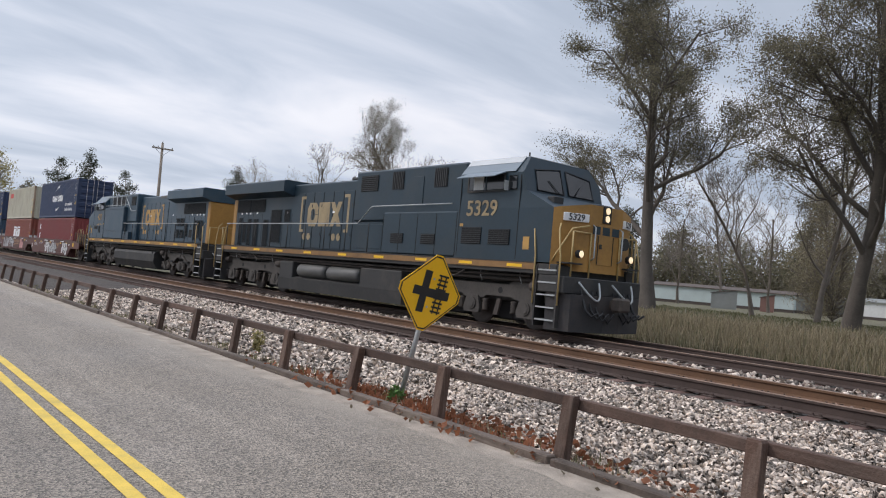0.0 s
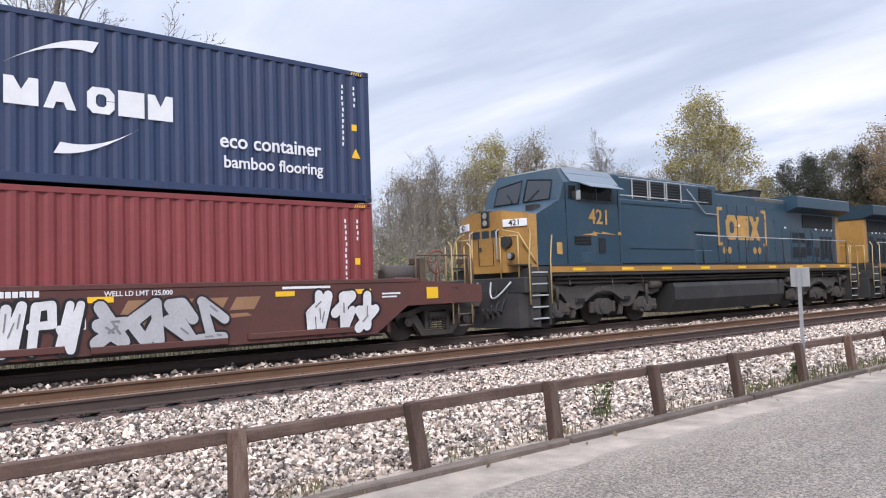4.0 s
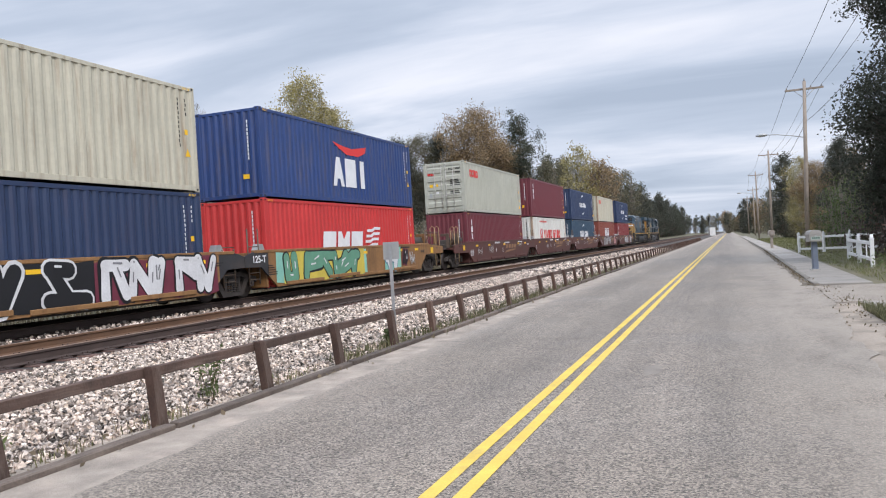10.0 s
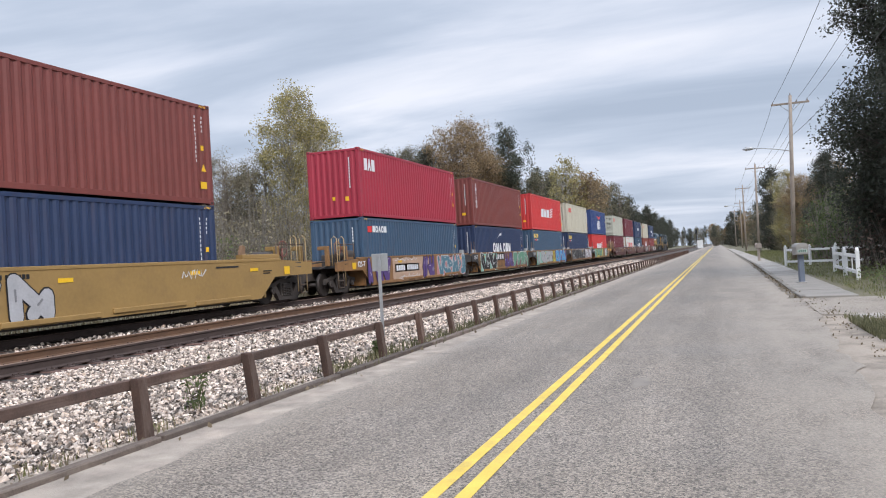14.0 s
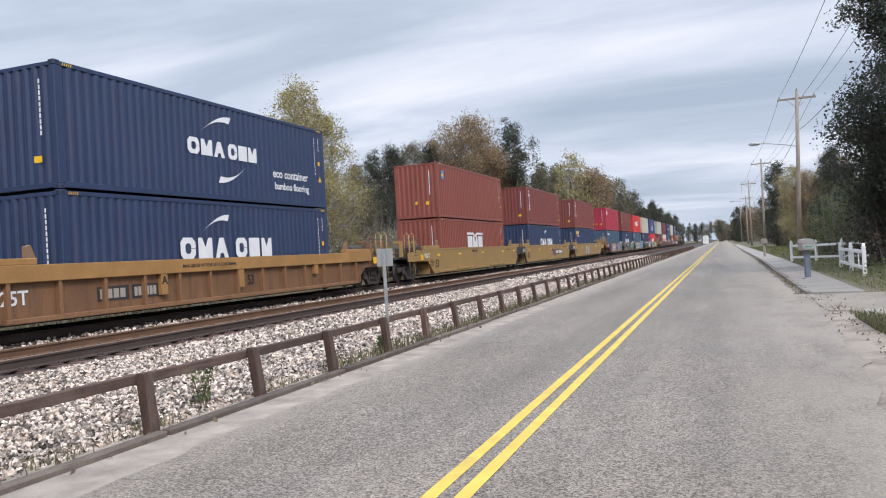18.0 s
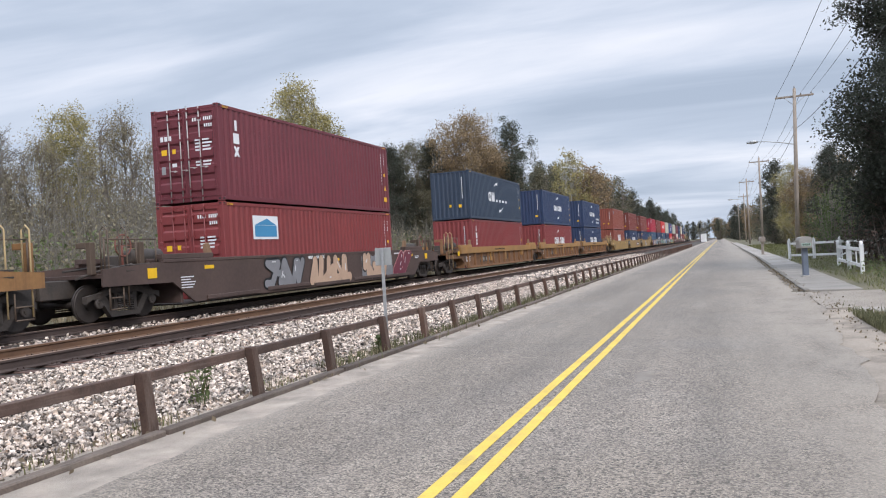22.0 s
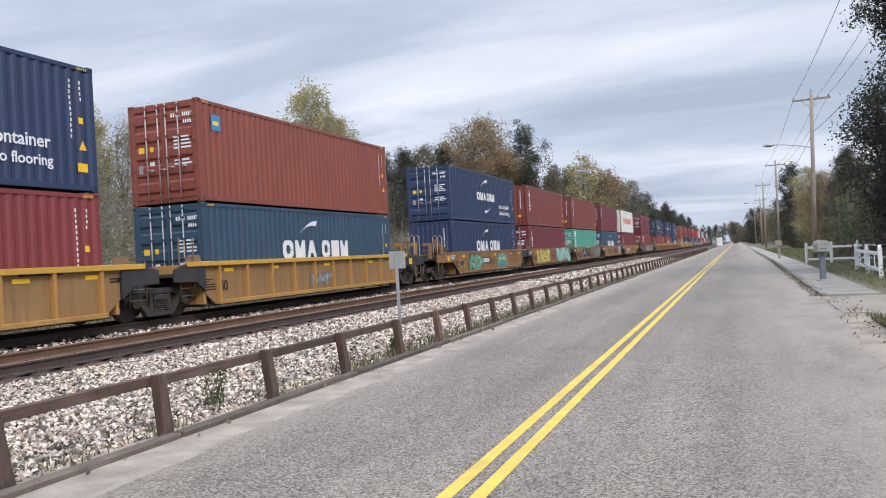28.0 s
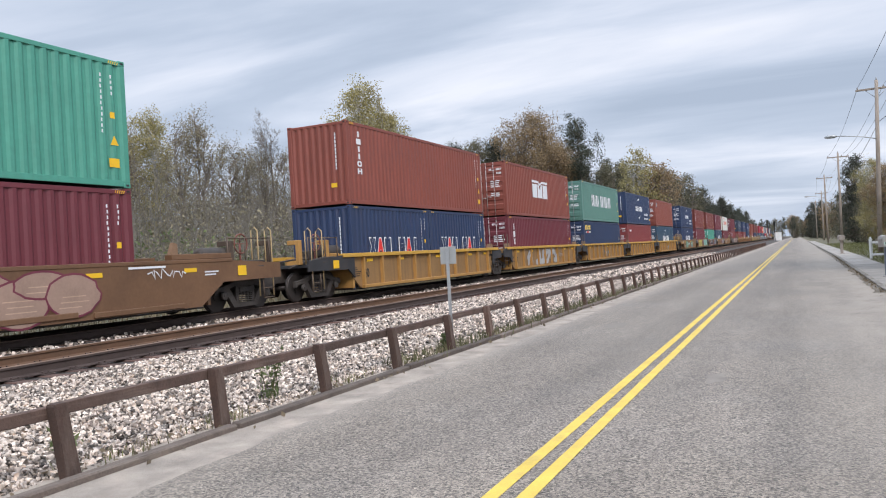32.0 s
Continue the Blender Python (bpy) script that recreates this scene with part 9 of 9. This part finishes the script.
MAIL_GREY = mat("grey_plastic", (0.30, 0.285, 0.26), 0.55, var=0.12, scale=3, bump=0.05)
MAIL_TAUPE = mat("taupe_plastic", (0.36, 0.31, 0.27), 0.55, var=0.12, scale=3, bump=0.05)


def mailbox(x, y, material, label, plate):
    root = thing("mailbox", pose(x, y, 0.03, 0, 0, 8), label, "mailbox", "mailboxes on the pavement")
    part("post", box(BM(), -0.09, 0.09, -0.1, 0.1, 0, 1.02, 0.02), mat("blue_grey_plastic", (0.13, 0.155, 0.20), 0.5, var=0.12, scale=3, bump=0.05) if plate else material, root)
    part("foot", box(BM(), -0.15, 0.15, -0.16, 0.16, 0, 0.06, 0.015), material, root)
    bm = BM()
    prism(bm, [(-0.2, 1.02), (0.2, 1.02), (0.2, 1.3), (0.16, 1.37), (0.07, 1.41), (-0.07, 1.41), (-0.16, 1.37), (-0.2, 1.3)], "y", -0.28, 0.28)
    part("box", bm, material, root)
    part("lid", prism(BM(), [(-0.215, 1.28), (0.215, 1.28), (0.17, 1.385), (0.07, 1.425), (-0.07, 1.425), (-0.17, 1.385)], "y", -0.31, 0.31), material, root)
    part("door", box(BM(), -0.18, 0.18, -0.3, -0.282, 1.04, 1.27, 0.008), material, root)
    part("handle", box(BM(), -0.03, 0.03, -0.325, -0.3, 1.2, 1.23), STEEL, root)
    if plate:
        part("plate", box(BM(), -0.15, 0.15, -0.308, -0.301, 1.1, 1.19), mat("pale_green_plate", (0.35, 0.5, 0.42), 0.5, var=0.05), root)
        for k in range(4):
            part("plate_bar", box(BM(), -0.12 + 0.065 * k, -0.08 + 0.065 * k, -0.311, -0.3081, 1.115, 1.175), BLACK, root)


mailbox(2.75, 29.7, MAIL_GREY, "grey moulded mailbox on a thick post beside the pavement", True)
mailbox(3.05, 65.0, MAIL_TAUPE, "taupe moulded mailbox on a thick post beside the pavement", False)


def picket_fence(points, posts, h, label, balusters=True):
    root = thing("picket_fence", pose(0, 0, 0), label, "fence", "white yard fences")
    p, q = Vector((*points[0], 0)), Vector((*points[1], 0))
    d = (q - p)
    ln = d.length
    ang = math.degrees(math.atan2(d.y, d.x))
    for k in range(posts):
        v = p.lerp(q, k / (posts - 1))
        bm = box(BM(), -0.065, 0.065, -0.065, 0.065, -0.1, h, 0.008)
        box(bm, -0.085, 0.085, -0.085, 0.085, h, h + 0.025)
        prism(bm, [(-0.06, h + 0.025), (0.06, h + 0.025), (0.05, h + 0.07), (0, h + 0.16), (-0.05, h + 0.07)], "y", -0.05, 0.05)
        part("post", bm, WHITE_PAINT, root, at=pose(v.x, v.y, ground_height(v.x, v.y), 0, 0, ang))
    z = ground_height(p.x, p.y)
    for z0 in (0.18, h - 0.22):
        part("rail", box(BM(), 0.07, ln - 0.07, -0.03, 0.03, z0, z0 + 0.13, 0.006), WHITE_PAINT, root, at=pose(p.x, p.y, z, 0, 0, ang))
    if balusters:
        n = int(ln / 1.5)
        bal = mesh_of("baluster", box(BM(), -0.03, 0.03, -0.018, 0.018, 0.3, h - 0.21), WHITE_PAINT)
        for k in range(1, n):
            part("baluster", bal, WHITE_PAINT, root, at=pose(p.x, p.y, z, 0, 0, ang) @ pose(ln * k / n, 0, 0))


picket_fence(((4.69, 30.7), (4.95, 38.5)), 3, 0.98, "white wooden yard fence with turned post caps")
picket_fence(((3.9, 51.0), (6.4, 49.0)), 3, 1.1, "white wooden rail fence across the verge", False)
picket_fence(((6.4, 49.0), (9.5, 47.0)), 3, 1.1, "white wooden rail fence across the verge", False)


# darker tone for the slabs nearer than y = 41
DARKER_SLAB = mat("darker_concrete", (0.25, 0.228, 0.20), 0.9, var=0.25, scale=0.9, fine=50, bump=0.3, stain=(0.28, 0.26, 0.23), stains=0.5)


def slabs():
    root = tagged(new("sidewalk"), "pale worn concrete pavement with kerb", kind="structure")
    rng = random.Random(2)
    y = 22.6
    for k in range(120):
        ln = 1.5
        x0 = right_edge(y) + 0.16
        bm = BM()
        box(bm, x0, x0 + 1.25, y, y + ln - 0.012, -0.08, 0.045 + rng.uniform(-0.006, 0.006), 0.008)
        part("slab", bm, DARKER_SLAB if y < 41 else CONCRETE, root)
        part("kerb_stone", box(BM(), x0 - 0.15, x0 - 0.006, y, y + ln - 0.01, -0.08, 0.062 + rng.uniform(-0.012, 0.012), 0.015), KERB, root)
        y += ln
    drive = tagged(new("driveway"), "pale concrete driveway crossing the verge", kind="structure")
    for i in range(3):
        for j in range(2):
            x0, y0 = 2.45 + 2.4 * i, 13.4 + 2.1 * j
            part("slab", box(BM(), x0, x0 + 2.385, y0, y0 + 2.085, -0.08, 0.01 + 0.012 * i + rng.uniform(0, 0.004), 0.008), CONCRETE, drive)
    structure("driveway_apron", box(BM(), 1.98, 7.5, 17.65, 22.55, -0.06, 0.004), ASPHALT, "dark patched asphalt apron")


slabs()
strip("gutter_dirt", [22.7 + 0.2 * i for i in range(440)], lambda y: right_edge(y) - 0.04 - 0.16 * (1 + noise.noise(Vector((y * 0.9, 3, 1)))) - 0.07 * abs(noise.noise(Vector((y * 4, 1, 1)))), lambda y: right_edge(y) + 0.12, 0.004, mat("gutter_dirt", (0.13, 0.108, 0.08), 0.95, var=0.4, scale=3, fine=50, bump=0.6, stain=(0.28, 0.24, 0.19), stains=0.9, stain_scale=2.5), "dark dirt and leaf mould gathered along the kerb")


# ---------------------------------------------------------------- far side: homes, sheds
SIDING = mat("pale_teal_siding", (0.50, 0.58, 0.57), 0.6, var=0.08, scale=1, bump=0.05)
ROOF_BROWN = mat("brown_shingle_roof", (0.10, 0.08, 0.07), 0.9, var=0.2, scale=1, fine=12, bump=0.3)
SHED_GREY = mat("grey_shed_boards", (0.24, 0.25, 0.24), 0.8, var=0.15, scale=1, bump=0.1)
PANE = glass("window_pane", (0.03, 0.035, 0.04))


def home(az, d, length, depth, h, turn, wall, roof, label, windows, skirt=True):
    x, y = polar(az, d)
    root = thing("house", pose(x, y, ground_height(x, y), 0, 0, turn), label, "house", "homes beyond the tracks")
    part("wall", box(BM(), -length / 2, length / 2, -depth / 2, depth / 2, 0.5, h), wall, root)
    part("skirting", box(BM(), -length / 2 + 0.06, length / 2 - 0.06, -depth / 2 + 0.06, depth / 2 - 0.06, -0.2, 0.5), ROOF_BROWN, root)
    part("roof", prism(BM(), [(-depth / 2 - 0.3, h - 0.02), (0, h + depth * 0.1), (depth / 2 + 0.3, h - 0.02), (depth / 2 + 0.3, h + 0.12), (0, h + depth * 0.1 + 0.16), (-depth / 2 - 0.3, h + 0.12)], "x", -length / 2 - 0.25, length / 2 + 0.25), roof, root)
    for wx in windows:
        w = part("window", box(BM(), wx - 0.5, wx + 0.5, -depth / 2 - 0.03, -depth / 2 + 0.02, 1.5, 2.5), WHITE_PAINT, root)
        part("pane", box(BM(), wx - 0.42, wx + 0.42, -depth / 2 - 0.045, -depth / 2 - 0.032, 1.58, 2.42), PANE, w)
    part("door", box(BM(), length * 0.18, length * 0.18 + 0.9, -depth / 2 - 0.04, -depth / 2 + 0.01, 0.5, 2.5), WHITE_PAINT, root)


home(121.0, 142, 23, 5, 2.9, 121.2 + 180 - 8, SIDING, ROOF_BROWN, "long pale teal mobile home with a brown roof", (-8, -5, -1, 7))
home(115.4, 150, 9, 6, 3.0, 115.2 + 180 + 15, SHED_GREY, ROOF_BROWN, "small grey house with a porch", (-3, -1))
home(110.6, 150, 11, 6, 2.9, 110.2 + 180, WHITE_PAINT, SHED_GREY, "low white house among the trees", (-4, 1))


def shed(az, d, w, dp, h, turn, material, label):
    x, y = polar(az, d)
    root = thing("shed", pose(x, y, ground_height(x, y), 0, 0, turn), label, "shed")
    part("wall", prism(BM(), [(-w / 2, -0.1), (w / 2, -0.1), (w / 2, h), (-w / 2, h * 1.22)], "y", -dp / 2, dp / 2), material, root)
    part("roof", prism(BM(), [(-w / 2 - 0.15, h * 1.22 + 0.03), (w / 2 + 0.15, h - 0.02), (w / 2 + 0.15, h + 0.06), (-w / 2 - 0.15, h * 1.22 + 0.12)], "y", -dp / 2 - 0.1, dp / 2 + 0.1), ROOF_BROWN, root)
    part("door", box(BM(), -0.45, 0.45, -dp / 2 - 0.04, -dp / 2 - 0.002, 0, h * 0.9), material, root)


shed(120.9, 112, 3.3, 3.0, 2.1, 300, SHED_GREY, "small grey lean-to shed on the grass")
shed(118.1, 118, 1.8, 1.8, 2.0, 296, mat("red_brown_shed", (0.22, 0.12, 0.10), 0.8, var=0.15, bump=0.1), "narrow red-brown shed on the grass")

# a white cabinet and a mast beside the line, far ahead
cab_box = thing("equipment_cabinet", pose(-6.6, 330, 0), "white railway equipment cabinet beside the tracks", "cabinet")
part("body", box(BM(), -1.3, 1.3, -1, 1, 0, 3.2, 0.05), WHITE_PAINT, cab_box)
part("roof", box(BM(), -1.4, 1.4, -1.1, 1.1, 3.2, 3.35, 0.02), WHITE_PAINT, cab_box)
mast = thing("signal_mast", pose(-7.4, 318, 0), "dark railway signal mast beside the tracks", "signal")
part("pole", tube(BM(), [(0, 0, -0.1), (0, 0, 7.5)], 0.12, 8), BLACK, mast)
part("signal_head", box(BM(), -0.35, 0.35, -0.3, 0.1, 5.8, 7.4, 0.05), BLACK, mast)


# ---------------------------------------------------------------- grass, weeds, leaves on the ground
def blades(name, n, place, h, material, seed, label, w=0.012, category="grass"):
    """Grass: thin bent blades, each two quads."""
    rng = np.random.default_rng(seed)
    c = np.array([place(rng) for _ in range(n)])
    a = rng.uniform(0, 6.283, n)
    hh = h * rng.uniform(0.45, 1.2, n)
    lean = rng.uniform(0.1, 0.65, n) * hh
    d = np.stack([np.cos(a), np.sin(a), np.zeros(n)], 1)
    s = np.stack([-np.sin(a), np.cos(a), np.zeros(n)], 1) * w
    up = np.array([0, 0, 1.0])
    m = c + d * (lean * 0.3)[:, None] + up * (hh * 0.55)[:, None]
    t = c + d * lean[:, None] + up * hh[:, None]
    v = np.stack([c - s, c + s, m + s * 0.8, m - s * 0.8, t + s * 0.15, t - s * 0.15], 1).reshape(-1, 3)
    f = (np.array([(0, 1, 2, 3), (3, 2, 4, 5)])[None] + 6 * np.arange(n)[:, None, None]).reshape(-1)
    me = bpy.data.meshes.new(name)
    me.vertices.add(6 * n); me.vertices.foreach_set("co", v.reshape(-1))
    me.loops.add(8 * n); me.loops.foreach_set("vertex_index", f)
    me.polygons.add(2 * n); me.polygons.foreach_set("loop_start", np.arange(2 * n) * 4)
    me.update(calc_edges=True)
    me.materials.append(material)
    return tagged(new(name, me), label, category, kind="stuff")


def area(x0, x1, y0, y1):
    def f(rng):
        x, y = rng.uniform(x0, x1), rng.uniform(y0, y1)
        return x, y, ground_height(x, y)
    return f


STRAW = leaf_mat("dry_straw", (0.27, 0.22, 0.14))
GREEN_BLADE = leaf_mat("green_grass_blades", (0.17, 0.175, 0.065))
LAWN = leaf_mat("dull_lawn_blades", (0.135, 0.130, 0.065))
blades("dry_grass", 20000, area(-27, -19.2, -38, 0), 0.6, STRAW, 21, "tall dry straw-coloured grass beside the tracks", 0.014)
blades("dry_grass", 15000, area(-26, -19.2, 0, 60), 0.5, STRAW, 22, "tall dry straw-coloured grass beside the tracks", 0.02)
blades("grass", 12000, area(-26, -19.2, -40, 0), 0.32, LAWN, 29, "uneven green grass beside the tracks", 0.014)
blades("grass", 22000, area(-70, -25, -60, 0), 0.16, LAWN, 23, "short uneven grass of the yard", 0.03)
blades("grass", 26000, area(3.75, 12, 12, 50), 0.08, GREEN_BLADE, 24, "short green grass of the verge", 0.008)
blades("grass", 14000, area(3.9, 14, 50, 130), 0.14, GREEN_BLADE, 25, "short green grass of the verge", 0.02)
blades("weeds", 2600, lambda r: (2.25 + abs(r.normal(0, 0.35)), 14.6 + r.normal(0, 0.9), 0.0), 0.11, LAWN, 26, "weeds growing at the road's edge", 0.008, "weeds")


def fence_weeds(rng):
    k = rng.integers(-20, 40)
    y = rng.normal(POST0 + STEP * k + (0.7 if k % 3 else 0.1), 0.28)
    x = FENCE_X - abs(rng.normal(0.05, 0.16))
    return x, y, ballast_height(x)


blades("weeds", 2200, fence_weeds, 0.12, GREEN_BLADE, 27, "weeds growing along the foot of the fence", 0.006, "weeds")
blades("weeds", 2600, lambda r: (FENCE_X - 0.02 + r.normal(-0.02, 0.17), 10 + abs(r.normal(0, 22)), 0.0), 0.16, LAWN, 38, "dull weeds along the foot of the fence", 0.008, "weeds")
blades("weeds", 1800, fence_weeds, 0.14, STRAW, 28, "dry weeds along the foot of the fence", 0.006, "weeds")


def weed_plant(x, y, h, n, seed, label, material):
    """One upright weed: stems with narrow leaves."""
    rng = random.Random(seed)
    root = thing("weed_plant", pose(x, y, ballast_height(x) if x < -5.4 else 0), label, "plant", "weeds by the fence")
    tubes, pl = [], []
    for _ in range(7):
        a, l = rng.uniform(0, 6.28), rng.uniform(0.05, 0.3) * h
        p, q = Vector((rng.gauss(0, 0.05), rng.gauss(0, 0.05), -0.03)), Vector((l * math.cos(a), l * math.sin(a), h * rng.uniform(0.6, 1.05)))
        mid = p.lerp(q, 0.55) + Vector((0, 0, 0.05 * h))
        tubes.append(([p, mid, q], [0.006, 0.005, 0.002], 3))
        for _ in range(n // 7):
            t = rng.uniform(0.15, 1)
            pl.append(p.lerp(mid, t * 2) if t < 0.5 else mid.lerp(q, t * 2 - 1))
            pl[-1] = pl[-1] + Vector((rng.gauss(0, 0.03), rng.gauss(0, 0.03), rng.gauss(0, 0.02)))
    part("stem", tubes_mesh("stem", tubes, GREEN_BLADE), GREEN_BLADE, root)
    part("foliage", leaves_mesh("foliage", pl, 0.045, material, seed, 0.3), material, root)


weed_plant(-5.85, 7.45, 0.62, 110, 1, "leggy green weed in the ballast by the fence", LEAF["shrub"])
weed_plant(-5.6, 12.0, 0.35, 200, 2, "low green weed at the foot of the small sign", LEAF["shrub"])
weed_plant(-5.62, -7.7, 0.22, 260, 3, "low bright-green weed at the foot of the sign", mat("bright_weed", (0.10, 0.22, 0.05), 0.6, var=0.2, island=0.3))
weed_plant(-5.95, -12.4, 0.4, 200, 4, "yellowish weed in the ballast by the fence", LEAF["olive"])
weed_plant(-6.2, 4.9, 0.25, 120, 5, "small green weed among the stones", LEAF["shrub"])


def litter(name, n, place, size, material, seed, label):
    rng = np.random.default_rng(seed)
    ob = new(name, leaves_mesh(name, [place(rng) for _ in range(n)], size, material, seed, 0.6))
    tagged(ob, label, "fallen leaves", kind="stuff")


RED_LEAF = leaf_mat("fallen_red_brown_leaves", (0.26, 0.10, 0.05))
litter("fallen_leaves", 900, lambda r: (FENCE_X + r.normal(-0.12, 0.22), r.normal(-7.2, 1.6), 0.03 + abs(r.normal(0, 0.02))), 0.045, RED_LEAF, 31, "fallen red-brown leaves by the sign")
litter("fallen_leaves", 500, lambda r: (FENCE_X + r.normal(0.02, 0.2), r.uniform(-12, 25), 0.02), 0.035, LEAF["dry"], 32, "scattered dry leaves along the fence")
litter("fallen_leaves", 420, lambda r: (2.55 + abs(r.normal(0, 0.4)), r.normal(14.4, 1.4), 0.02 + abs(r.normal(0, 0.02))), 0.035, LEAF["dry"], 34, "brown leaves lying in the weeds at the road's edge")
litter("fallen_leaves", 900, lambda r: (right_edge(y := r.uniform(22.5, 60)) + r.normal(0.02, 0.1), y, 0.02 + abs(r.normal(0, 0.01))), 0.04, LEAF["dry"], 35, "dry leaves gathered along the kerb")
litter("fallen_leaves", 260, lambda r: (r.normal(2.15, 0.22), r.uniform(11, 24), 0.022), 0.024, LEAF["dry"], 33, "scattered dry leaves along the road's edge")
thicket("hedge", 16000, 7.0, 12.0, 25, 46, 3.2, LEAF["bramble"], 44, "dense dark shrubs behind the yard fence", 0.07)
thicket("hedge", 9000, 5.9, 9.0, 22.5, 30, 0.7, LEAF["shrub"], 45, "low green ground cover beside the driveway", 0.05)
thicket("hedge", 13000, 7.2, 11.0, 50, 64, 5.2, LEAF["bush"], 51, "deep green bushes beside the utility pole", 0.09)
thicket("hedge", 9000, 9.5, 17, 62, 105, 3.5, LEAF["gold"], 46, "yellowing shrubs beyond the fence", 0.11)
thicket("hedge", 12000, 10.5, 19, 66, 120, 4.2, LEAF["shrub"], 47, "green shrubs beyond the fence", 0.12)
crossing_sign()
small_sign()


# ---------------------------------------------------------------- motion of the train
def train_way(t):
    return 17.42 * t if t < 20 else 17.42 * t - 0.0225 * (t - 20) ** 2


def motions():
    times = (0, 8, 16, 20, 22, 24, 26, 28, 30, 32)
    for ob, m, u in MOVERS:
        walk(ob, [(t, Matrix.Translation((0, train_way(t), 0)) @ m) for t in times])


build_ties()
motions()
